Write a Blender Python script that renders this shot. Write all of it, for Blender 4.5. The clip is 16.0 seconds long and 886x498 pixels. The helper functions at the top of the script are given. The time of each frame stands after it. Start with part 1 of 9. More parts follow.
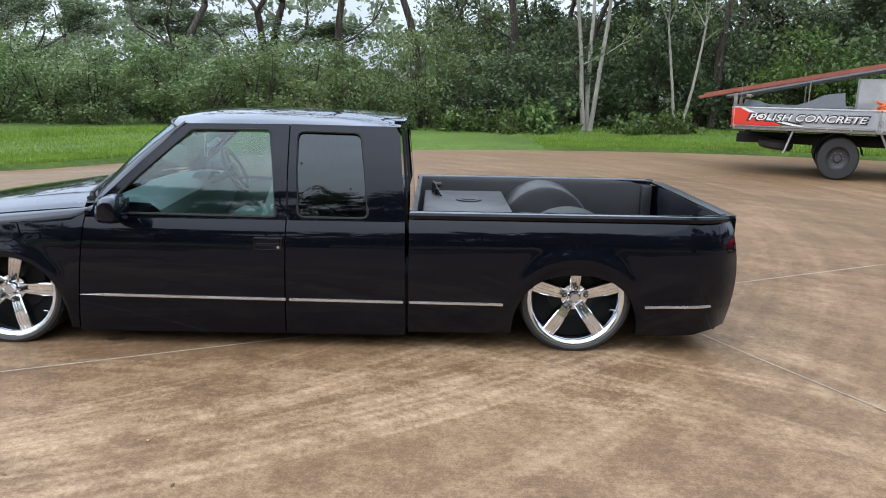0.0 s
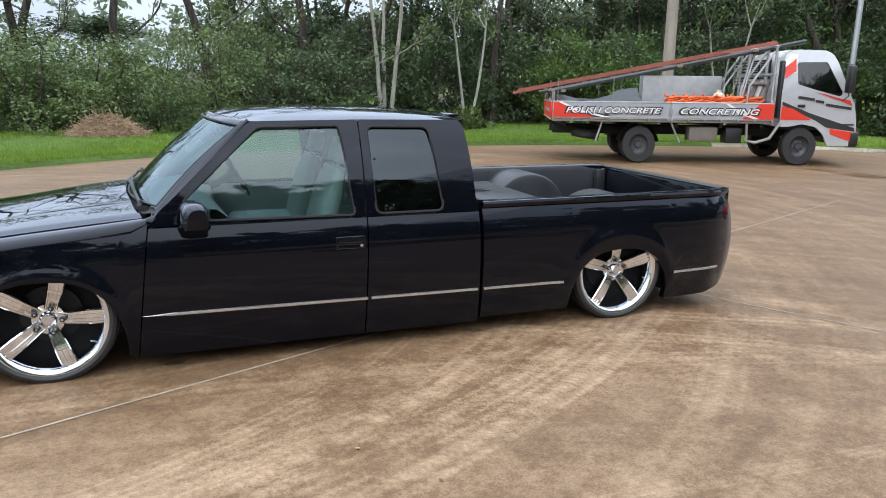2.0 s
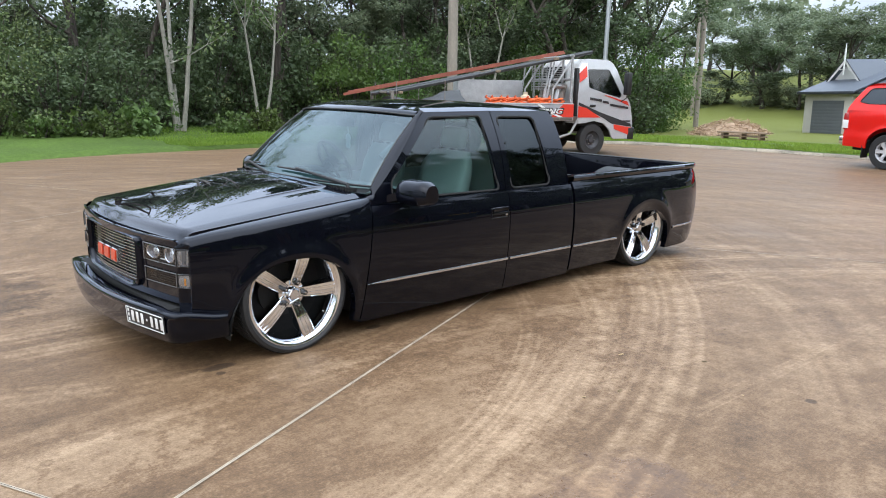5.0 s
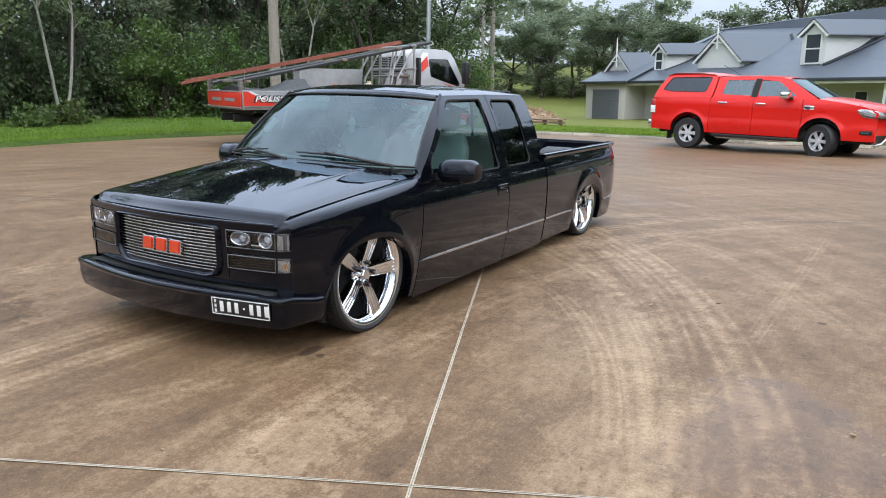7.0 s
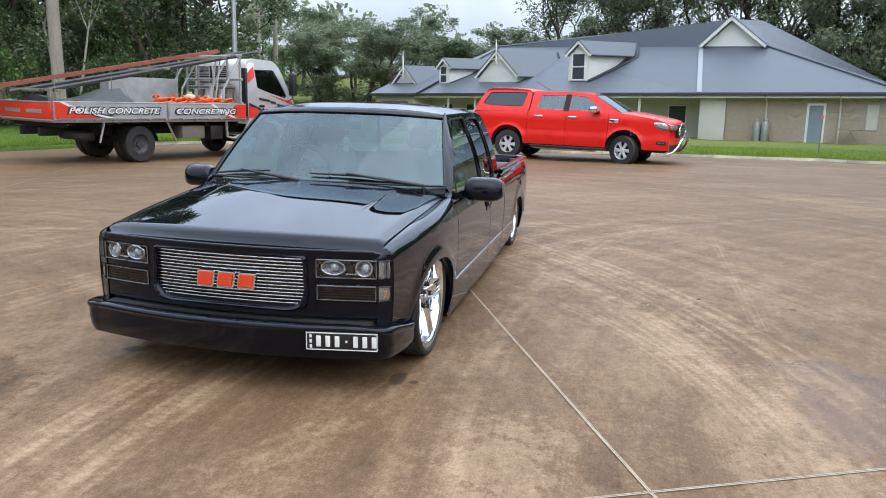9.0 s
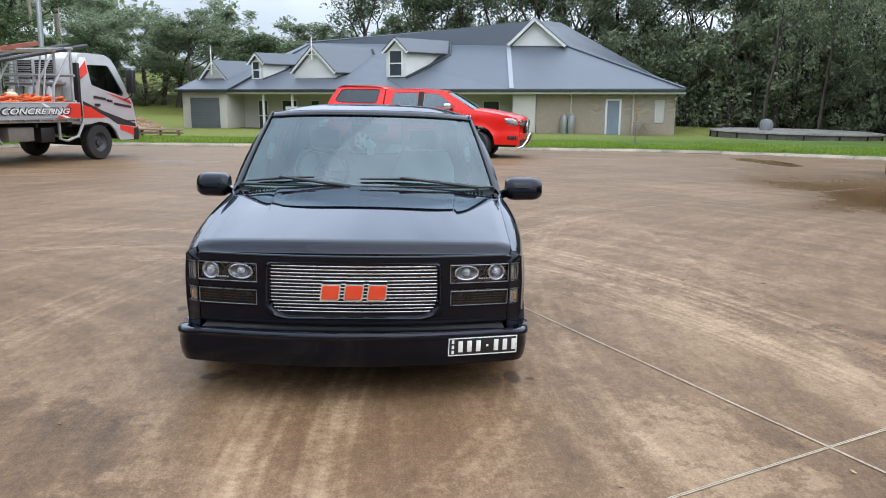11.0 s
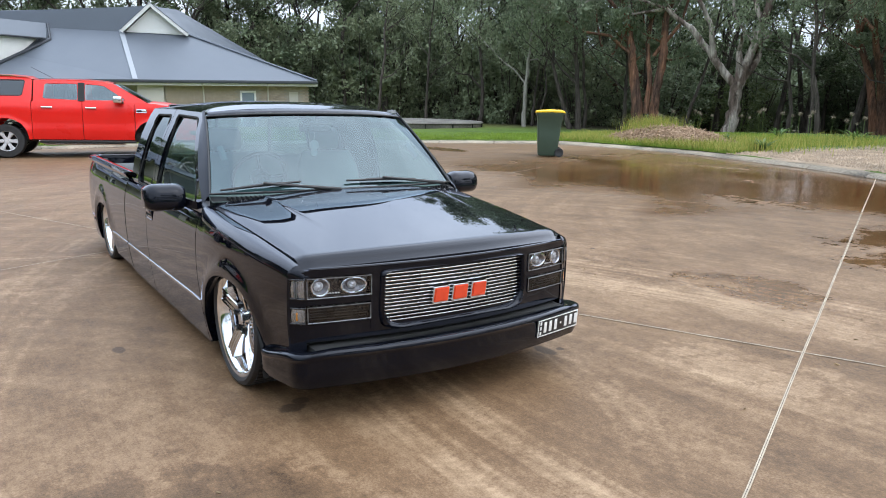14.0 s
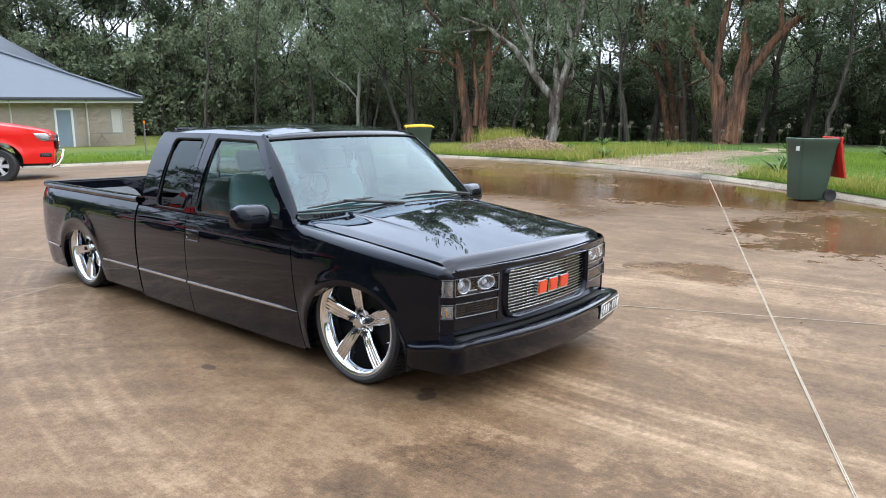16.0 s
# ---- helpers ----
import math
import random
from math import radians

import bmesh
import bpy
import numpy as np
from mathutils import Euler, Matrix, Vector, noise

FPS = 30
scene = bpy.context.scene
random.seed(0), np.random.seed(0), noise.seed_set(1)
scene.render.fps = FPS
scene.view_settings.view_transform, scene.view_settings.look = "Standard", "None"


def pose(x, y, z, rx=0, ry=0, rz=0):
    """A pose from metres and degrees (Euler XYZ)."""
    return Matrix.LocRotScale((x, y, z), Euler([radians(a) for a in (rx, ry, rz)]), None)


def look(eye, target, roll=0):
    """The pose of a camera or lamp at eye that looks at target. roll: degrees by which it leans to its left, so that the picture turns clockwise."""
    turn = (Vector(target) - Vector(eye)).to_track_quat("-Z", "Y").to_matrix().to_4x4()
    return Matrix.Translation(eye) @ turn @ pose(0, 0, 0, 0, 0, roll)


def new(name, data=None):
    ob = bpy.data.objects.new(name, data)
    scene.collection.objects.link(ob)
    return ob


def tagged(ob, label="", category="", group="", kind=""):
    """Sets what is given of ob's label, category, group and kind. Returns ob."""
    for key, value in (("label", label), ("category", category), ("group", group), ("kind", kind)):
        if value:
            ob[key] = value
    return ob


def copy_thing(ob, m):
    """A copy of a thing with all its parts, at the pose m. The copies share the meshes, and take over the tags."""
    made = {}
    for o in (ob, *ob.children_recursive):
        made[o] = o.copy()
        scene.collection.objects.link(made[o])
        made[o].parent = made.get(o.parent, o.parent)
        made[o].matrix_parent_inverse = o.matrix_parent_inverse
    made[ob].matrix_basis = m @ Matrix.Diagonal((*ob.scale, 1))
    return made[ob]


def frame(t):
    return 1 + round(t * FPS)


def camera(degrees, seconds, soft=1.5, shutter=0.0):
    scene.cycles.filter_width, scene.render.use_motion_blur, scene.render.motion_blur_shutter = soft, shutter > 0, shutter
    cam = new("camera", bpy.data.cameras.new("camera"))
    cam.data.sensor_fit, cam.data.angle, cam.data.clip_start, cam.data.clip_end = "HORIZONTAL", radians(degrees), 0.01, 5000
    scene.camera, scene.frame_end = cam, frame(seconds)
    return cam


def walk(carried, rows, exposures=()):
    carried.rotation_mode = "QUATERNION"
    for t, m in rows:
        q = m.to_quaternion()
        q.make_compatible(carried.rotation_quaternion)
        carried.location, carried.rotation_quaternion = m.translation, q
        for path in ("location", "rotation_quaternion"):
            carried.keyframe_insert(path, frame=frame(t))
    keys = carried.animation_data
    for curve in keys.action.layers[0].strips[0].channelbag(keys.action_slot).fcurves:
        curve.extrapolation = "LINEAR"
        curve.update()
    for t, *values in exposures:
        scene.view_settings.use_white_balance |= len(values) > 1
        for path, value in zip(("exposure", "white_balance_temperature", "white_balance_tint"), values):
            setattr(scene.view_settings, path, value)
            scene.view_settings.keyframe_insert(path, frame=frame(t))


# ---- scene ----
cam = camera(62.8, 16.0, 1.0)
PATH = [
    (0, (0.773, -5.372, 1.694), (0.812, -3.423, 1.243), 1.1),
    (0.5, (0.286, -5.378, 1.672), (0.412, -3.434, 1.22), 0.4),
    (1, (-0.234, -5.279, 1.658), (0.037, -3.35, 1.206), 0.3),
    (1.5, (-0.723, -5.238, 1.643), (-0.218, -3.356, 1.193), 0.9),
    (2, (-1.233, -5.163, 1.626), (-0.534, -3.341, 1.185), 0.6),
    (2.5, (-1.714, -5.147, 1.601), (-0.963, -3.347, 1.159), 1.0),
    (3, (-2.254, -5.055, 1.6), (-1.404, -3.297, 1.168), 2.0),
    (3.5, (-2.733, -4.987, 1.584), (-1.769, -3.288, 1.16), 2.3),
    (4, (-3.191, -4.857, 1.563), (-1.994, -3.31, 1.145), 2.2),
    (4.2, (-3.374, -4.809, 1.561), (-2.155, -3.28, 1.138), 1.9),
    (6.3, (-4.952, -3.904, 1.494), (-3.376, -2.747, 1.072), 0.5),
    (6.5, (-5.068, -3.792, 1.49), (-3.461, -2.682, 1.059), 0.6),
    (7, (-5.321, -3.459, 1.472), (-3.641, -2.466, 1.035), 0.8),
    (7.5, (-5.505, -3.087, 1.486), (-3.721, -2.288, 1.064), 1.8),
    (8, (-5.691, -2.711, 1.486), (-3.872, -1.987, 1.076), 1.1),
    (8.2, (-5.753, -2.549, 1.489), (-3.911, -1.882, 1.083), 1.3),
    (10.3, (-6.186, -0.779, 1.514), (-4.232, -0.681, 1.102), 1.0),
    (10.5, (-6.186, -0.607, 1.51), (-4.23, -0.55, 1.098), 1.2),
    (11, (-6.185, -0.212, 1.516), (-4.229, -0.336, 1.117), 1.2),
    (11.5, (-6.17, 0.192, 1.527), (-4.249, -0.206, 1.136), 1.7),
    (12, (-6.087, 0.589, 1.529), (-4.201, 0.045, 1.144), 1.1),
    (12.5, (-6.037, 0.973, 1.53), (-4.192, 0.3, 1.152), 1.1),
    (13, (-5.896, 1.359, 1.525), (-4.141, 0.475, 1.151), 1.9),
    (13.5, (-5.753, 1.746, 1.509), (-4.08, 0.723, 1.118), 2.3),
    (14, (-5.526, 2.126, 1.513), (-3.916, 1.008, 1.113), 1.2),
    (14.5, (-5.341, 2.499, 1.513), (-3.806, 1.281, 1.112), 0.6),
    (15, (-5.145, 2.901, 1.514), (-3.684, 1.595, 1.111), 0.4),
    (15.5, (-4.997, 3.283, 1.528), (-3.62, 1.883, 1.15), 0.5),
    (16, (-4.904, 3.684, 1.543), (-3.626, 2.188, 1.186), 0.5),
]
walk(cam, [(t, look(eye, target, roll)) for t, eye, target, roll in PATH], [(0.0, 1.06), (4.2, 1.10), (7.0, 0.90), (12.0, 0.90), (14.5, 1.08), (15.2, 1.12), (16.0, 1.23)])

# ---- world, sun ----
world = bpy.data.worlds.new("overcast_sky")
scene.world = world
world.use_nodes = True
wn, wl = world.node_tree.nodes, world.node_tree.links
sky = wn.new("ShaderNodeTexSky")
sky.sky_type, sky.sun_disc = "NISHITA", False
sky.sun_elevation, sky.sun_rotation = radians(48), radians(250)
sky.air_density, sky.dust_density, sky.ozone_density = 1.0, 3.0, 1.0
grey = wn.new("ShaderNodeHueSaturation")
grey.inputs["Saturation"].default_value = 0.30
wl.new(sky.outputs[0], grey.inputs["Color"])
tc = wn.new("ShaderNodeTexCoord")
cl = wn.new("ShaderNodeTexNoise")
cl.inputs["Scale"].default_value, cl.inputs["Detail"].default_value, cl.inputs["Roughness"].default_value = 2.6, 6, 0.55
wl.new(tc.outputs["Generated"], cl.inputs["Vector"])
cr = wn.new("ShaderNodeValToRGB")
cr.color_ramp.elements[0].position, cr.color_ramp.elements[0].color = 0.30, (4.7, 5.7, 7.1, 1)
cr.color_ramp.elements[1].position, cr.color_ramp.elements[1].color = 0.68, (8.6, 9.8, 11.3, 1)
wl.new(cl.outputs["Fac"], cr.inputs["Fac"])
mixc = wn.new("ShaderNodeMixRGB")
mixc.inputs["Fac"].default_value = 0.80
wl.new(grey.outputs[0], mixc.inputs["Color1"])
wl.new(cr.outputs[0], mixc.inputs["Color2"])
# an overcast sky is brightest overhead
sepz, up1, dome = wn.new("ShaderNodeSeparateXYZ"), wn.new("ShaderNodeMapRange"), wn.new("ShaderNodeVectorMath")
wl.new(tc.outputs["Generated"], sepz.inputs[0])
up1.inputs["From Min"].default_value, up1.inputs["From Max"].default_value = 0.0, 1.0
up1.inputs["To Min"].default_value, up1.inputs["To Max"].default_value = 0.45, 1.92
wl.new(sepz.outputs[2], up1.inputs["Value"])
dome.operation = "SCALE"
wl.new(mixc.outputs[0], dome.inputs[0])
wl.new(up1.outputs[0], dome.inputs["Scale"])
wl.new(dome.outputs[0], wn["Background"].inputs["Color"])
wn["Background"].inputs["Strength"].default_value = 0.115
sun = new("sun", bpy.data.lights.new("sun", "SUN"))
sun.data.energy, sun.data.angle, sun.data.color = 0.7, radians(95), (1.0, 0.96, 0.9)
sun.matrix_world = look((-8, -14, 20), (0, 0, 0))


# ---- materials ----
def nodes_of(name):
    m = bpy.data.materials.new(name)
    m.use_nodes = True
    return m, m.node_tree.nodes, m.node_tree.links, m.node_tree.nodes["Principled BSDF"]


def mat(name, color, rough=0.5, metal=0.0, var=0.12, scale=3.0, fine=40.0, bump=0.0, coat=0.0, spec=0.5, stretch=(1, 1, 1), rvar=0.06, object_random=0.0, sheen=0.0, coat_ior=1.5):
    """Principled surface with colour variation at two scales, uneven gloss and fine relief."""
    m, n, l, p = nodes_of(name)
    co = n.new("ShaderNodeTexCoord")
    mp = n.new("ShaderNodeMapping")
    mp.inputs["Scale"].default_value = stretch
    l.new(co.outputs["Object"], mp.inputs["Vector"])
    big, small = n.new("ShaderNodeTexNoise"), n.new("ShaderNodeTexNoise")
    for t, s, d in ((big, scale, 4), (small, fine, 3)):
        t.inputs["Scale"].default_value, t.inputs["Detail"].default_value = s, d
        l.new(mp.outputs[0], t.inputs["Vector"])
    add = n.new("ShaderNodeMath")
    add.operation = "ADD"
    l.new(big.outputs["Fac"], add.inputs[0])
    l.new(small.outputs["Fac"], add.inputs[1])
    half = n.new("ShaderNodeMapRange")
    half.inputs["From Min"].default_value, half.inputs["From Max"].default_value = 0.6, 1.4
    half.inputs["To Min"].default_value, half.inputs["To Max"].default_value = 1 - var, 1 + var
    l.new(add.outputs[0], half.inputs["Value"])
    fac = half.outputs[0]
    if object_random:
        oi = n.new("ShaderNodeObjectInfo")
        orr = n.new("ShaderNodeMapRange")
        orr.inputs["To Min"].default_value, orr.inputs["To Max"].default_value = 1 - object_random, 1 + object_random
        l.new(oi.outputs["Random"], orr.inputs["Value"])
        mu = n.new("ShaderNodeMath")
        mu.operation = "MULTIPLY"
        l.new(fac, mu.inputs[0])
        l.new(orr.outputs[0], mu.inputs[1])
        fac = mu.outputs[0]
    mul = n.new("ShaderNodeVectorMath")
    mul.operation = "SCALE"
    mul.inputs[0].default_value = color
    l.new(fac, mul.inputs["Scale"])
    l.new(mul.outputs[0], p.inputs["Base Color"])
    rr = n.new("ShaderNodeMapRange")
    rr.inputs["From Min"].default_value, rr.inputs["From Max"].default_value = 0.3, 0.7
    rr.inputs["To Min"].default_value, rr.inputs["To Max"].default_value = max(0.0, rough - rvar), min(1.0, rough + rvar)
    l.new(big.outputs["Fac"], rr.inputs["Value"])
    l.new(rr.outputs[0], p.inputs["Roughness"])
    p.inputs["Metallic"].default_value = metal
    p.inputs["Specular IOR Level"].default_value = spec
    p.inputs["Coat Weight"].default_value = coat
    p.inputs["Coat Roughness"].default_value = 0.02
    p.inputs["Coat IOR"].default_value = coat_ior
    p.inputs["Sheen Weight"].default_value = sheen
    if bump:
        b = n.new("ShaderNodeBump")
        b.inputs["Strength"].default_value, b.inputs["Distance"].default_value = 1.0, bump
        l.new(small.outputs["Fac"], b.inputs["Height"])
        l.new(b.outputs[0], p.inputs["Normal"])
    return m


def glass(name, tint, gloss=1.0, base=0.09):
    """A thin pane: clear or tinted, mirror gloss by Fresnel."""
    m, n, l, p = nodes_of(name)
    out = n["Material Output"]
    n.remove(p)
    tr, gl, mx, lw = n.new("ShaderNodeBsdfTransparent"), n.new("ShaderNodeBsdfGlossy"), n.new("ShaderNodeMixShader"), n.new("ShaderNodeLayerWeight")
    pw, fr = n.new("ShaderNodeMath"), n.new("ShaderNodeMapRange")
    pw.operation, pw.inputs[1].default_value, lw.inputs["Blend"].default_value = "POWER", 4.2, 0.5
    fr.inputs["To Min"].default_value, fr.inputs["To Max"].default_value = base, 0.95
    l.new(lw.outputs["Facing"], pw.inputs[0])
    l.new(pw.outputs[0], fr.inputs["Value"])
    tr.inputs["Color"].default_value = (*tint, 1)
    gl.inputs["Color"].default_value = (*gloss, 1) if isinstance(gloss, tuple) else (gloss, gloss, gloss, 1)
    gl.inputs["Roughness"].default_value = 0.01
    l.new(fr.outputs[0], mx.inputs[0])
    l.new(tr.outputs[0], mx.inputs[1])
    l.new(gl.outputs[0], mx.inputs[2])
    l.new(mx.outputs[0], out.inputs["Surface"])
    return m


def deep_paint(name, color, base, top, power):
    """Polished dark enamel: a black body under a clear gloss that grows towards grazing."""
    m, n, l, p = nodes_of(name)
    n.remove(p)
    di, gl, mx, lw = n.new("ShaderNodeBsdfDiffuse"), n.new("ShaderNodeBsdfGlossy"), n.new("ShaderNodeMixShader"), n.new("ShaderNodeLayerWeight")
    pw, fr, no, rr, co = n.new("ShaderNodeMath"), n.new("ShaderNodeMapRange"), n.new("ShaderNodeTexNoise"), n.new("ShaderNodeMapRange"), n.new("ShaderNodeTexCoord")
    pw.operation, pw.inputs[1].default_value, lw.inputs["Blend"].default_value = "POWER", power, 0.5
    fr.inputs["To Min"].default_value, fr.inputs["To Max"].default_value = base, top
    l.new(lw.outputs["Facing"], pw.inputs[0])
    l.new(pw.outputs[0], fr.inputs["Value"])
    di.inputs["Color"].default_value = (*color, 1)
    gl.inputs["Color"].default_value = (0.88, 0.91, 1.0, 1)
    no.inputs["Scale"].default_value, no.inputs["Detail"].default_value = 3.0, 4
    l.new(co.outputs["Object"], no.inputs["Vector"])
    rr.inputs["To Min"].default_value, rr.inputs["To Max"].default_value = 0.0, 0.02
    l.new(no.outputs["Fac"], rr.inputs["Value"])
    l.new(rr.outputs[0], gl.inputs["Roughness"])
    l.new(fr.outputs[0], mx.inputs[0])
    l.new(di.outputs[0], mx.inputs[1])
    l.new(gl.outputs[0], mx.inputs[2])
    l.new(mx.outputs[0], n["Material Output"].inputs["Surface"])
    return m


M_PAINT = deep_paint("black_car_paint", (0.0024, 0.0028, 0.0052), 0.023, 0.97, 3.3)
M_CHROME = mat("chrome", (0.80, 0.83, 0.88), 0.06, 1.0, 0.05, 6, 50, rvar=0.03)
M_CHROMEDROP = glass("water_drop", (0.55, 0.58, 0.62), 1.0, 0.08)
M_TYRE = mat("tyre_rubber", (0.018, 0.018, 0.019), 0.62, 0, 0.3, 8, 70, 0.0006)
M_BLACKPL = mat("black_plastic", (0.012, 0.012, 0.013), 0.45, 0, 0.2, 8, 120, 0.0003)
M_DARK = mat("underbody_black", (0.008, 0.008, 0.008), 0.8, 0, 0.3, 4, 40)
M_LINER = mat("bedliner_spray", (0.016, 0.017, 0.02), 0.42, 0, 0.25, 5, 220, 0.0008)
M_CLOTH = mat("pale_seat_vinyl", (0.30, 0.345, 0.325), 0.6, 0, 0.12, 6, 90, 0.0006)
M_DASH = mat("pale_grey_dash", (0.30, 0.335, 0.33), 0.55, 0, 0.1, 5, 90, 0.0004)
M_GLASS = glass("window_glass", (0.47, 0.61, 0.61), (0.86, 0.97, 1.0), 0.068)
M_TINT = glass("tinted_glass", (0.012, 0.015, 0.019), (0.84, 0.93, 1.0), 0.05)
M_SCREEN = glass("windscreen_glass", (0.165, 0.27, 0.285), (0.74, 0.88, 0.95), 0.105)
M_LENS = glass("lamp_lens", (0.88, 0.89, 0.91), 1.0, 0.03)
M_STRIP = mat("silver_strip", (0.62, 0.62, 0.64), 0.22, 0.9, 0.1, 6, 60)
M_RED = mat("red_enamel", (0.62, 0.05, 0.015), 0.25, 0, 0.08, 8, 60, coat=0.6)
M_AMBER = mat("amber_lens", (0.75, 0.22, 0.02), 0.2, 0, 0.15, 10, 60, coat=0.8)
M_SMOKE = mat("smoked_lens", (0.018, 0.006, 0.007), 0.12, 0, 0.2, 10, 60, coat=1.0)
M_PLATE = mat("black_plate", (0.012, 0.012, 0.014), 0.35, 0, 0.1, 8, 60)
M_WHITE = mat("white_paint", (0.74, 0.74, 0.72), 0.45, 0, 0.06, 3, 40)
M_SILVERLAMP = mat("lamp_reflector", (0.62, 0.62, 0.63), 0.18, 1.0, 0.1, 20, 90)


# ---- mesh helpers ----
def finish(bm, name, material, smooth=35, recalc=True):
    if recalc:
        bmesh.ops.recalc_face_normals(bm, faces=bm.faces)
    me = bpy.data.meshes.new(name)
    bm.to_mesh(me)
    bm.free()
    if material:
        me.materials.append(material)
    if smooth:
        me.polygons.foreach_set("use_smooth", [True] * len(me.polygons))
        me.set_sharp_from_angle(angle=radians(smooth))
    return me


def part(name, bm, material, parent=None, label="", smooth=35, recalc=True):
    """Links a bmesh as one mesh object under a thing or under a part."""
    ob = new(name, finish(bm, name, material, smooth, recalc))
    if parent:
        ob.parent = parent
    if label:
        ob["label"] = label
    return ob


def thing(name, label, category, m=None, group="", kind=""):
    ob = new(name)
    ob.empty_display_size = 0.1
    tagged(ob, label, category, group, kind)
    if m is not None:
        ob.matrix_world = m
    return ob


def B():
    return bmesh.new()


def box(bm, x0, x1, y0, y1, z0, z1, bevel=0.0, m=None, seg=2):
    """A box, its edges rounded by bevel, added to bm."""
    r = bmesh.ops.create_cube(bm, size=1)
    vs = r["verts"]
    for v in vs:
        v.co = ((x0 + x1) / 2 + v.co.x * (x1 - x0), (y0 + y1) / 2 + v.co.y * (y1 - y0), (z0 + z1) / 2 + v.co.z * (z1 - z0))
    if bevel:
        es = list({e for v in vs for e in v.link_edges})
        r = bmesh.ops.bevel(bm, geom=es, offset=bevel, segments=seg, affect="EDGES", profile=0.5)
        vs = list({v for f in r["faces"] for v in f.verts} | {v for v in vs if v.is_valid})
    if m is not None:
        for v in vs:
            v.co = m @ v.co
    return bm


def grid(bm, rows, close_u=False, close_v=False):
    """Faces over rows of points."""
    vs = [[bm.verts.new(p) for p in row] for row in rows]
    nu, nv = len(vs), len(vs[0])
    for i in range(nu if close_u else nu - 1):
        for j in range(nv if close_v else nv - 1):
            a, b, c, d = vs[i][j], vs[(i + 1) % nu][j], vs[(i + 1) % nu][(j + 1) % nv], vs[i][(j + 1) % nv]
            try:
                bm.faces.new((a, b, c, d))
            except ValueError:
                pass
    return vs


def tube(bm, pts, r, seg=8, caps=True, squash=1.0):
    """A rod along points; r is a number or one radius a point."""
    pts = [Vector(p) for p in pts]
    rs = r if isinstance(r, (list, tuple)) else [r] * len(pts)
    rings, ref = [], None
    for i, p in enumerate(pts):
        d = (pts[min(i + 1, len(pts) - 1)] - pts[max(i - 1, 0)]).normalized()
        if ref is None:
            ref = d.orthogonal().normalized()
        ref = (ref - d * ref.dot(d)).normalized()
        side = d.cross(ref)
        rings.append([p + (ref * math.cos(a) * squash + side * math.sin(a)) * rs[i] for a in [k * math.tau / seg for k in range(seg)]])
    vs = grid(bm, rings, close_v=True)
    if caps:
        bm.faces.new(vs[0])
        bm.faces.new(vs[-1])
    return bm


def lathe(bm, profile, seg=32, axis="Z", m=None, a0=0.0, a1=math.tau):
    """Turns (radius, height) points about an axis."""
    full = a1 - a0 > math.tau - 1e-6
    rows = []
    for r, h in profile:
        ring = []
        for k in range(seg if full else seg + 1):
            a = a0 + (a1 - a0) * k / seg
            c, s = r * math.cos(a), r * math.sin(a)
            p = Vector((c, s, h) if axis == "Z" else (c, h, s) if axis == "Y" else (h, c, s))
            ring.append(m @ p if m is not None else p)
        rows.append(ring)
    grid(bm, rows, close_v=full)
    bmesh.ops.remove_doubles(bm, verts=bm.verts, dist=1e-6)
    return bm


def flange(bm, v, only=None):
    """Folds the open rim of a panel by the vector v."""
    es = [e for e in bm.edges if e.is_boundary and (only is None or only(e))]
    r = bmesh.ops.extrude_edge_only(bm, edges=es)
    bmesh.ops.translate(bm, verts=[g for g in r["geom"] if isinstance(g, bmesh.types.BMVert)], vec=v)
    return bm


def rounded(points, r, n=4):
    """A polygon's outline with its corners rounded by r."""
    out, k = [], len(points)
    for i in range(k):
        p, a, b = Vector(points[i]), Vector(points[i - 1]), Vector(points[(i + 1) % k])
        da, db = (a - p), (b - p)
        q = min(r, da.length * 0.45, db.length * 0.45)
        s, e = p + da.normalized() * q, p + db.normalized() * q
        for j in range(n + 1):
            t = j / n
            out.append((1 - t) ** 2 * s + 2 * t * (1 - t) * p + t * t * e)
    return out


def holed(outline, holes, cuts_u=(), cuts_v=()):
    """A flat sheet in (u, v) with holes, cut along lines so that it can be bent."""
    bm = B()
    es = []
    for loop in (outline, *holes):
        vs = [bm.verts.new((p[0], p[1], 0)) for p in loop]
        es += [bm.edges.new((vs[i], vs[(i + 1) % len(vs)])) for i in range(len(vs))]
    bmesh.ops.triangle_fill(bm, edges=es, use_beauty=True)
    for axis, cuts in (((1, 0, 0), cuts_u), ((0, 1, 0), cuts_v)):
        for c in cuts:
            bmesh.ops.bisect_plane(bm, geom=bm.verts[:] + bm.edges[:] + bm.faces[:], plane_co=(c * axis[0], c * axis[1], 0), plane_no=axis)
    return bm


def lerp(a, b, t):
    return a + (b - a) * t


def steps(table, x):
    """Straight lines between (x, value) pairs."""
    if x <= table[0][0]:
        return table[0][1]
    for (xa, ya), (xb, yb) in zip(table, table[1:]):
        if x <= xb:
            return ya + (yb - ya) * (x - xa) / (xb - xa)
    return table[-1][1]


def soft(a, b, x):
    t = min(1.0, max(0.0, (x - a) / (b - a)))
    return t * t * (3 - 2 * t)


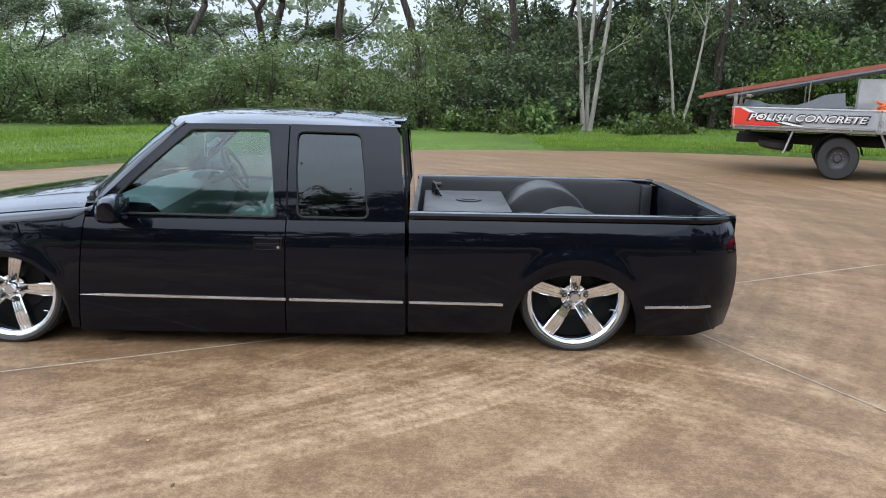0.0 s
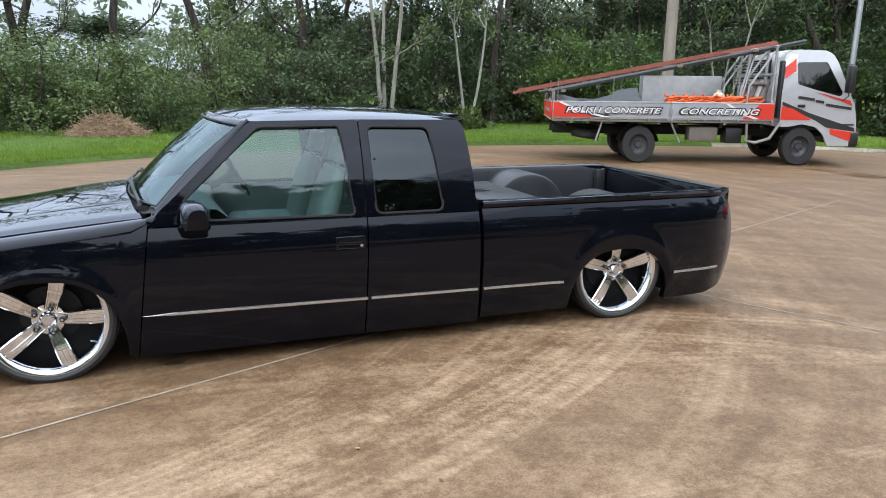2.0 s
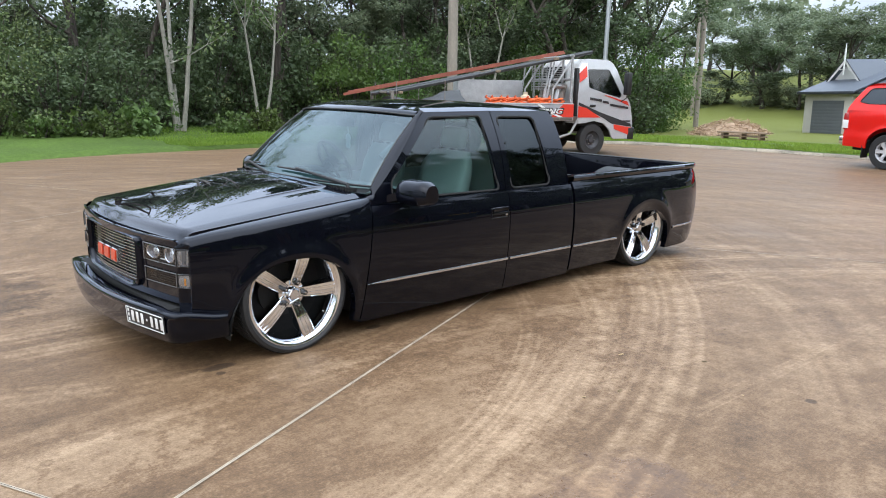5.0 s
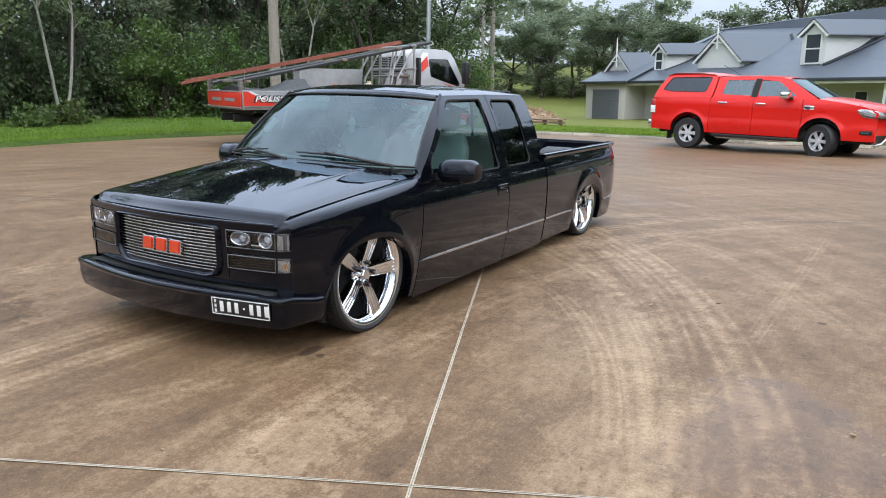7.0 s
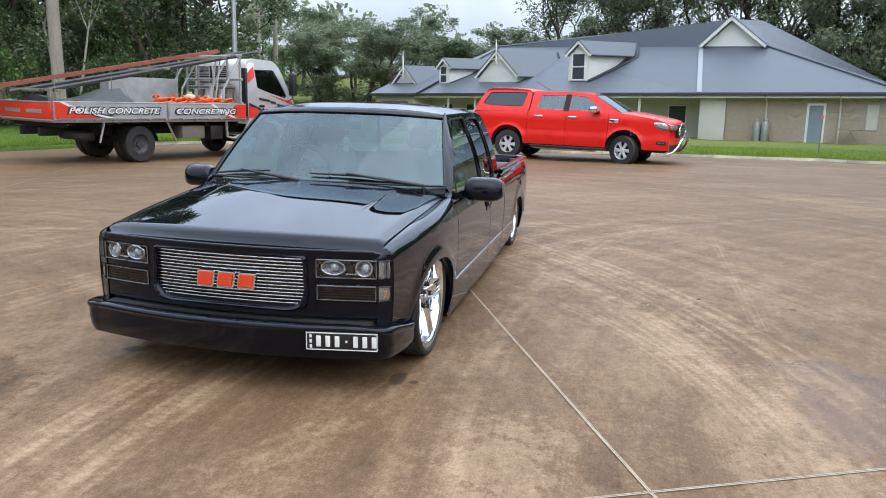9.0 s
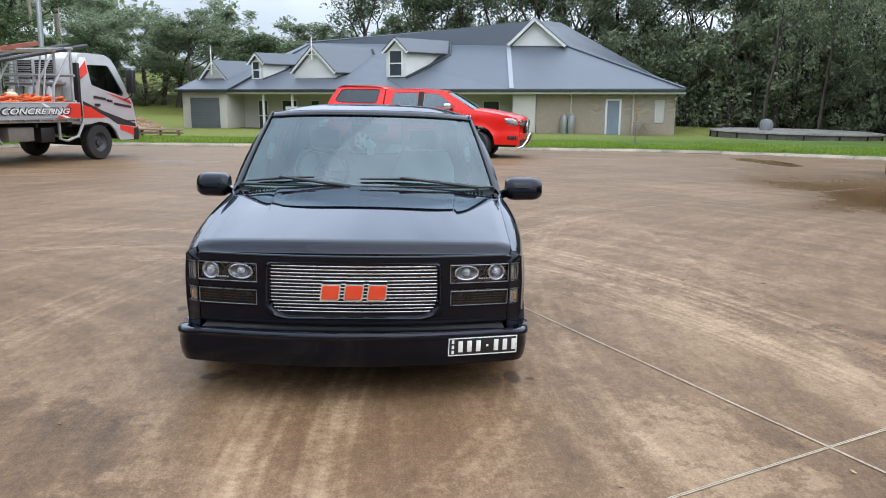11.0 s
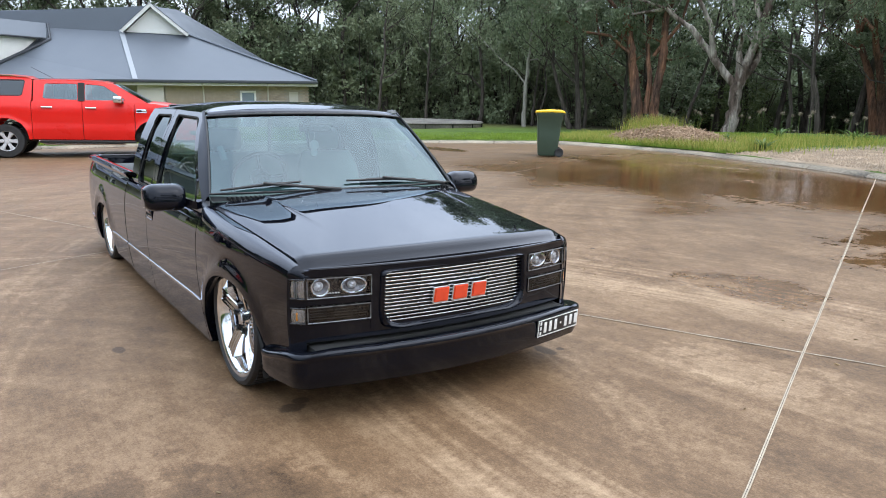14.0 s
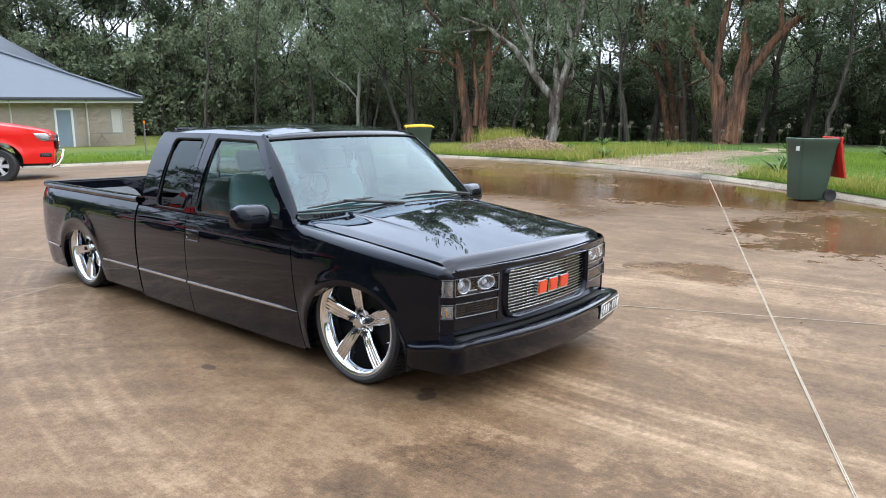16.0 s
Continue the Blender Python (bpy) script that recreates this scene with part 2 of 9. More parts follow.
def height(x, y):
    """The lie of the land."""
    z = 0.022 * max(0.0, min(-y, 17.0) - 0.5) * (1 - soft(10, 22, x))
    z += soft(18, 28, x) * (-0.12 - 0.016 * max(-6.0, min(60.0, (x - 30.77) * 0.358 + (y + 14.72) * 0.934)))
    z += soft(24, 60, -y) * -0.6
    z += soft(52, 110, x) * soft(8, 26, y) * 6.0 + soft(40, 90, y) * 3.0
    return z


# ---- the lowered pickup (front towards -x, its driver's-left side towards -y) ----
FX, RX, HUB, TYRE_R = -1.88, 1.714, 0.355, 0.356
PROFILE = [(0.08, 0.918), (0.16, 0.938), (0.25, 0.952), (0.34, 0.962), (0.48, 0.972), (0.60, 0.973), (0.68, 0.969), (0.74, 0.962), (0.79, 0.951), (0.825, 0.938), (0.86, 0.920), (0.90, 0.915)]


def flank(x, z):
    """Half width of the body."""
    y = steps(PROFILE, z)
    y -= 0.112 * max(0.0, (-1.45 - x) / 1.1) ** 2
    y -= 0.035 * max(0.0, (x - 2.1) / 0.6) ** 2
    for xc, ra in ((FX, 0.40), (RX, 0.41)):
        d = abs(math.hypot(x - xc, (z - 0.19) * (1.0 if z > 0.19 else 0.0)) - ra - 0.025)
        y += 0.016 * math.exp(-((d / 0.05) ** 2)) * soft(0.1, 0.3, z)
    return y


def arch_z(x, xc, ra, top, base):
    t = abs(x - xc) / ra
    return base + (top - base) * (1 - t ** 2.6) ** (1 / 2.2) if t < 1 else base


def columns(x0, x1, arch=None, n=10):
    xs = [lerp(x0, x1, i / n) for i in range(n + 1)]
    if arch:
        xc, ra = arch
        xs = [x for x in xs if abs(x - xc) > ra + 0.02]
        xs += [xc + ra * math.sin(radians(a)) for a in range(-90, 91, 6)] + [xc - ra - 0.0015, xc + ra + 0.0015]
    return sorted(xs)


def side_panel(s, xs, low, high, lean, rows=14, fold=0.05):
    """Outer skin between x stations, from low(x) to high(x); lean(x) shears the cut lines."""
    bm = B()
    out = []
    for x in xs:
        za, zb = low(x), high(x)
        col = []
        for j in range(rows + 1):
            z = lerp(za, zb, j / rows)
            col.append((x + lean(x) * (z - 0.83), s * flank(x, z), z))
        out.append(col)
    grid(bm, out)
    flange(bm, (0, -s * fold, 0))
    return bm


pickup = thing("pickup_truck", "lowered glossy black extended-cab pickup with chrome five-spoke wheels", "pickup truck", Matrix.Translation((-1.9, 0, 0)) @ pose(0, 0, 0, 0, 0, -0.6) @ Matrix.Translation((1.9, 0, 0)))


def fender_top(x):
    return steps([(-2.56, 0.720), (-2.377, 0.751), (-2.15, 0.778), (-1.9, 0.806), (-1.34, 0.862)], x)


SILL, RAIL = 0.842, 1.408


def lean_y(z):
    t = (z - SILL) / (RAIL - SILL)
    return 0.908 - 0.172 * t - 0.018 * t * t + 0.03 * math.sin(math.pi * min(1, max(0, t)))


LEAN_D = 0.13
ROLL = 0.034
for s in (-1, 1):
    # front fender with its arch
    xs = [x for x in columns(-2.49, -1.345, (FX, 0.40), 14)]
    bm = side_panel(s, xs, lambda x: arch_z(x, FX, 0.40, 0.585, 0.12 if x > FX else 0.20), lambda x: fender_top(x) - ROLL * soft(-1.345, -1.42, x), lambda x: LEAN_D * soft(-1.5, -1.34, x))
    # shoulder that rolls in to the bonnet seam
    rows = []
    for i in range(15):
        x = lerp(-2.49, -1.345, i / 14)
        y0, z0, y1 = flank(x, fender_top(x)), fender_top(x), lerp(0.812, 0.872, i / 14)
        drop = ROLL * soft(-1.345, -1.42, x)
        y0 = flank(x, z0 - drop)
        rows.append([(x, s * (y1 + (y0 - y1) * math.cos(t * math.pi / 2)), z0 - drop + (0.028 + drop) * math.sin(t * math.pi / 2)) for t in (0, 0.15, 0.3, 0.45, 0.6, 0.8, 1)])
    grid(bm, rows)
    bmesh.ops.remove_doubles(bm, verts=bm.verts, dist=0.0005)
    fender = part("front_fender", bm, M_PAINT, pickup, smooth=50)
    # corner between the fender's end, the cowl and the pillar's foot
    bm = B()
    last = rows[-1]
    grid(bm, [last, [(-1.335 + 0.055 * k / 6, s * (lean_y(0.842 + 0.012 * k) + 0.001), 0.842 + 0.012 * k) for k in range(7)]])
    part("cowl_corner", bm, M_PAINT, fender, smooth=50)
    # door skin, extended-cab skin
    door = part("door", side_panel(s, columns(-1.337, -0.105, None, 12), lambda x: 0.10, lambda x: 0.838, lambda x: lerp(LEAN_D, 0.03, (x + 1.337) / 1.232)), M_PAINT, pickup, smooth=30)
    cabside = part("cab_side", side_panel(s, columns(-0.097, 0.632, None, 8), lambda x: 0.10, lambda x: 0.838, lambda x: lerp(0.03, -0.01, (x + 0.097) / 0.729)), M_PAINT, pickup, smooth=30)
    # bed side with its arch
    xs = columns(0.658, 2.60, (RX, 0.40), 18) + [2.64, 2.67, 2.69]
    bm = side_panel(s, xs, lambda x: arch_z(x, RX, 0.40, 0.525, 0.125 + 0.05 * soft(2.45, 2.69, x)), lambda x: 0.858, lambda x: 0.0)
    for v in bm.verts:
        if v.co.x > 2.50:
            k = (v.co.x - 2.50) / 0.19
            v.co.x += k * 0.02 + k * 0.05 * math.sin(min(1, max(0, (v.co.z - 0.12) / 0.74)) * math.pi)
            v.co.y -= s * 0.095 * k * k
    bedside = part("bed_side", bm, M_PAINT, pickup, smooth=30)
    # bright moulding strips
    for name, xa, xb, za, zb in (("strip", -1.40, -0.112, 0.352, 0.338), ("strip", -0.09, 0.625, 0.338, 0.331), ("strip", 0.665, 1.255, 0.331, 0.326), ("strip", 2.15, 2.69, 0.324, 0.326)):
        bm = B()
        rows = []
        for i in range(9):
            x, z = lerp(xa, xb, i / 8), lerp(za, zb, i / 8)
            h = 0.011 * (min(1, i * 1.2) if name and xa < -1 else 1)
            y = flank(x, z) - (0.095 * max(0, (x - 2.50) / 0.19) ** 2)
            rows.append([(x, s * (y - 0.004), z - h), (x, s * (y + 0.006), z - h * 0.7), (x, s * (y + 0.008), z), (x, s * (y + 0.006), z + h * 0.7), (x, s * (y - 0.004), z + h)])
        grid(bm, rows)
        part("moulding_strip", bm, M_STRIP, door if xb < 0 else cabside if xb < 0.64 else bedside, "thin bright silver moulding")
    # flush door handle: a recess with a raised rim, a lever and a lock
    fy = flank(-0.22, 0.69)
    bm = box(B(), -0.298, -0.128, s * (fy - 0.012), s * (fy + 0.001), 0.660, 0.728, 0.006)
    h = part("handle_plate", bm, M_DARK, door)
    ring = rounded([(-0.300, 0.658), (-0.300, 0.730), (-0.126, 0.730), (-0.126, 0.658)], 0.012)
    part("handle_rim", tube(B(), [(p.x, s * (fy + 0.001), p.y) for p in ring] + [(ring[0].x, s * (fy + 0.001), ring[0].y)], 0.0045, 6, False), M_PAINT, h)
    part("handle_lever", box(B(), -0.290, -0.140, s * (fy - 0.004), s * (fy + 0.008), 0.698, 0.722, 0.006), M_PAINT, h)
    bm = B()
    tube(bm, [(-0.148, s * (fy - 0.004), 0.676), (-0.148, s * (fy + 0.006), 0.676)], 0.009, 10)
    part("key_lock", bm, M_STRIP, h)

# greenhouse: door frame and rear quarter with window openings
W1 = rounded([(-1.150, 0.862), (-1.150, 0.975), (-0.712, 1.372), (-0.222, 1.378), (-0.166, 0.852)], 0.030)
W2 = rounded([(-0.036, 0.852), (-0.056, 1.372), (0.350, 1.366), (0.406, 0.852)], 0.05)
O1 = [(-1.335, SILL), (-1.285, 0.915), (-1.195, 0.995), (-0.79, 1.376), (-0.745, RAIL), (-0.106, RAIL + 0.006), (-0.104, SILL)]
O2 = [(-0.096, SILL), (-0.098, RAIL + 0.006), (0.56, RAIL), (0.592, 1.36), (0.632, SILL)]
for s in (-1, 1):
    for nm, o, w, gl, lab in (("door_frame", O1, W1, M_GLASS, "clear door glass"), ("quarter_panel", O2, W2, M_TINT, "dark tinted quarter glass")):
        bm = holed(o, [w], [-1.22, -1.0, -0.6, -0.3, 0.15, 0.45], [0.9, 0.98, 1.06, 1.14, 1.22, 1.30, 1.36])
        for v in bm.verts:
            v.co = (v.co.x, s * lean_y(v.co.y), v.co.y)
        flange(bm, (0, -s * 0.045, 0))
        f = part(nm, bm, M_PAINT, pickup, smooth=25)
        # pane, a little inside the opening
        pane = holed([Vector((p.x, p.y)) for p in w], [], [-0.9, -0.6, -0.3, 0.1, 0.25], [0.95, 1.05, 1.15, 1.25])
        for v in pane.verts:
            v.co = (v.co.x, s * (lean_y(v.co.y) - 0.018), v.co.y)
        g = part("window_glass", pane, gl, f, lab, smooth=60)
        g.visible_shadow = False
        # rubber seal
        bm = B()
        loop = [(p.x, s * (lean_y(p.y) - 0.004), p.y) for p in w]
        tube(bm, loop + [loop[0]], 0.009, 6, False)
        part("window_seal", bm, M_DARK, f)
        if nm == "quarter_panel":
            for px, pz in ((-0.02, 1.18), (0.29, 1.03), (-0.01, 0.99)):
                bm = B()
                tube(bm, [(px, s * (lean_y(pz) - 0.03), pz), (px, s * (lean_y(pz) - 0.008), pz)], 0.006, 8)
                part("latch_knob", bm, M_BLACKPL, g)

# roof with rounded rails and the windscreen pillars
bm = B()
rows = []
for i in range(21):
    t = i / 20
    row = []
    for j in range(25):
        a = -1 + 2 * j / 24
        k = abs(a)
        x = lerp(-0.772 - 0.165 * (1 - 0.5 * k * k - 0.5 * k ** 4), 0.592 - 0.008 * (1 - k * k), t)
        crown = 1.483 - 0.030 * (2 * t - 0.85) ** 2 if t < 0.9 else 1.483 - 0.030 * 0.9025 - 0.012 * (t - 0.9) / 0.1
        crown -= 0.018 * max(0, 0.12 - t) / 0.12
        y = a * 0.716
        z = lerp(crown, 1.414, k ** 4.2) - 0.008 * k * k
        row.append((x, y, z))
    rows.append(row)
grid(bm, rows)
flange(bm, (0, 0, -0.03))
roof = part("roof", bm, M_PAINT, pickup, smooth=40)


def screen(a, t):
    """The windscreen's surface: a across (-1..1), t up (0..1)."""
    k = 0.5 * a * a + 0.5 * a ** 4
    base = Vector((-1.475 + 0.185 * k, a * 0.868, 0.938 - 0.012 * k))
    top = Vector((-0.932 + 0.175 * k, a * 0.718, 1.442 - 0.032 * k))
    p = base.lerp(top, t)
    p.x -= 0.02 * math.sin(math.pi * t)
    p.z += 0.012 * math.sin(math.pi * t)
    return p


bm = B()
grid(bm, [[screen(-0.995 + 1.99 * j / 20, 0.03 + 0.93 * i / 12) for j in range(21)] for i in range(13)])
ws = part("windscreen", bm, M_SCREEN, pickup, "clear curved windscreen glass", smooth=60)
ws.visible_shadow = False
bm = B()
for s in (-1, 1):
    outer = []
    for i in range(13):
        t = i / 12
        p, q = screen(s * 1.0, t), screen(s * 0.988, t)
        ez = lerp(0.880, 1.410, t)
        e = Vector((steps([(0.842, -1.335), (0.915, -1.285), (0.995, -1.195), (1.376, -0.79), (1.408, -0.745)], ez) - 0.004, s * lean_y(ez), ez))
        outer.append([q + Vector((0.01, 0, -0.02)), q + Vector((-0.004, 0, 0.010)), p + Vector((-0.004, 0, 0.012)), p.lerp(e, 0.5) + Vector((-0.002, s * 0.006, 0.001)), e + Vector((0, s * 0.002, 0)), e + Vector((0.02, -s * 0.05, -0.02))])
    grid(bm, outer)
grid(bm, [[screen(-0.97 + 1.94 * j / 20, tt) + Vector((-0.003, 0, dz)) for j in range(21)] for tt, dz in ((0.93, 0.0), (0.945, 0.005), (0.985, 0.006), (1.0, 0.0))])
part("windscreen_frame", bm, M_PAINT, roof, smooth=40)
bm = B()
rim = [screen(-0.986 + 1.972 * j / 20, 0.035) for j in range(21)] + [screen(0.986, 0.035 + 0.89 * i / 12) for i in range(1, 13)] + [screen(0.986 - 1.972 * j / 20, 0.925) for j in range(1, 21)] + [screen(-0.986, 0.925 - 0.89 * i / 12) for i in range(1, 13)]
tube(bm, [p + Vector((-0.004, 0, 0.006)) for p in rim], 0.007, 6, False)
part("windscreen_seal", bm, M_BLACKPL, ws)

# back wall of the cab with its sliding window
bm = holed([(-0.905, 0.50), (-0.905, 0.84), (-0.695, 1.402), (-0.54, 1.434), (0.54, 1.434), (0.695, 1.402), (0.905, 0.84), (0.905, 0.50)], [rounded([(-0.63, 0.93), (-0.53, 1.335), (0.53, 1.335), (0.63, 0.93)], 0.05)])
for v in bm.verts:
    v.co = (0.632 - 0.045 * max(0, v.co.y - 0.84) / 0.55, v.co.x, v.co.y)
flange(bm, (-0.03, 0, 0))
backwall = part("cab_back", bm, M_PAINT, pickup)
bm = B()
grid(bm, [[(0.622 - 0.045 * (z - 0.84) / 0.55, y, z) for y in (-0.63, 0.63)] for z in (0.93, 1.335)])
g = part("rear_glass", bm, M_GLASS, backwall, "sliding rear window glass")
g.visible_shadow = False
for y in (-0.23, 0.23):
    part("window_divider", tube(B(), [(0.612, y, 0.93), (0.58, y, 1.335)], 0.014, 6), M_BLACKPL, backwall)
bm = B()
box(bm, 0.545, 0.618, -0.60, 0.60, 1.424, 1.441, 0.007)
part("brake_light_spoiler", bm, M_PAINT, roof)

# bonnet
def crease(u):
    """How far out the fold of the raised middle runs."""
    return lerp(0.665, 0.605, u)


def bonnet(u, a):
    """u back to front (0..1), a across (-1..1)."""
    k = abs(a)
    x = lerp(-1.365 - 0.115 * (1 - k * k), -2.505 - 0.100 * (1 - k ** 2), u)
    half = lerp(0.868, 0.806, u)
    y = a * half
    edge = lerp(0.902, 0.786, u ** 1.1)
    mid = lerp(0.958, 0.802, u ** 1.25)
    inner = 0.007 * soft(crease(u) + 0.025, crease(u) - 0.01, k) * soft(0.70, 0.15, u)
    z = edge + (mid - edge) * (1 - k ** 2.3) + inner
    z -= 0.045 * soft(0.94, 1.0, u) ** 1.5 + 0.012 * soft(0.93, 1.0, k)
    return Vector((x, y, z))


bm = B()
us = [0, 0.02, 0.08, 0.16, 0.25, 0.35, 0.45, 0.55, 0.65, 0.74, 0.82, 0.87, 0.90, 0.92, 0.94, 0.96, 0.975, 0.99, 1.0]
aa = [-1, -0.98, -0.95, -0.9, -0.8, -0.72]
offs = [-0.03, -0.012, 0.004, 0.018, 0.03, 0.05]
grid(bm, [[bonnet(u, a) for a in aa + [-crease(u) + o for o in offs] + [-0.52 + 1.04 * j / 20 for j in range(21)] + [crease(u) - o for o in reversed(offs)] + [-a for a in reversed(aa)]] for u in us])
flange(bm, (0, 0, -0.035))
hood = part("bonnet", bm, M_PAINT, pickup, smooth=40)
for s in (-1, 1):
    bm = B()
    tube(bm, [bonnet(u, s * crease(u)) + Vector((0, 0, -0.003)) for u in (0.01, 0.12, 0.24, 0.36, 0.48, 0.60)], [0.003, 0.005, 0.005, 0.005, 0.004, 0.001], 8)
    part("bonnet_crease", bm, M_PAINT, hood)
rg = random.Random(61)
bm = B()
for k in range(520):
    p = bonnet(min(0.9, abs(rg.gauss(0, 0.16))), rg.uniform(-0.95, 0.95))
    r = rg.uniform(0.0015, 0.0042)
    tip = bm.verts.new(p + Vector((0, 0, r * 0.7)))
    rim = [bm.verts.new(p + Vector((r * math.cos(a), r * math.sin(a), 0.0002))) for a in [q * math.tau / 6 for q in range(6)]]
    for q in range(6):
        bm.faces.new((rim[q], rim[(q + 1) % 6], tip))
part("rain_drops", bm, M_CHROMEDROP, hood, "clear rain drops", smooth=80)["kind"] = "stuff"
# cowl with its vent slots, wipers
bm = B()
grid(bm, [[(lerp(-1.365 - 0.112 * (1 - a * a), screen(a, 0.04).x, t), a * 0.85, lerp(0.915 + 0.012 * (1 - a * a), 0.935, t) - 0.012 * math.sin(math.pi * t)) for a in [-1 + j / 8 for j in range(17)]] for t in (0, 0.3, 0.6, 1)])
cowl = part("cowl_panel", bm, M_BLACKPL, pickup)
bm = B()
for k in range(60):
    a = -0.9 + 1.8 * k / 59
    x = -1.37 - 0.105 * (1 - a * a)
    box(bm, x - 0.005, x + 0.055, a * 0.85 - 0.004, a * 0.85 + 0.004, 0.918, 0.9335 + 0.01 * (1 - a * a))
part("cowl_vent", bm, M_DARK, cowl)
for ap, a0, t0, a1, t1 in ((0.12, 0.40, 0.115, 0.93, 0.055), (-0.84, -0.56, 0.085, 0.05, 0.105)):
    bm = B()
    piv = screen(ap, 0.0) + Vector((-0.015, 0, 0.008))
    tip0, tip1 = screen(a0, t0) + Vector((-0.018, 0, 0.016)), screen(a1, t1) + Vector((-0.018, 0, 0.016))
    mid = screen((a0 + a1) / 2, (t0 + t1) / 2 + 0.01) + Vector((-0.018, 0, 0.016))
    tube(bm, [piv, piv + Vector((0, 0, 0.02)), mid + Vector((-0.012, 0, 0.012))], [0.016, 0.012, 0.008], 8)
    w = part("wiper_arm", bm, M_BLACKPL, pickup)
    bm = B()
    tube(bm, [tip0, mid, tip1], [0.006, 0.010, 0.006], 6)
    part("wiper_blade", bm, M_BLACKPL, w)

# front end
def nose(y):
    return -2.625 + 0.15 * y * y


def front_plate(bm, y0, y1, z0, z1, out=0.0, depth=0.03, n=10, r=0.0):
    """A slab that follows the nose's bow."""
    rows = []
    for i in range(n + 1):
        y = lerp(y0, y1, i / n)
        x = nose(y) - out
        rows.append([(x + depth, y, z0), (x, y, z0), (x, y, z1), (x + depth, y, z1)])
    vs = grid(bm, rows, close_v=True)
    bm.faces.new(vs[0])
    bm.faces.new(vs[-1])
    return bm


bm = B()
front_plate(bm, -0.80, 0.80, 0.37, 0.735, -0.045, 0.03, 16)
fascia = part("front_fascia", bm, M_DARK, pickup)
bm = B()
front_plate(bm, -0.80, 0.80, 0.706, 0.738, 0.002, 0.06, 20)
front_plate(bm, -0.80, 0.80, 0.395, 0.478, -0.004, 0.06, 20)
for s in (-1, 1):
    y0, y1 = sorted((s * 0.440, s * 0.488))
    front_plate(bm, y0, y1, 0.43, 0.72, 0.0, 0.05, 3)
    y0, y1 = sorted((s * 0.47, s * 0.80))
    front_plate(bm, y0, y1, 0.570, 0.598, -0.004, 0.05, 8)
part("header_panel", bm, M_PAINT, fascia)
# lip of the header under the bonnet's edge
bm = B()
tube(bm, [(nose(y) + 0.004, y, 0.742) for y in [-0.78 + 0.078 * k for k in range(21)]], 0.008, 8)
part("header_lip", bm, M_PAINT, fascia)
# grille surround, bars, badge
M_BILLET = mat("billet_aluminium", (0.78, 0.79, 0.81), 0.14, 1.0, 0.06, 6, 60)
ring = rounded([(-0.430, 0.712), (-0.437, 0.500), (-0.412, 0.446), (-0.350, 0.428), (0.350, 0.428), (0.412, 0.446), (0.437, 0.500), (0.430, 0.712)], 0.03, 5)
bm = B()
rows = []
for i, p in enumerate(ring):
    q = Vector((p.x, p.y))
    n = (q - Vector((0, 0.575))).normalized()
    n = Vector((n.x, n.y * 1.2)).normalized()
    w = 0.014 + 0.012 * soft(0.52, 0.44, p.y)
    rows.append([(nose(q.x) + 0.03, q.x - n.x * w, q.y - n.y * w), (nose(q.x) - 0.004, q.x - n.x * w, q.y - n.y * w), (nose(q.x) - 0.020, q.x - n.x * w * 0.6, q.y - n.y * w * 0.6), (nose(q.x) - 0.026, q.x, q.y), (nose(q.x) - 0.018, q.x + n.x * w * 0.7, q.y + n.y * w * 0.7), (nose(q.x) + 0.02, q.x + n.x * w, q.y + n.y * w)])
grid(bm, rows, close_u=True)
grille = part("grille_surround", bm, M_PAINT, pickup, smooth=50)
bm = B()
grid(bm, [[(nose(y) + 0.034, y, z) for y in [-0.43 + 0.086 * k for k in range(11)]] for z in (0.44, 0.71)])
part("grille_backing", bm, M_DARK, grille)
for k in range(14):
    z = 0.459 + 0.0180 * k
    hw = 0.418 if z > 0.515 else lerp(0.372, 0.418, ((z - 0.440) / 0.075) ** 0.55)
    bm = B()
    rows = []
    for i in range(13):
        y = lerp(-hw, hw, i / 12)
        x = nose(y) + 0.002
        rows.append([(x + 0.004, y, z - 0.0020), (x + 0.0006, y, z - 0.0026), (x, y, z - 0.0014), (x, y, z + 0.0014), (x + 0.0006, y, z + 0.0026), (x + 0.004, y, z + 0.0020)])
    vs = grid(bm, rows, close_v=True)
    bm.faces.new(vs[0])
    bm.faces.new(vs[-1])
    part("grille_bar", bm, M_BILLET, grille, smooth=50)
for y in (-0.21, 0.21):
    part("bar_support", box(B(), nose(y) + 0.012, nose(y) + 0.03, y - 0.006, y + 0.006, 0.448, 0.706), M_DARK, grille)
# plain slanted red blocks with bright rims stand where the maker's name is
bm, bf = B(), B()
for c in (-0.117, 0.0, 0.117):
    for b, e, x0, x1 in ((bm, 0.007, nose(0) - 0.016, nose(0) + 0.006), (bf, 0.0, nose(0) - 0.022, nose(0) - 0.010)):
        pts = [(c - 0.047 - e, 0.529 - e), (c - 0.037 - e, 0.600 + e), (c + 0.047 + e, 0.600 + e), (c + 0.037 + e, 0.529 - e)]
        lo = [b.verts.new((x0, -y, z)) for y, z in pts]
        hi = [b.verts.new((x1, -y, z)) for y, z in pts]
        b.faces.new(lo)
        b.faces.new(list(reversed(hi)))
        for q in range(4):
            b.faces.new((lo[q], lo[(q + 1) % 4], hi[(q + 1) % 4], hi[q]))
for b in (bm, bf):
    bmesh.ops.bevel(b, geom=b.edges[:], offset=0.004, segments=2, affect="EDGES")
badge = part("badge", bm, M_CHROME, grille, "bright-rimmed red badge blocks")
part("badge_face", bf, M_RED, badge)

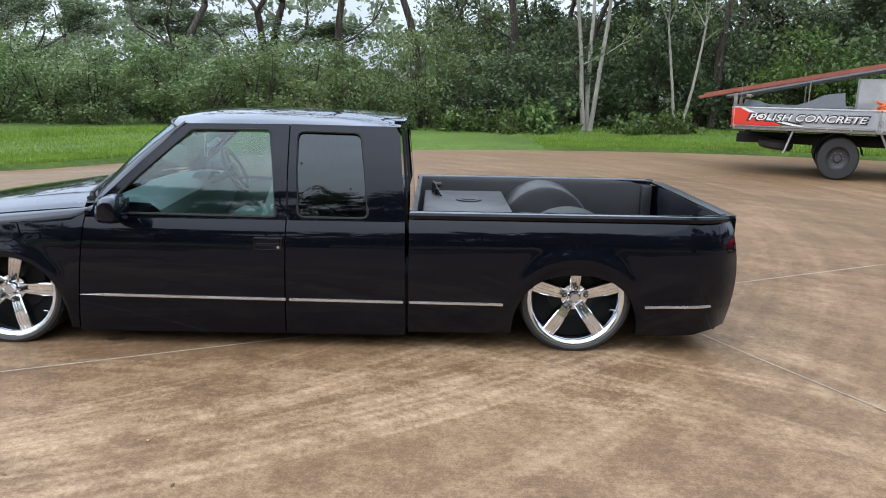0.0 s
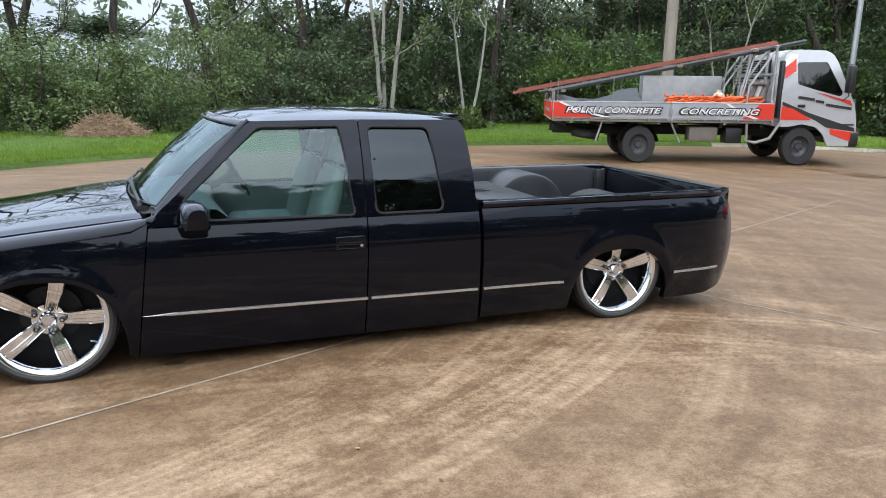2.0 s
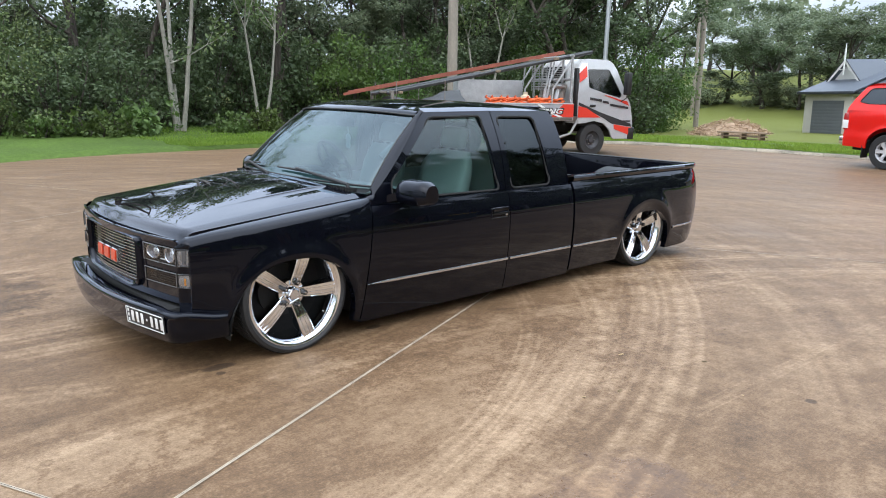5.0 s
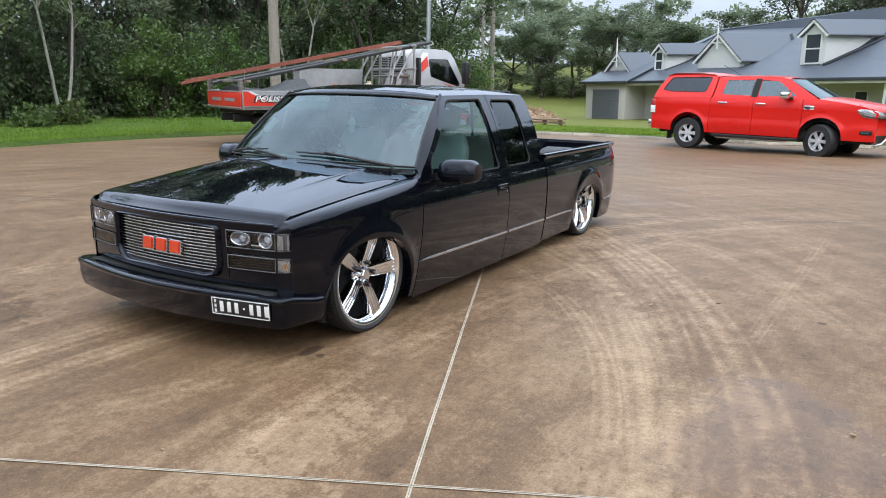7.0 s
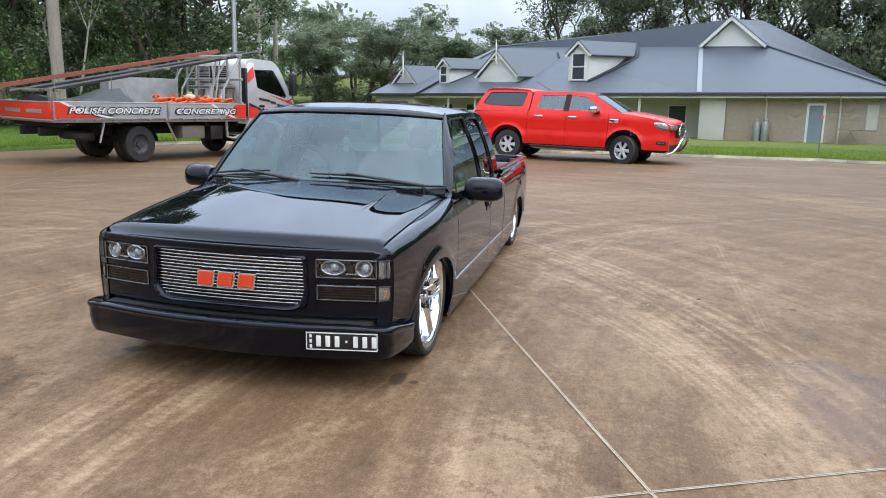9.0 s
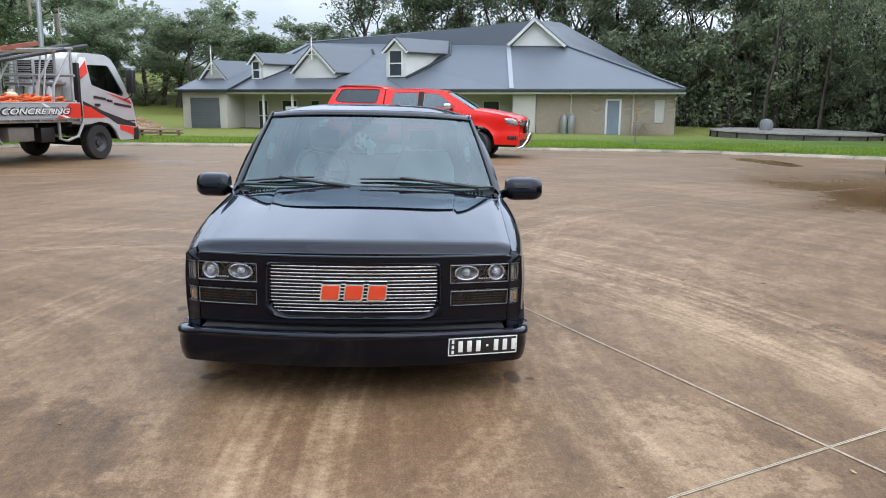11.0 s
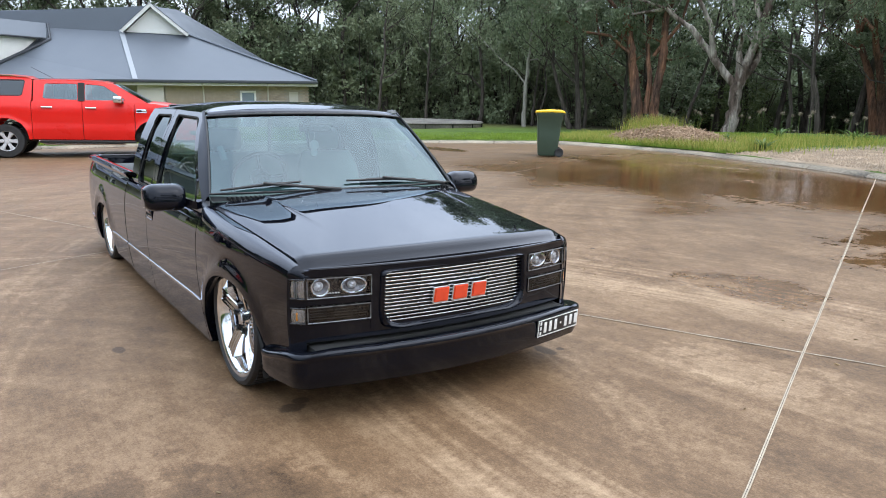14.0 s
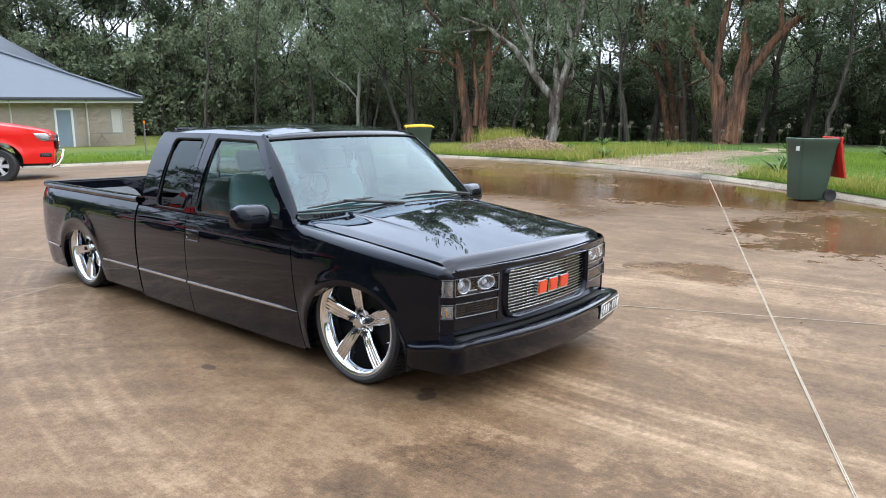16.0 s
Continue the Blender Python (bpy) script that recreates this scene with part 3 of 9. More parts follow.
# lamps
M_PROJECTOR = mat("bright_lamp_bowl", (0.62, 0.64, 0.66), 0.28, 0.35, 0.45, 60, 200, 0.002)
M_CLEARLAMP = mat("clear_lamp_reflector", (0.42, 0.42, 0.43), 0.2, 0.85, 0.35, 40, 160, 0.002)
M_DULLAMBER = mat("dull_amber_reflector", (0.62, 0.24, 0.03), 0.25, 0.2, 0.3, 20, 90)
M_CORNER = mat("smoky_reflector", (0.026, 0.026, 0.028), 0.25, 0.2, 0.25, 30, 140, 0.001, stretch=(1, 4, 1))
M_DULLRIM = mat("dull_lamp_rim", (0.17, 0.17, 0.18), 0.3, 0.5, 0.2, 20, 90)
M_LAMPBLACK = mat("lamp_bezel_black", (0.010, 0.010, 0.011), 0.25, 0, 0.2, 20, 90)
HL0, HL1, RL0, RL1 = 0.603, 0.702, 0.485, 0.566


def frame_bar(pts, r, s):
    """A thin rectangular frame that follows the nose; pts are (y, z) corners."""
    out = []
    for (ya, za), (yb, zb) in zip(pts, pts[1:] + pts[:1]):
        for k in range(4):
            y, z = lerp(ya, yb, k / 4), lerp(za, zb, k / 4)
            out.append((nose(y) - 0.006, s * y, z))
    return tube(B(), out + [out[0]], r, 5, False)


for s in (-1, 1):
    def band(bm, ya, yb, z0, z1, out, depth=0.02, n=6):
        a, b = sorted((s * ya, s * yb))
        return front_plate(bm, a, b, z0, z1, out, depth, n)
    bm = band(B(), 0.490, 0.790, HL0 + 0.002, HL1 - 0.002, -0.036)
    lamp = part("headlight", bm, M_LAMPBLACK, fascia, "clear headlight over a black housing with bright rings")
    zc = 0.656
    for yc, ry, rz in ((0.572, 0.060, 0.036), (0.728, 0.041, 0.041)):
        xc = nose(yc) + 0.004
        loop = [k * math.tau / 32 for k in range(32)]
        bend = lambda a: 0.30 * yc * ry * math.cos(a)
        bm = B()
        tube(bm, [(xc + bend(a), s * (yc + ry * math.cos(a)), zc + rz * math.sin(a)) for a in loop + [0.0]], 0.0052, 8, False)
        part("lamp_ring", bm, M_CHROME, lamp)
        # dished reflector with a clear projector in it
        bm = B()
        grid(bm, [[(xc + bend(a) * f + 0.024 * (1 - f * f), s * (yc + ry * 0.93 * f * math.cos(a)), zc + rz * 0.93 * f * math.sin(a)) for a in loop] for f in (0.05, 0.3, 0.55, 0.8, 1.0)], close_v=True)
        bowl = part("reflector_bowl", bm, M_DULLRIM, lamp, smooth=60)
        bm = B()
        rr = min(ry, rz) * 0.62
        grid(bm, [[(xc + 0.022 - 0.020 * math.sin(t), s * (yc + rr * math.cos(t) * math.cos(a)), zc + rr * math.cos(t) * math.sin(a)) for a in loop[::2]] for t in (0, 0.4, 0.8, 1.2, 1.5)], close_v=True)
        part("projector", bm, M_PROJECTOR, bowl, smooth=60)
    for k in range(5):
        y = 0.645 + 0.013 * k - 0.004
        b = tube(B(), [(nose(y) + 0.012, s * y, 0.624), (nose(y) + 0.004, s * y, 0.624)], 0.0032, 8)
        part("lamp_diode", b, M_WHITE, lamp)
    bm = band(B(), 0.486, 0.794, HL0, HL1, 0.004, 0.004, 8)
    g = part("headlight_lens", bm, M_LENS, lamp)
    g.visible_shadow = False
    part("lens_rim", frame_bar([(0.488, HL0 + 0.003), (0.792, HL0 + 0.003), (0.792, HL1 - 0.003), (0.488, HL1 - 0.003)], 0.0026, s), M_DULLRIM, lamp)
    # lower running lamp with ribs
    bm = band(B(), 0.492, 0.790, RL0 + 0.004, RL1 - 0.004, -0.022)
    low = part("running_lamp", bm, M_CORNER, fascia, "ribbed clear running lamp")
    bm = B()
    for k in range(5):
        z = RL0 + 0.012 + 0.0135 * k
        band(bm, 0.505, 0.780, z, z + 0.0035, -0.016, 0.008, 5)
    part("lamp_rib", bm, M_DULLRIM, low)
    b = tube(B(), [(nose(0.54) + 0.016, s * 0.54, 0.542), (nose(0.54) + 0.006, s * 0.54, 0.542)], [0.016, 0.012], 14)
    part("lamp_bulb", b, M_CLEARLAMP, low)
    g = part("running_lamp_lens", band(B(), 0.490, 0.794, RL0, RL1, 0.002, 0.004, 8), glass("smoke_lens", (0.42, 0.42, 0.43), 1.0, 0.04) if s < 0 else bpy.data.materials["smoke_lens"], low)
    g.visible_shadow = False
    part("lens_rim", frame_bar([(0.492, RL0 + 0.003), (0.790, RL0 + 0.003), (0.790, RL1 - 0.003), (0.492, RL1 - 0.003)], 0.0026, s), M_DULLRIM, low)
    # corner lamps that wrap round the wing
    for z0, z1 in ((HL0, HL1 - 0.002), (RL0, RL1 - 0.002)):
        bm = B()
        path = [(nose(0.798) - 0.002, 0.798), (-2.522, 0.815), (-2.500, 0.838), (-2.474, 0.860)]
        grid(bm, [[(x + dx, s * (y - dy), z) for x, y in path] for z, dx, dy in ((z0, 0.03, 0.02), (z0, 0, 0), ((z0 + z1) / 2, -0.003, -0.003), (z1, 0, 0), (z1, 0.03, 0.02))])
        c = part("corner_lamp", bm, M_CLEARLAMP, fascia, "clear corner lamp with an amber reflector")
        bm = B()
        zm = (z0 + z1) / 2
        if z0 == RL0:
            box(bm, -2.512, -2.500, s * 0.832 - 0.006, s * 0.832 + 0.004, zm - 0.022, zm + 0.016, 0.003)
            part("amber_reflector", bm, M_DULLAMBER, c)
        else:
            for k in range(4):
                box(bm, -2.516, -2.502, s * (0.815 + 0.009 * k) - 0.0015, s * (0.815 + 0.009 * k) + 0.0015, z0 + 0.01, z1 - 0.01)
            part("reflector_rib", bm, M_DULLRIM, c)
        bm = B()
        grid(bm, [[(x - 0.006, s * (y + 0.005), z) for x, y in path] for z in (z0 - 0.002, z1 + 0.002)])
        g = part("corner_lens", bm, M_LENS, c)
        g.visible_shadow = False
        bm = B()
        for z in (z0 + 0.003, z1 - 0.003):
            tube(bm, [(x - 0.005, s * (y + 0.004), z) for x, y in path], 0.004, 6)
        for x, y in (path[0], path[-1]):
            tube(bm, [(x - 0.005, s * (y + 0.004), z0), (x - 0.005, s * (y + 0.004), z1)], 0.004, 6)
        part("lamp_divider", bm, M_LAMPBLACK, c)
    # fender nose under, between and over the corner lamps
    bm = B()
    for zs in ((HL1, 0.712, fender_top(-2.49)), (RL1, HL0), (0.20, 0.35, 0.44, RL0)):
        grid(bm, [[(nose(0.79), s * 0.795, z), (-2.524, s * 0.812, z), (-2.502, s * 0.836, z), (-2.486, s * flank(-2.49, z), z)] for z in zs])
    grid(bm, [[(nose(0.79) + 0.03, s * 0.78, z), (-2.50, s * 0.80, z), (-2.47, s * (flank(-2.49, z) - 0.02), z)] for z in (0.47, 0.72)])
    zt = fender_top(-2.49)
    back = [(-2.486, s * lerp(flank(-2.49, zt), 0.812, t), zt + 0.028 * math.sin(t * math.pi / 2)) for t in (0, 0.25, 0.5, 0.75, 1)]
    fore = [(-2.474, s * 0.864, HL1), (-2.502, s * 0.840, HL1), (-2.526, s * 0.817, HL1), (nose(0.798) - 0.004, s * 0.798, HL1), (nose(0.785) - 0.006, s * 0.780, HL1 + 0.004)]
    mid = [Vector(a).lerp(Vector(b), 0.6) + Vector((-0.008, s * 0.005, 0.010)) for a, b in zip(back, fore)]
    grid(bm, [back, mid, fore])
    part("wing_tip", bm, M_PAINT, fascia, smooth=60)

# front bumper
def bumper_line(t):
    """t from -1 to 1 along the bumper."""
    k = abs(t)
    s = 1 if t >= 0 else -1
    if k < 0.70:
        y = k / 0.70 * 0.80
        x = -2.735 + 0.105 * (y / 0.80) ** 2
    elif k < 0.82:
        q = (k - 0.70) / 0.12 * math.pi / 2
        y, x = 0.80 + 0.095 * math.sin(q), -2.630 + 0.085 * (1 - math.cos(q))
    else:
        q = (k - 0.82) / 0.18
        y, x = 0.895 + 0.040 * q ** 0.8, -2.545 + 0.205 * q
    return x, s * y


bm = B()
rows = []
BUMPER_SECTION = [(-0.09, 0.368), (-0.035, 0.380), (-0.012, 0.381), (0.004, 0.377), (0.011, 0.368), (0.012, 0.356), (0.004, 0.346), (0.002, 0.335), (0.003, 0.29), (-0.004, 0.235), (-0.018, 0.200), (-0.06, 0.182), (-0.16, 0.172)]
for i in range(81):
    t = -1 + 2 * i / 80
    x, y = bumper_line(t)
    n = Vector((x + 1.6, y * 1.1, 0)).normalized()
    drop = 0.012 * soft(0.6, 0.82, abs(t)) + 0.034 * soft(0.80, 1.0, abs(t))
    rows.append([Vector((x, y, 0)) + n * o + Vector((0, 0, z - drop * soft(0.2, 0.36, z))) for o, z in BUMPER_SECTION])
grid(bm, rows)
flange(bm, (0.02, 0, 0), lambda e: abs(e.verts[0].co.x - e.verts[1].co.x) < 0.12 and e.verts[0].co.x > -2.4)
bumper = part("front_bumper", bm, M_PAINT, pickup, smooth=40)
bm = B()
box(bm, -2.60, -2.40, -0.78, 0.78, 0.20, 0.375, 0.02)
part("bumper_core", bm, M_DARK, bumper)
# plate with plain bars in place of its characters
plate_m = Matrix.Translation((-2.668, -0.655, 0.302)) @ pose(0, 0, 0, 0, 0, 10.8) @ pose(0, 0, 0, 0, -4, 0)
bm = box(B(), -0.006, 0.004, -0.184, 0.184, -0.049, 0.049, 0.004, plate_m)
plate = part("number_plate", bm, M_PLATE, bumper, "black plate with plain white bars")
bm = B()
for y0, y1, z0, z1 in ((-0.181, 0.181, 0.043, 0.047), (-0.181, 0.181, -0.047, -0.043), (-0.181, -0.177, -0.047, 0.047), (0.177, 0.181, -0.047, 0.047)):
    box(bm, -0.0085, -0.004, y0, y1, z0, z1, 0, plate_m)
for k in range(7):
    y = 0.118 - 0.047 * k
    if k != 3:
        box(bm, -0.0085, -0.004, y - 0.012, y + 0.012, -0.030, 0.030, 0.002, plate_m)
    else:
        box(bm, -0.0085, -0.004, y - 0.006, y + 0.006, -0.006, 0.006, 0.002, plate_m)
for z in (-0.028, 0.0, 0.028):
    box(bm, -0.0085, -0.004, 0.152, 0.164, z - 0.009, z + 0.009, 0, plate_m)
part("plate_marking", bm, M_WHITE, plate, "white bars and border")

# bed: rails, inner walls, floor, tubs, tank box, tailgate
for s in (-1, 1):
    bm = B()
    sec = [(0.936, 0.862), (0.944, 0.885), (0.938, 0.900), (0.915, 0.905), (0.872, 0.903), (0.858, 0.893), (0.856, 0.870)]
    grid(bm, [[(x, s * (y - 0.075 * max(0, (x - 2.45) / 0.22) ** 2), z) for y, z in sec] for x in (0.66, 1.2, 1.8, 2.3, 2.5, 2.6, 2.665)])
    part("bed_rail", bm, M_PAINT, pickup)
bm = B()
grid(bm, [[(x, y, 0.525) for y in (-0.85, 0.85)] for x in (0.70, 2.66)])
liner = part("bed_floor", bm, M_LINER, pickup)
bm = B()
grid(bm, [[(0.675, y, z) for y in (-0.86, 0.86)] for z in (0.50, 0.895)])
grid(bm, [[(0.70, y, z) for y in (-0.86, 0.86)] for z in (0.50, 0.895)])
grid(bm, [[(x, y, 0.896) for y in (-0.86, 0.86)] for x in (0.672, 0.703)])
part("bed_front_wall", bm, M_LINER, liner)
for s in (-1, 1):
    bm = B()
    grid(bm, [[(x, s * (y - (0.03 if x > 2.6 else 0)), z) for x in (0.70, 1.2, 1.8, 2.5, 2.65)] for y, z in ((0.857, 0.892), (0.845, 0.86), (0.845, 0.52))])
    part("bed_side_wall", bm, M_LINER, liner)
    part("bed_corner_post", box(B(), 2.565, 2.65, s * 0.77 - 0.02, s * 0.77 + 0.04, 0.52, 0.86, 0.005), M_LINER, liner)
for s in (-1, 1):
    bm = B()
    rows = []
    for yy, ex in ((0.845, 0.0), (0.50, 0.0), (0.475, 0.012), (0.465, 0.04)):
        rows.append([(RX + (0.365 - ex) * math.cos(a), s * yy, 0.525 + (0.36 - ex) * math.sin(a)) for a in [k * math.pi / 24 for k in range(25)]])
    vs = grid(bm, rows)
    bm.faces.new(vs[-1])
    part("wheel_tub", bm, M_LINER, pickup)
bm = box(B(), 0.74, 1.345, -0.40, 0.58, 0.526, 0.80, 0.012)
tank = part("tank_box", bm, M_LINER, pickup, "black box with a lid behind the cab")
bm = box(B(), 0.73, 1.355, -0.41, 0.59, 0.800, 0.818, 0.006)
tube(bm, [(1.07, 0.12, 0.818), (1.07, 0.12, 0.826)], 0.10, 24)
tube(bm, [(1.07, 0.12, 0.826), (1.07, 0.12, 0.831)], 0.055, 20)
part("tank_lid", bm, mat("grey_lid", (0.045, 0.045, 0.05), 0.35, 0.3, 0.2, 8, 90, 0.0004), tank)
bm = B()
tube(bm, [(0.80, 0.48, 0.81), (0.80, 0.48, 0.90)], 0.016, 10)
tube(bm, [(0.80, 0.48, 0.88), (0.86, 0.48, 0.88)], 0.022, 10)
tube(bm, [(0.83, 0.36, 0.81), (0.83, 0.36, 0.865)], 0.02, 10)
tube(bm, [(0.80, 0.52, 0.90), (0.83, 0.36, 0.865), (0.86, 0.28, 0.82)], 0.008, 6)
part("valve_fitting", bm, M_BLACKPL, tank)
bm = box(B(), 2.655, 2.745, -0.80, 0.80, 0.40, 0.884, 0.014)
gate = part("tailgate", bm, M_PAINT, pickup)
# matte strip added to keep red reflections off the gate's top
part("gate_cap", box(B(), 2.652, 2.742, -0.795, 0.795, 0.8845, 0.893, 0.003), M_LINER, gate)
bm = B()
grid(bm, [[(x - 0.07 * y * y, y, z) for y in (0.84, 0.65, 0.4, 0, -0.4, -0.65, -0.84)] for z, x in ((0.14, 2.70), (0.20, 2.735), (0.30, 2.745), (0.40, 2.745))])
part("roll_pan", bm, M_PAINT, pickup)
for s in (-1, 1):
    bm = B()
    rows = []
    for j in range(9):
        z = lerp(0.44, 0.845, j / 8)
        o = 0.034 * math.sin(min(1, max(0, (z - 0.12) / 0.74)) * math.pi)
        rows.append([(2.60 + o * 0.3, s * (flank(2.61, z) - 0.020), z), (2.66 + o * 0.75, s * (flank(2.65, z) - 0.062), z), (2.715 + o, s * (flank(2.69, z) - 0.10), z), (2.74 + o, s * 0.77, z)])
    grid(bm, rows)
    tl = part("tail_light", bm, M_SMOKE, pickup, "smoked dark red tail light")

# underbody and wheel wells: plain dark boxes added to block the light beneath
bm = B()
box(bm, -1.42, 1.26, -0.86, 0.86, 0.13, 0.50, 0.02)
box(bm, -2.45, 2.60, -0.46, 0.46, 0.16, 0.50, 0.02)
for s in (-1, 1):
    for xc in (FX, RX):
        rows = [[(xc + 0.43 * math.cos(a), s * y, 0.17 + 0.42 * math.sin(a)) for a in [k * math.pi / 16 for k in range(17)]] for y in (0.93, 0.45)]
        grid(bm, rows)
    box(bm, 2.16, 2.60, s * 0.66 - 0.2, s * 0.66 + 0.2, 0.17, 0.50, 0.02)
box(bm, -2.45, -1.40, -0.80, 0.80, 0.62, 0.70, 0.01)
part("chassis", bm, M_DARK, pickup)


def wheel_at(parent, x, s, turn, steer=0.0):
    """Chrome five-spoke wheel with a thin tyre; built with its face towards -y."""
    m = Matrix.Translation((x, s * 0.800, HUB)) @ Matrix.Rotation(radians(steer), 4, "Z") @ (Matrix.Rotation(math.pi, 4, "Z") if s > 0 else Matrix.Identity(4))
    r = B()
    lathe(r, [(0.300, 0.13), (0.292, 0.125), (0.27, 0.06), (0.262, -0.02), (0.268, -0.085), (0.284, -0.112), (0.296, -0.120), (0.308, -0.122), (0.312, -0.116), (0.310, -0.108)], 64, "Y")
    w = part("wheel", r, M_CHROME, parent, "chrome five-spoke wheel with a thin tyre")
    w.matrix_local = m
    t = B()
    lathe(t, [(0.296, 0.125), (0.325, 0.138), (0.345, 0.132), (0.352, 0.112), (TYRE_R - 0.007, 0.09), (TYRE_R - 0.007, -0.09), (0.352, -0.108), (0.345, -0.126), (0.326, -0.133), (0.312, -0.124), (0.300, -0.112)], 96, "Y")
    ty = part("tyre", t, M_TYRE, w)
    t = B()
    for k in range(72):
        for side in (-1, 1):
            mm = Matrix.Rotation(k * math.tau / 72 + side * 0.02, 4, "Y")
            box(t, TYRE_R - 0.012, TYRE_R + 0.0005, side * 0.062 - 0.044, side * 0.062 + 0.044, -0.0095, 0.0095, 0, mm @ pose(0, 0, 0, side * 12, 0, 0))
    part("tread_block", t, M_TYRE, ty, smooth=0)
    for k in range(5):
        sp = B()
        mm = Matrix.Rotation(-radians(turn + 72 * k), 4, "Y")
        rows = []
        for q in range(9):
            u = q / 8
            rad = lerp(0.050, 0.302, u)
            wd = lerp(0.034, 0.045, min(1.0, u * 1.6))
            dep = lerp(-0.066, -0.104, u) - 0.010 * math.sin(math.pi * u)
            dip = 0.004 * min(1, 5 * u) * min(1, 6 * (1 - u))
            sec = [(-1.08, 0.058), (-1.0, 0.016), (-0.93, 0.002), (-0.80, -0.003), (-0.66, -0.003), (-0.58, dip), (-0.42, dip), (-0.36, -0.001), (-0.20, -0.001), (-0.14, dip), (0.14, dip), (0.20, -0.001), (0.36, -0.001), (0.42, dip), (0.58, dip), (0.66, -0.003), (0.80, -0.003), (0.93, 0.002), (1.0, 0.016), (1.08, 0.058)]
            rows.append([(rad, dep + d, wd * f) for f, d in sec])
        vs = grid(sp, [[mm @ Vector(p) for p in row] for row in rows], close_v=True)
        sp.faces.new(vs[0])
        sp.faces.new(vs[-1])
        part("spoke", sp, M_CHROME, w, smooth=22)
    hb = B()
    lathe(hb, [(0.0, -0.078), (0.034, -0.078), (0.040, -0.072), (0.046, -0.062), (0.084, -0.060), (0.090, -0.050), (0.090, 0.02)], 30, "Y")
    part("hub", hb, M_CHROME, w)
    hb = B()
    lathe(hb, [(0.0, -0.094), (0.031, -0.094), (0.037, -0.088), (0.037, -0.06)], 6, "Y")
    part("centre_cap", hb, M_STRIP, w)
    for k in range(5):
        a = radians(turn + 72 * k)
        nb = B()
        c, q = 0.072 * math.cos(a), 0.072 * math.sin(a)
        tube(nb, [(c, -0.060, q), (c, -0.100, q), (c, -0.104, q)], [0.0175, 0.0165, 0.011], 6)
        nut = part("lug_nut", nb, M_LAMPBLACK, w)
        part("nut_cap", tube(B(), [(c, -0.100, q), (c, -0.106, q)], [0.008, 0.006], 8), M_STRIP, nut)
    dk = B()
    lathe(dk, [(0.0, 0.05), (0.16, 0.05), (0.16, 0.07)], 40, "Y")
    part("brake_disc", dk, mat("brake_steel", (0.035, 0.034, 0.034), 0.6, 0.5) if "brake_steel" not in bpy.data.materials else bpy.data.materials["brake_steel"], w)
    # black sheet behind the spokes stands in for the shade inside the wheel
    dk = B()
    lathe(dk, [(0.0, 0.10), (0.292, 0.10)], 40, "Y")
    part("wheel_back", dk, M_DARK, w)
    vv = B()
    a = radians(turn - 36)
    tube(vv, [(0.266 * math.cos(a), -0.06, 0.266 * math.sin(a)), (0.245 * math.cos(a), -0.085, 0.245 * math.sin(a))], 0.004, 6)
    part("valve_stem", vv, M_STRIP, w)
    return w


wheel_at(pickup, FX, -1, 1)
wheel_at(pickup, RX + 0.008, -1, 18)
wheel_at(pickup, FX, 1, 20)
wheel_at(pickup, RX + 0.008, 1, 48)

# mirrors
for s in (-1, 1):
    bm = B()
    rows = []
    for i in range(9):
        t = i / 8
        y = lerp(0.958, 1.212 if s < 0 else 1.180, t)
        k = min(1.0, math.sin(math.pi * (0.10 + 0.82 * t)) * 1.5) ** 0.4
        xc = -1.105 + 0.03 * t
        hx, hz = 0.066 * k, 0.080 * k
        rows.append([(xc + hx * (abs(math.cos(a)) ** 0.62) * (1 if math.cos(a) > 0 else -1.3) * (1 - 0.22 * math.sin(a)), s * y, 0.922 + hz * (abs(math.sin(a)) ** 0.72) * (1 if math.sin(a) > 0 else -1)) for a in [q * math.tau / 24 for q in range(24)]])
    vs = grid(bm, rows, close_v=True)
    bm.faces.new(vs[0])
    bm.faces.new(vs[-1])
    mir = part("side_mirror", bm, M_PAINT, pickup, smooth=50)
    bm = B()
    grid(bm, [[(-1.035 + 0.02 * (y - 1.0), s * y, z) for y in (0.985, 1.175)] for z in (0.855, 0.975)])
    part("mirror_glass", bm, M_CHROME, mir, "mirror glass")
    bm = B()
    rows = []
    for y, xa, xb, za, zb in ((0.985, -1.135, -1.078, 0.872, 0.925), (0.955, -1.145, -1.080, 0.866, 0.915), (0.93, -1.17, -1.086, 0.856, 0.905), (0.905, -1.20, -1.086, 0.850, 0.895)):
        rows.append([(xa, s * y, za), (xb, s * y, za), (xb, s * y, zb), (xa, s * y, zb)])
    vs = grid(bm, rows, close_v=True)
    part("mirror_arm", bm, M_PAINT, mir)

# cabin
bm = B()
rows = []
for x, z in ((-1.36, 0.90), (-1.20, 0.925), (-1.02, 0.915), (-0.96, 0.87), (-0.95, 0.72), (-1.02, 0.55)):
    rows.append([(x + 0.05 * abs(y) / 0.8, y, z + (0.02 if 0.1 < y < 0.62 else 0)) for y in [-0.84 + 0.07 * k for k in range(25)]])
grid(bm, rows)
dash = part("dashboard", bm, M_DASH, pickup, "pale grey moulded dashboard")
bm = B()
rows = []
for t in [k / 8 for k in range(9)]:
    rows.append([(-0.99 + 0.06 * math.cos(a), 0.36 + 0.17 * math.cos(math.pi * t), 0.925 + 0.045 * math.sin(math.pi * t)) for a in (0, 1.0, 2.1, 3.14)])
grid(bm, rows)
part("gauge_hood", bm, M_BLACKPL, dash)
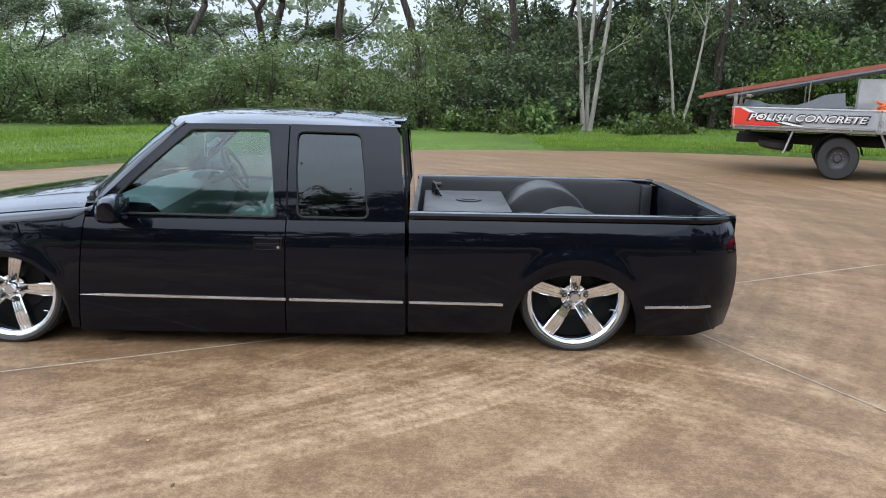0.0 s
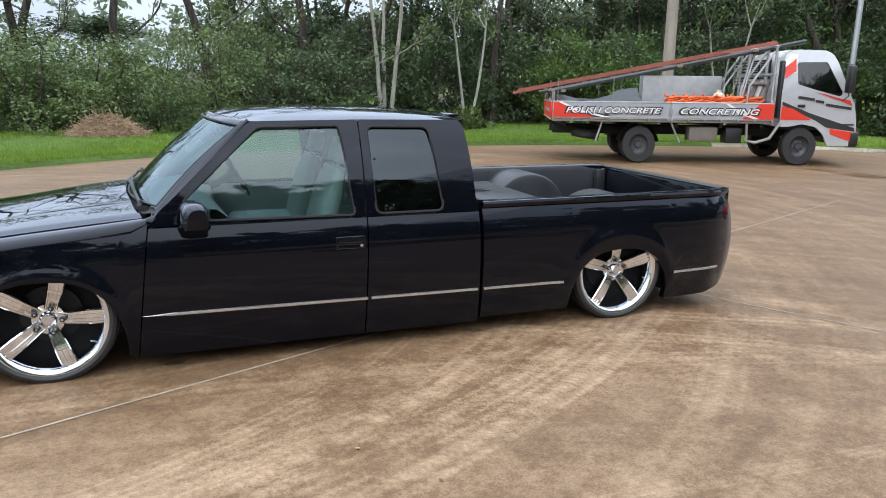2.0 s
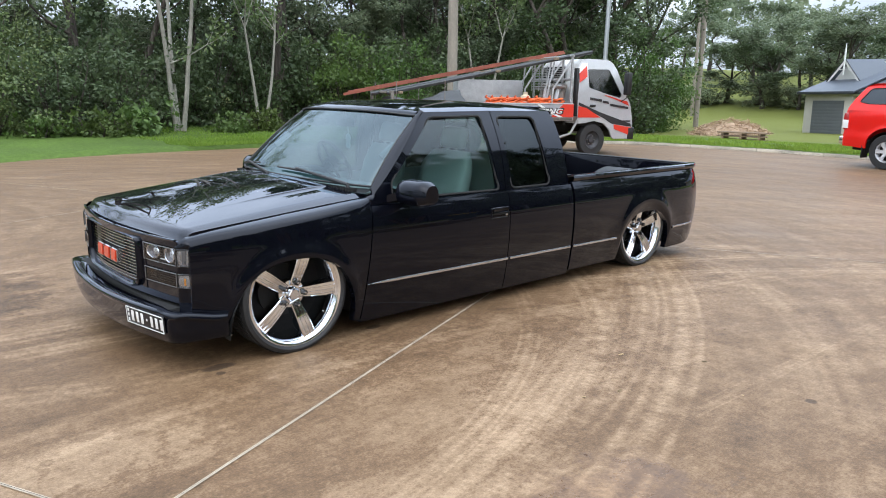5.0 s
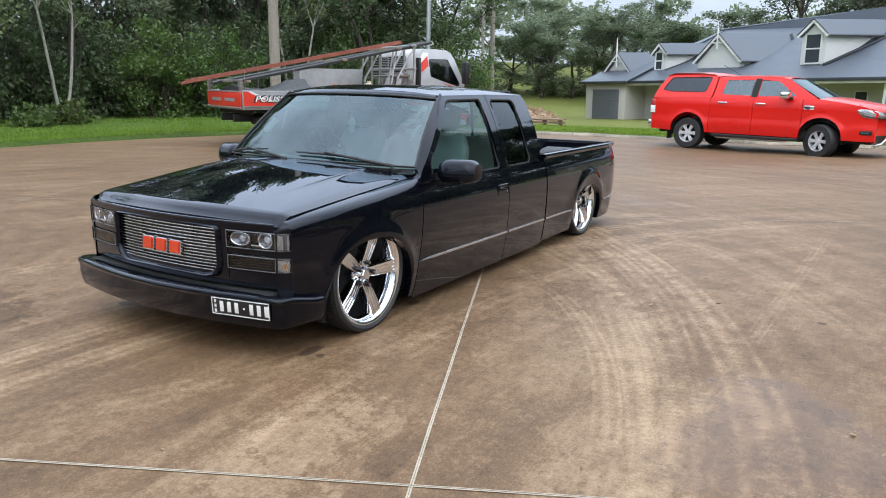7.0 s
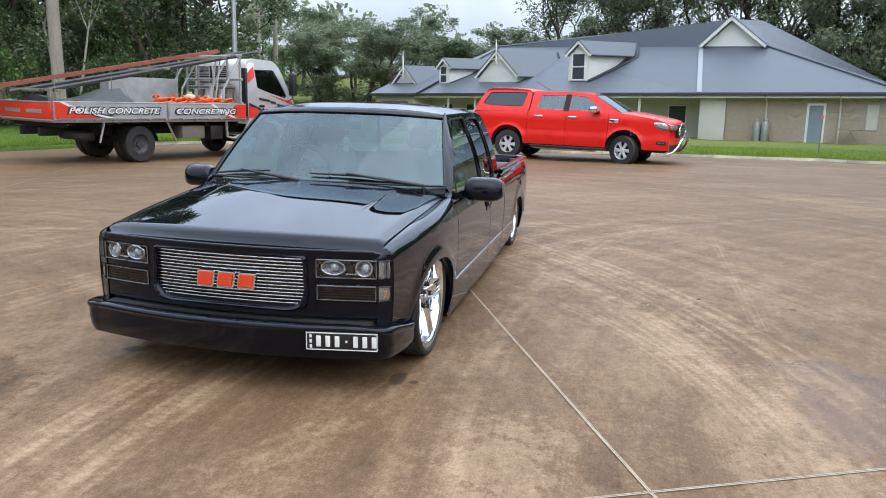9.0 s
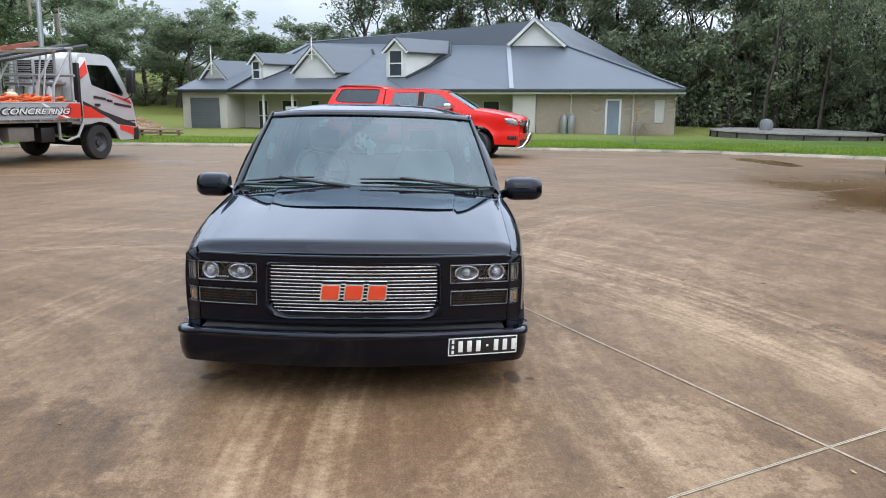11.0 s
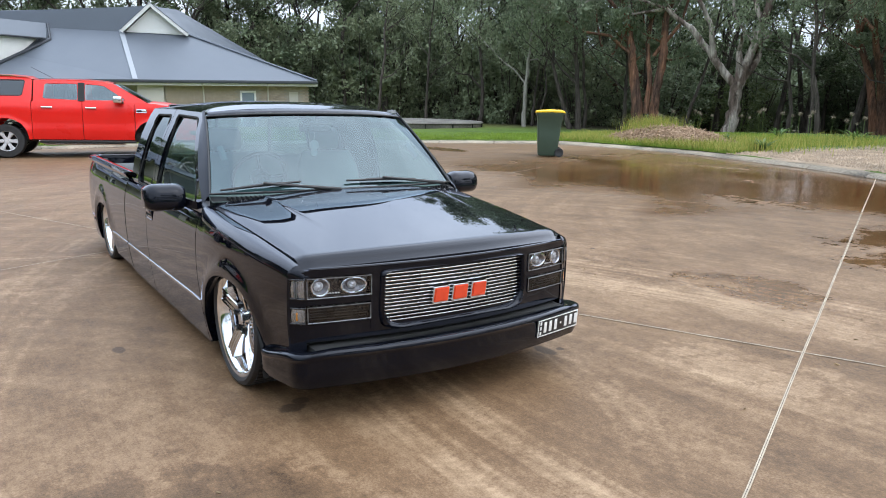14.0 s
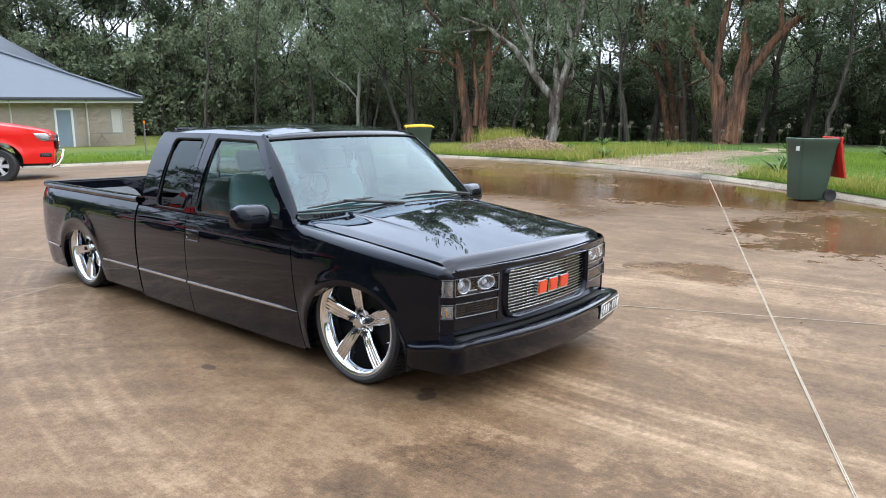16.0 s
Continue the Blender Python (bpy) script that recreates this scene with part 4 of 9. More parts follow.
swm = Matrix.Translation((-0.76, 0.36, 0.985)) @ pose(0, 0, 0, 0, 62, 0)
bm = B()
tube(bm, [swm @ Vector((0.185 * math.cos(a), 0.185 * math.sin(a), 0)) for a in [k * math.tau / 32 for k in range(33)]], 0.014, 8, False)
sw = part("steering_wheel", bm, M_BLACKPL, pickup)
bm = B()
for a in (0.2, 2.94, 4.71):
    tube(bm, [swm @ Vector((0, 0, -0.02)), swm @ Vector((0.185 * math.cos(a), 0.185 * math.sin(a), 0))], 0.012, 6)
tube(bm, [swm @ Vector((0, 0, 0.01)), swm @ Vector((0, 0, -0.05))], 0.06, 16)
tube(bm, [swm @ Vector((0, 0, -0.03)), swm @ Vector((0, 0, -0.28))], 0.03, 10)
part("steering_hub", bm, M_BLACKPL, sw)


def seat(parent, x, y, w, h, headrest=True):
    bm = B()
    box(bm, x - 0.50, x + 0.02, y - w, y + w, 0.47, 0.66, 0.06, None, 4)
    st = part("seat", bm, M_CLOTH, parent, "pale grey-green vinyl seat")
    mm = Matrix.Translation((x, y, 0.62)) @ pose(0, 0, 0, 0, 16, 0)
    bm = B()
    rows = []
    for q in range(11):
        t = q / 10
        ww = w * (1 - 0.20 * max(0, t - 0.75) / 0.25 if t > 0.75 else 1)
        th = 0.085 * (1 - 0.35 * t) * (math.sin(math.pi * (0.12 + 0.76 * t)) ** 0.3)
        rows.append([mm @ Vector((th * (abs(math.cos(a)) ** 0.5) * (1 if math.cos(a) > 0 else -1), ww * (abs(math.sin(a)) ** 0.55) * (1 if math.sin(a) > 0 else -1), h * t)) for a in [k * math.tau / 24 for k in range(24)]])
    vs = grid(bm, rows, close_v=True)
    bm.faces.new(vs[-1])
    part("backrest", bm, M_CLOTH, st, smooth=50)
    if headrest:
        bm = B()
        box(bm, -0.045, 0.045, -0.125, 0.125, h + 0.02, h + 0.19, 0.04, mm, 4)
        for yy in (-0.05, 0.05):
            tube(bm, [mm @ Vector((0, yy, h - 0.03)), mm @ Vector((0, yy, h + 0.05))], 0.008, 6)
        part("headrest", bm, M_CLOTH, st, smooth=50)
    return st


seat(pickup, -0.32, -0.40, 0.25, 0.50)
seat(pickup, -0.32, 0.40, 0.25, 0.50)
seat(pickup, 0.36, 0.0, 0.66, 0.42, False)
bm = B()
for s in (-1, 1):
    grid(bm, [[(x, s * (lean_y(SILL) - 0.06), z) for x in (-1.25, -0.1, 0.6)] for z in (0.3, 0.84)])
grid(bm, [[(x, y, 0.42) for y in (-0.86, 0.86)] for x in (-1.3, 0.62)])
part("cabin_trim", bm, M_DASH, pickup)
bm = B()
grid(bm, [[(x, a * 0.62, 1.425 - 0.05 * a * a) for a in (-1, -0.5, 0, 0.5, 1)] for x in (-0.86, -0.4, 0.1, 0.57)])
part("headliner", bm, M_DASH, pickup)
bm = box(B(), -0.90, -0.875, -0.12, 0.12, 1.285, 1.345, 0.012)
rv = part("rear_view_mirror", bm, M_BLACKPL, pickup)
bm = B()
tube(bm, [(-0.885, 0.0, 1.34), (-0.90, 0.0, 1.405)], 0.008, 6)
part("mirror_stalk", bm, M_BLACKPL, rv)
bm = B()
tube(bm, [(-0.87, 0.0, 1.285), (-0.868, 0.002, 1.23)], 0.0015, 4)
lathe(bm, [(0.0, -0.004), (0.03, -0.004), (0.036, 0), (0.03, 0.004), (0.0, 0.004)], 14, "X", Matrix.Translation((-0.868, 0.002, 1.195)))
lathe(bm, [(0.0, -0.004), (0.024, -0.004), (0.028, 0), (0.024, 0.004), (0.0, 0.004)], 14, "X", Matrix.Translation((-0.868, 0.004, 1.145)))
part("hanging_tag", bm, M_WHITE, rv, "white hanging air freshener")
bm = B()
for a0, t0 in ((-0.66, 0.5), (0.66, 0.5)):
    p = screen(a0 * 1.3, 0.45)
    tube(bm, [p + Vector((0.05, 0, -0.05)), screen(a0 * 1.34, 0.62) + Vector((0.06, 0, -0.05))], 0.022, 8)
part("pillar_handle", bm, M_DASH, pickup)


# ---- ground: concrete turning circle, kerb, verge ----
CX, CY = 5.0, -1.0
KERB = [(-180, 60), (-166, 46), (-158, 22), (-150, 14.5), (-140, 12.0), (-130, 11.5), (-110, 11.8), (-92, 12.3), (-81, 13.0), (-63, 13.8), (-51, 13.6), (-30, 13.3), (-15, 12.3), (0, 11.9), (15, 12.2), (30, 13.6), (40, 15.0), (52, 15.1), (69, 14.6), (94, 14.4), (108, 14.7), (126, 14.5), (145, 14.3), (152, 16.5), (158, 24), (166, 46), (180, 60)]


def kerb_r(deg):
    deg = (deg + 180) % 360 - 180
    return sum(steps(KERB, (deg + o + 180) % 360 - 180) for o in (-4, -2, 0, 2, 4)) / 5


def polar(deg, r):
    return CX + r * math.cos(radians(deg)), CY + r * math.sin(radians(deg))


def concrete_material():
    m, n, l, p = nodes_of("stained_concrete")

    def node(kind, **kw):
        q = n.new(kind)
        for k, v in kw.items():
            q.inputs[k.replace("_", " ")].default_value = v
        return q

    def math2(op, a, b=None, c=None):
        q = n.new("ShaderNodeMath")
        q.operation = op
        for i, v in enumerate((a, b, c)):
            if v is None:
                continue
            if isinstance(v, (int, float)):
                q.inputs[i].default_value = v
            else:
                l.new(v, q.inputs[i])
        return q.outputs[0]

    geo = n.new("ShaderNodeNewGeometry")
    sep = n.new("ShaderNodeSeparateXYZ")
    l.new(geo.outputs["Position"], sep.inputs[0])
    X, Y = sep.outputs[0], sep.outputs[1]

    def noise_of(vec, scale, detail=5, rough=0.55):
        q = node("ShaderNodeTexNoise", Scale=scale, Detail=detail, Roughness=rough)
        l.new(vec, q.inputs["Vector"])
        return q.outputs["Fac"]

    def swirl(cx, cy, kr, ka):
        """Streaks that run round a centre."""
        dx, dy = math2("SUBTRACT", X, cx), math2("SUBTRACT", Y, cy)
        r = math2("SQRT", math2("ADD", math2("MULTIPLY", dx, dx), math2("MULTIPLY", dy, dy)))
        a = math2("ARCTAN2", dy, dx)
        c = n.new("ShaderNodeCombineXYZ")
        l.new(math2("MULTIPLY", r, kr), c.inputs[0])
        l.new(math2("MULTIPLY", a, ka), c.inputs[1])
        return r, c.outputs[0]

    pos = geo.outputs["Position"]
    wide, mid, fine = noise_of(pos, 0.22, 5, 0.6), noise_of(pos, 1.3, 6, 0.62), noise_of(pos, 26, 5, 0.7)
    mottle = noise_of(pos, 7.5, 6, 0.72)
    grit = noise_of(pos, 95, 3, 0.7)
    # long sweeps left by turning wheels and by the trowel
    r1, v1 = swirl(-4.2, 5.0, 4.6, 3.0)
    r2, v2 = swirl(-3.3, -9.5, 4.2, 3.4)
    r3, v3 = swirl(-9.0, -3.0, 5.0, 2.6)
    s1, s2, s3 = noise_of(v1, 1.0, 5, 0.6), noise_of(v2, 1.0, 5, 0.6), noise_of(v3, 1.0, 5, 0.6)
    streak = math2("ADD", math2("MULTIPLY", s1, 0.42), math2("ADD", math2("MULTIPLY", s2, 0.38), math2("MULTIPLY", s3, 0.20)))
    # tyre tracks: pale ribbed arcs, four ribs across a tread, cut by its lugs
    tracks = None
    for cx, cy, rad, w, k in (
        (-3.55, 2.78, 5.76, 0.12, 1.0), (-7.53, 12.34, 15.96, 0.10, 0.8), (-3.69, 4.83, 7.83, 0.10, 0.8), (-4.43, 6.04, 9.51, 0.13, 1.0),
        (-3.80, 2.26, 5.04, 0.07, 0.8), (-3.31, 2.88, 7.05, 0.13, 0.45), (16.38, 320.67, 324.10, 0.05, 0.6), (-2.49, -4.34, 6.53, 0.14, 0.6),
        (-3.39, -11.41, 13.86, 0.14, 0.6), (-3.64, -11.25, 11.69, 0.11, 0.9), (-3.37, -9.16, 9.25, 0.11, 0.9), (-1.93, 1.72, 2.67, 0.12, 0.6),
        (-2.0, -14.0, 12.7, 0.12, 0.6),
    ):
        dx, dy = math2("SUBTRACT", X, cx), math2("SUBTRACT", Y, cy)
        r = math2("SQRT", math2("ADD", math2("MULTIPLY", dx, dx), math2("MULTIPLY", dy, dy)))
        d = math2("ABSOLUTE", math2("SUBTRACT", r, rad))
        band = n.new("ShaderNodeMapRange")
        band.interpolation_type = "SMOOTHSTEP"
        band.inputs["From Min"].default_value, band.inputs["From Max"].default_value = w * 1.12, w * 0.8
        l.new(d, band.inputs["Value"])
        ang = math2("ADD", math2("MULTIPLY", math2("ARCTAN2", dy, dx), rad / 0.0075), math2("MULTIPLY", d, 60.0))
        lug = math2("ADD", 0.82, math2("MULTIPLY", 0.18, math2("SINE", ang)))
        groove = math2("ADD", 0.62, math2("MULTIPLY", 0.38, math2("COSINE", math2("MULTIPLY", d, math.tau / w))))
        b = math2("MULTIPLY", math2("MULTIPLY", band.outputs[0], lug), math2("MULTIPLY", groove, k))
        tracks = b if tracks is None else math2("MAXIMUM", tracks, b)
    tmask = n.new("ShaderNodeMapRange")
    tmask.inputs["From Min"].default_value, tmask.inputs["From Max"].default_value = 0.36, 0.56
    l.new(math2("ADD", math2("MULTIPLY", mid, 0.55), math2("MULTIPLY", mottle, 0.45)), tmask.inputs["Value"])
    tracks = math2("MULTIPLY", tracks, tmask.outputs[0])
    gone = n.new("ShaderNodeMapRange")
    gone.interpolation_type = "SMOOTHSTEP"
    gone.inputs["From Min"].default_value, gone.inputs["From Max"].default_value = 6.5, 3.5
    ax, ay = math2("SUBTRACT", X, -1.2), math2("MULTIPLY", Y, 0.9)
    l.new(math2("SQRT", math2("ADD", math2("MULTIPLY", ax, ax), math2("MULTIPLY", ay, ay))), gone.inputs["Value"])
    tracks = math2("MULTIPLY", tracks, gone.outputs[0])
    # broom lines, finely raked across the slab
    rake = n.new("ShaderNodeMapping")
    rake.inputs["Rotation"].default_value = (0, 0, radians(-23))
    rake.inputs["Scale"].default_value = (3.0, 75.0, 1.0)
    l.new(pos, rake.inputs["Vector"])
    broom = noise_of(rake.outputs[0], 1.0, 3, 0.6)
    parts = ((wide, 0.26), (streak, 0.80), (mid, 0.20), (mottle, 0.34), (fine, 0.40), (grit, 0.46), (broom, 0.12))
    val = None
    for src, k in parts:
        q = math2("MULTIPLY", math2("SUBTRACT", src, 0.5), k)
        val = q if val is None else math2("ADD", val, q)
    val = math2("ADD", val, math2("MULTIPLY", tracks, 0.24))

    def blot(x, y, rx, ry, ragged):
        """A ragged-edged spot, 1 inside."""
        ax, ay = math2("DIVIDE", math2("SUBTRACT", X, x), rx), math2("DIVIDE", math2("SUBTRACT", Y, y), ry)
        q = math2("ADD", math2("ADD", math2("MULTIPLY", ax, ax), math2("MULTIPLY", ay, ay)), math2("MULTIPLY", math2("SUBTRACT", math2("ADD", math2("MULTIPLY", mid, 0.5), math2("MULTIPLY", mottle, 0.5)), 0.5), ragged))
        mr = n.new("ShaderNodeMapRange")
        mr.interpolation_type = "SMOOTHSTEP"
        mr.inputs["From Min"].default_value, mr.inputs["From Max"].default_value = 1.2, 0.5
        l.new(q, mr.inputs["Value"])
        return mr.outputs[0]

    bleach = math2("MAXIMUM", blot(-3.20, -1.62, 0.46, 0.30, 15.0), math2("MULTIPLY", blot(-2.75, -2.70, 0.60, 0.24, 15.0), 0.7))
    # darker patches: one broad, ahead of the truck; one small, at the joint
    dark_patch = math2("MAXIMUM", blot(-3.9, 1.7, 1.3, 1.0, 6.0), math2("MULTIPLY", blot(-3.12, -1.95, 0.22, 0.13, 6.0), 0.7))
    val = math2("ADD", val, math2("SUBTRACT", math2("MULTIPLY", bleach, 0.17), math2("MULTIPLY", dark_patch, 0.12)))
    ramp = n.new("ShaderNodeValToRGB")
    e = ramp.color_ramp.elements
    e[0].position, e[0].color = 0.20, (0.052, 0.030, 0.016, 1)
    e[1].position, e[1].color = 0.86, (0.345, 0.238, 0.148, 1)
    q = ramp.color_ramp.elements.new(0.50)
    q.color = (0.152, 0.0905, 0.0485, 1)
    l.new(math2("ADD", math2("MULTIPLY", val, 1.15), 0.5), ramp.inputs["Fac"])
    # drips of oil
    oil = None
    for x, y, rx, ry in ((-2.37, -0.855, 0.10, 0.05), (-2.33, 0.80, 0.055, 0.08), (-2.27, 0.73, 0.04, 0.05), (-1.27, -0.84, 0.06, 0.035), (-2.40, -0.95, 0.03, 0.03), (-4.1, -1.9, 0.03, 0.025), (-1.0, 1.35, 0.07, 0.04), (-0.4, -3.3, 0.03, 0.03)):
        b = blot(x, y, rx, ry, 3.0)
        oil = b if oil is None else math2("MAXIMUM", oil, b)
    oiled = n.new("ShaderNodeMixRGB")
    oiled.inputs["Color2"].default_value = (0.045, 0.028, 0.018, 1)
    l.new(math2("MULTIPLY", oil, 0.8), oiled.inputs["Fac"])
    l.new(ramp.outputs[0], oiled.inputs["Color1"])
    ramp = oiled
    # wet ground: pools and damp along the low kerb
    wetn = noise_of(pos, 0.33, 4, 0.55)
    side = n.new("ShaderNodeMapRange")
    side.inputs["From Min"].default_value, side.inputs["From Max"].default_value = -3.5, -9.0
    l.new(Y, side.inputs["Value"])
    wet = n.new("ShaderNodeMapRange")
    wet.interpolation_type = "SMOOTHSTEP"
    wet.inputs["From Min"].default_value, wet.inputs["From Max"].default_value = 0.66, 1.0
    l.new(math2("ADD", wetn, math2("ADD", math2("MULTIPLY", side.outputs[0], 0.42), math2("MULTIPLY", s1, 0.12))), wet.inputs["Value"])
    dry = n.new("ShaderNodeMapRange")
    dry.inputs["From Min"].default_value, dry.inputs["From Max"].default_value = 4.5, 9.5
    dry.inputs["To Min"].default_value, dry.inputs["To Max"].default_value = 1.0, 0.30
    l.new(X, dry.inputs["Value"])
    wet_all = math2("MULTIPLY", wet.outputs[0], dry.outputs[0])
    for x, y, rx, ry, k in ((11.35, 5.2, 0.30, 1.25, 0.5), (-3.2, -6.6, 1.7, 2.0, 0.85), (0.6, -9.0, 2.8, 1.5, 0.9), (4.6, -10.6, 2.6, 1.1, 1.0), (11.8, -9.4, 1.6, 0.5, 0.8), (-2.15, -3.25, 0.75, 0.42, 0.6)):
        wet_all = math2("MAXIMUM", wet_all, math2("MULTIPLY", blot(x, y, rx, ry, 5.0), k))
    dark = n.new("ShaderNodeMixRGB")
    dark.blend_type = "MULTIPLY"
    dark.inputs["Color2"].default_value = (0.66, 0.49, 0.30, 1)
    l.new(wet_all, dark.inputs["Fac"])
    l.new(ramp.outputs[0], dark.inputs["Color1"])
    l.new(dark.outputs[0], p.inputs["Base Color"])
    rough = n.new("ShaderNodeMapRange")
    rough.inputs["To Min"].default_value, rough.inputs["To Max"].default_value = 0.52, 0.10
    l.new(wet_all, rough.inputs["Value"])
    gloss = n.new("ShaderNodeMapRange")
    gloss.inputs["To Min"].default_value, gloss.inputs["To Max"].default_value = 0.22, 0.5
    l.new(wet_all, gloss.inputs["Value"])
    l.new(gloss.outputs[0], p.inputs["Specular IOR Level"])
    l.new(math2("ADD", rough.outputs[0], math2("MULTIPLY", math2("SUBTRACT", mid, 0.5), 0.25)), p.inputs["Roughness"])
    b = n.new("ShaderNodeBump")
    b.inputs["Distance"].default_value = 0.003
    st = n.new("ShaderNodeMapRange")
    st.inputs["To Min"].default_value, st.inputs["To Max"].default_value = 0.6, 0.06
    l.new(wet_all, st.inputs["Value"])
    l.new(st.outputs[0], b.inputs["Strength"])
    l.new(math2("ADD", fine, math2("MULTIPLY", grit, 0.6)), b.inputs["Height"])
    l.new(b.outputs[0], p.inputs["Normal"])
    return m


M_CONC = concrete_material()
M_KERB = mat("kerb_concrete", (0.215, 0.18, 0.135), 0.8, 0, 0.75, 1.6, 26, 0.004, object_random=0.2)
M_JOINT = mat("joint_filler", (0.375, 0.315, 0.24), 0.8, 0, 0.3, 6, 60, 0.001)
M_CUT = mat("joint_groove", (0.10, 0.08, 0.06), 0.9, 0, 0.3, 6, 60)
M_GRASSLAND = mat("grass_ground", (0.066, 0.108, 0.019), 0.9, 0, 0.45, 0.5, 9, 0.03, spec=0.2)


def litter_under_trees(m):
    """Lawn near the circle, leaf litter in the wood, dry pasture on the hill."""
    n, l = m.node_tree.nodes, m.node_tree.links
    p = n["Principled BSDF"]
    src = p.inputs["Base Color"].links[0].from_socket
    geo, sub, ln = n.new("ShaderNodeNewGeometry"), n.new("ShaderNodeVectorMath"), n.new("ShaderNodeVectorMath")
    sub.operation, ln.operation = "SUBTRACT", "LENGTH"
    sub.inputs[1].default_value = (7, -2, 0)
    l.new(geo.outputs["Position"], sub.inputs[0])
    l.new(sub.outputs[0], ln.inputs[0])
    mr = n.new("ShaderNodeMapRange")
    mr.inputs["From Min"].default_value, mr.inputs["From Max"].default_value = 27, 35
    l.new(ln.outputs["Value"], mr.inputs["Value"])
    sp, mx, my, mu = n.new("ShaderNodeSeparateXYZ"), n.new("ShaderNodeMapRange"), n.new("ShaderNodeMapRange"), n.new("ShaderNodeMath")
    l.new(geo.outputs["Position"], sp.inputs[0])
    mx.inputs["From Min"].default_value, mx.inputs["From Max"].default_value = 24, 31
    my.inputs["From Min"].default_value, my.inputs["From Max"].default_value = -30, -22
    l.new(sp.outputs[0], mx.inputs["Value"])
    l.new(sp.outputs[1], my.inputs["Value"])
    mu.operation = "MULTIPLY"
    l.new(mx.outputs[0], mu.inputs[0])
    l.new(my.outputs[0], mu.inputs[1])
    a, b = n.new("ShaderNodeMixRGB"), n.new("ShaderNodeMixRGB")
    a.inputs["Color2"].default_value, b.inputs["Color2"].default_value = (0.050, 0.046, 0.024, 1), (0.135, 0.150, 0.035, 1)
    l.new(mr.outputs[0], a.inputs["Fac"])
    l.new(src, a.inputs["Color1"])
    l.new(mu.outputs[0], b.inputs["Fac"])
    l.new(a.outputs[0], b.inputs["Color1"])
    l.new(b.outputs[0], p.inputs["Base Color"])


litter_under_trees(M_GRASSLAND)

# the land, one sheet to the horizon
bm = B()
rings = []
ANG = list(range(-180, 180, 3))
for k, f in enumerate((0.02, 0.5, 0.97)):
    rings.append([(*polar(a, kerb_r(a) * f), 0) for a in ANG])
rings[0] = [(x, y, height(x, y) - 0.25) for x, y, _ in rings[0]]
rings[1] = [(x, y, height(x, y) - 0.25) for x, y, _ in rings[1]]
rings[2] = [(x, y, height(x, y) - 0.25) for x, y, _ in rings[2]]
for d in (0.33, 1.2, 2.5, 4.5, 7, 10, 14, 19, 26, 36, 50, 70, 100, 160, 300, 800):
    row = []
    for a in ANG:
        x, y = polar(a, kerb_r(a) + d)
        row.append((x, y, height(x, y) + 0.085 + 0.05 * soft(0.5, 3, d) + (0.05 * noise.noise((x * 0.35, y * 0.35, 3)) if d > 1 else 0)))
    rings.append(row)
vs = grid(bm, rings, close_v=True)
bm.faces.new(vs[0])
tagged(part("ground", bm, M_GRASSLAND, smooth=60), "green grassy land round the concrete turning circle", "ground", kind="structure")

# concrete sheet
bm = B()
rings = []
for f in [0.02] + [k / 48 for k in range(2, 49)]:
    rings.append([(*polar(a, min(kerb_r(a), 60) * f), 0) for a in ANG])
rings = [[(x, y, height(x, y)) for x, y, _ in row] for row in rings]
vs = grid(bm, rings, close_v=True)
bm.faces.new(vs[0])
pavement = tagged(part("pavement", bm, M_CONC, smooth=60), "tan stained concrete turning circle, damp with tyre marks", "concrete", kind="structure")

# saw-cut joints
L1, L2 = Vector((0.919, 0.394)), Vector((-0.394, 0.919))
X0 = Vector((-3.30, -2.14))


def joint(p, d, a, b, half=0.0075, cut=0.0014):
    bm, bc = B(), B()
    rows, rows2 = [], []
    nrm = Vector((-d.y, d.x))
    for i in range(25):
        q = p + d * lerp(a, b, i / 24)
        wob = 0.006 * noise.noise((q.x, q.y, 1))
        z = height(q.x, q.y) + 0.004
        rows.append([(q.x + nrm.x * (o + wob), q.y + nrm.y * (o + wob), z) for o in (-half, half)])
        rows2.append([(q.x + nrm.x * (o + wob), q.y + nrm.y * (o + wob), z + 0.001) for o in (-cut, cut)])
    for b, r in ((bm, rows), (bc, rows2)):
        grid(b, r)
        b.normal_update()
        bmesh.ops.reverse_faces(b, faces=[f for f in b.faces if f.normal.z < 0])
    j = part("control_joint", bm, M_JOINT, pavement, recalc=False)
    part("joint_groove", bc, M_CUT, j, recalc=False)


joint(X0, L1, -3.5, 12.5, 0.0075, 0.0008)
joint(X0, L2, -11.0, 5.2)
joint(X0 + L1 * 6.1, L2, -9.5, 12)
joint(X0 + L2 * 6.0, L1, -3, 17)
joint(X0 - L2 * 6.0, L1, -2, 14)

# kerb stones, cast in lengths
prof = [(-0.02, -0.12), (-0.015, 0.01), (0.04, 0.050), (0.09, 0.070), (0.22, 0.085), (0.27, 0.075), (0.28, -0.12)]
a = -146.0
kerb = thing("kerb", "low rolled concrete kerb round the turning circle", "kerb", kind="structure")
while a < 52:
    step = 7.5
    bm = B()
    rows = []
    for i in range(6):
        t = a + (step - 0.06) * i / 5
        row = []
        for o, z in prof:
            x, y = polar(t, kerb_r(t) + o)
            row.append((x, y, height(x, y) + z + 0.012 * noise.noise((x * 2, y * 2, z * 3)) + 0.014 * noise.noise((x * 0.6, y * 0.6, 4))))
        rows.append(row)
    vs = grid(bm, rows)
    bm.faces.new(vs[0])
    bm.faces.new(vs[-1])
    part("kerb_stone", bm, M_KERB, kerb, smooth=50)
    a += step


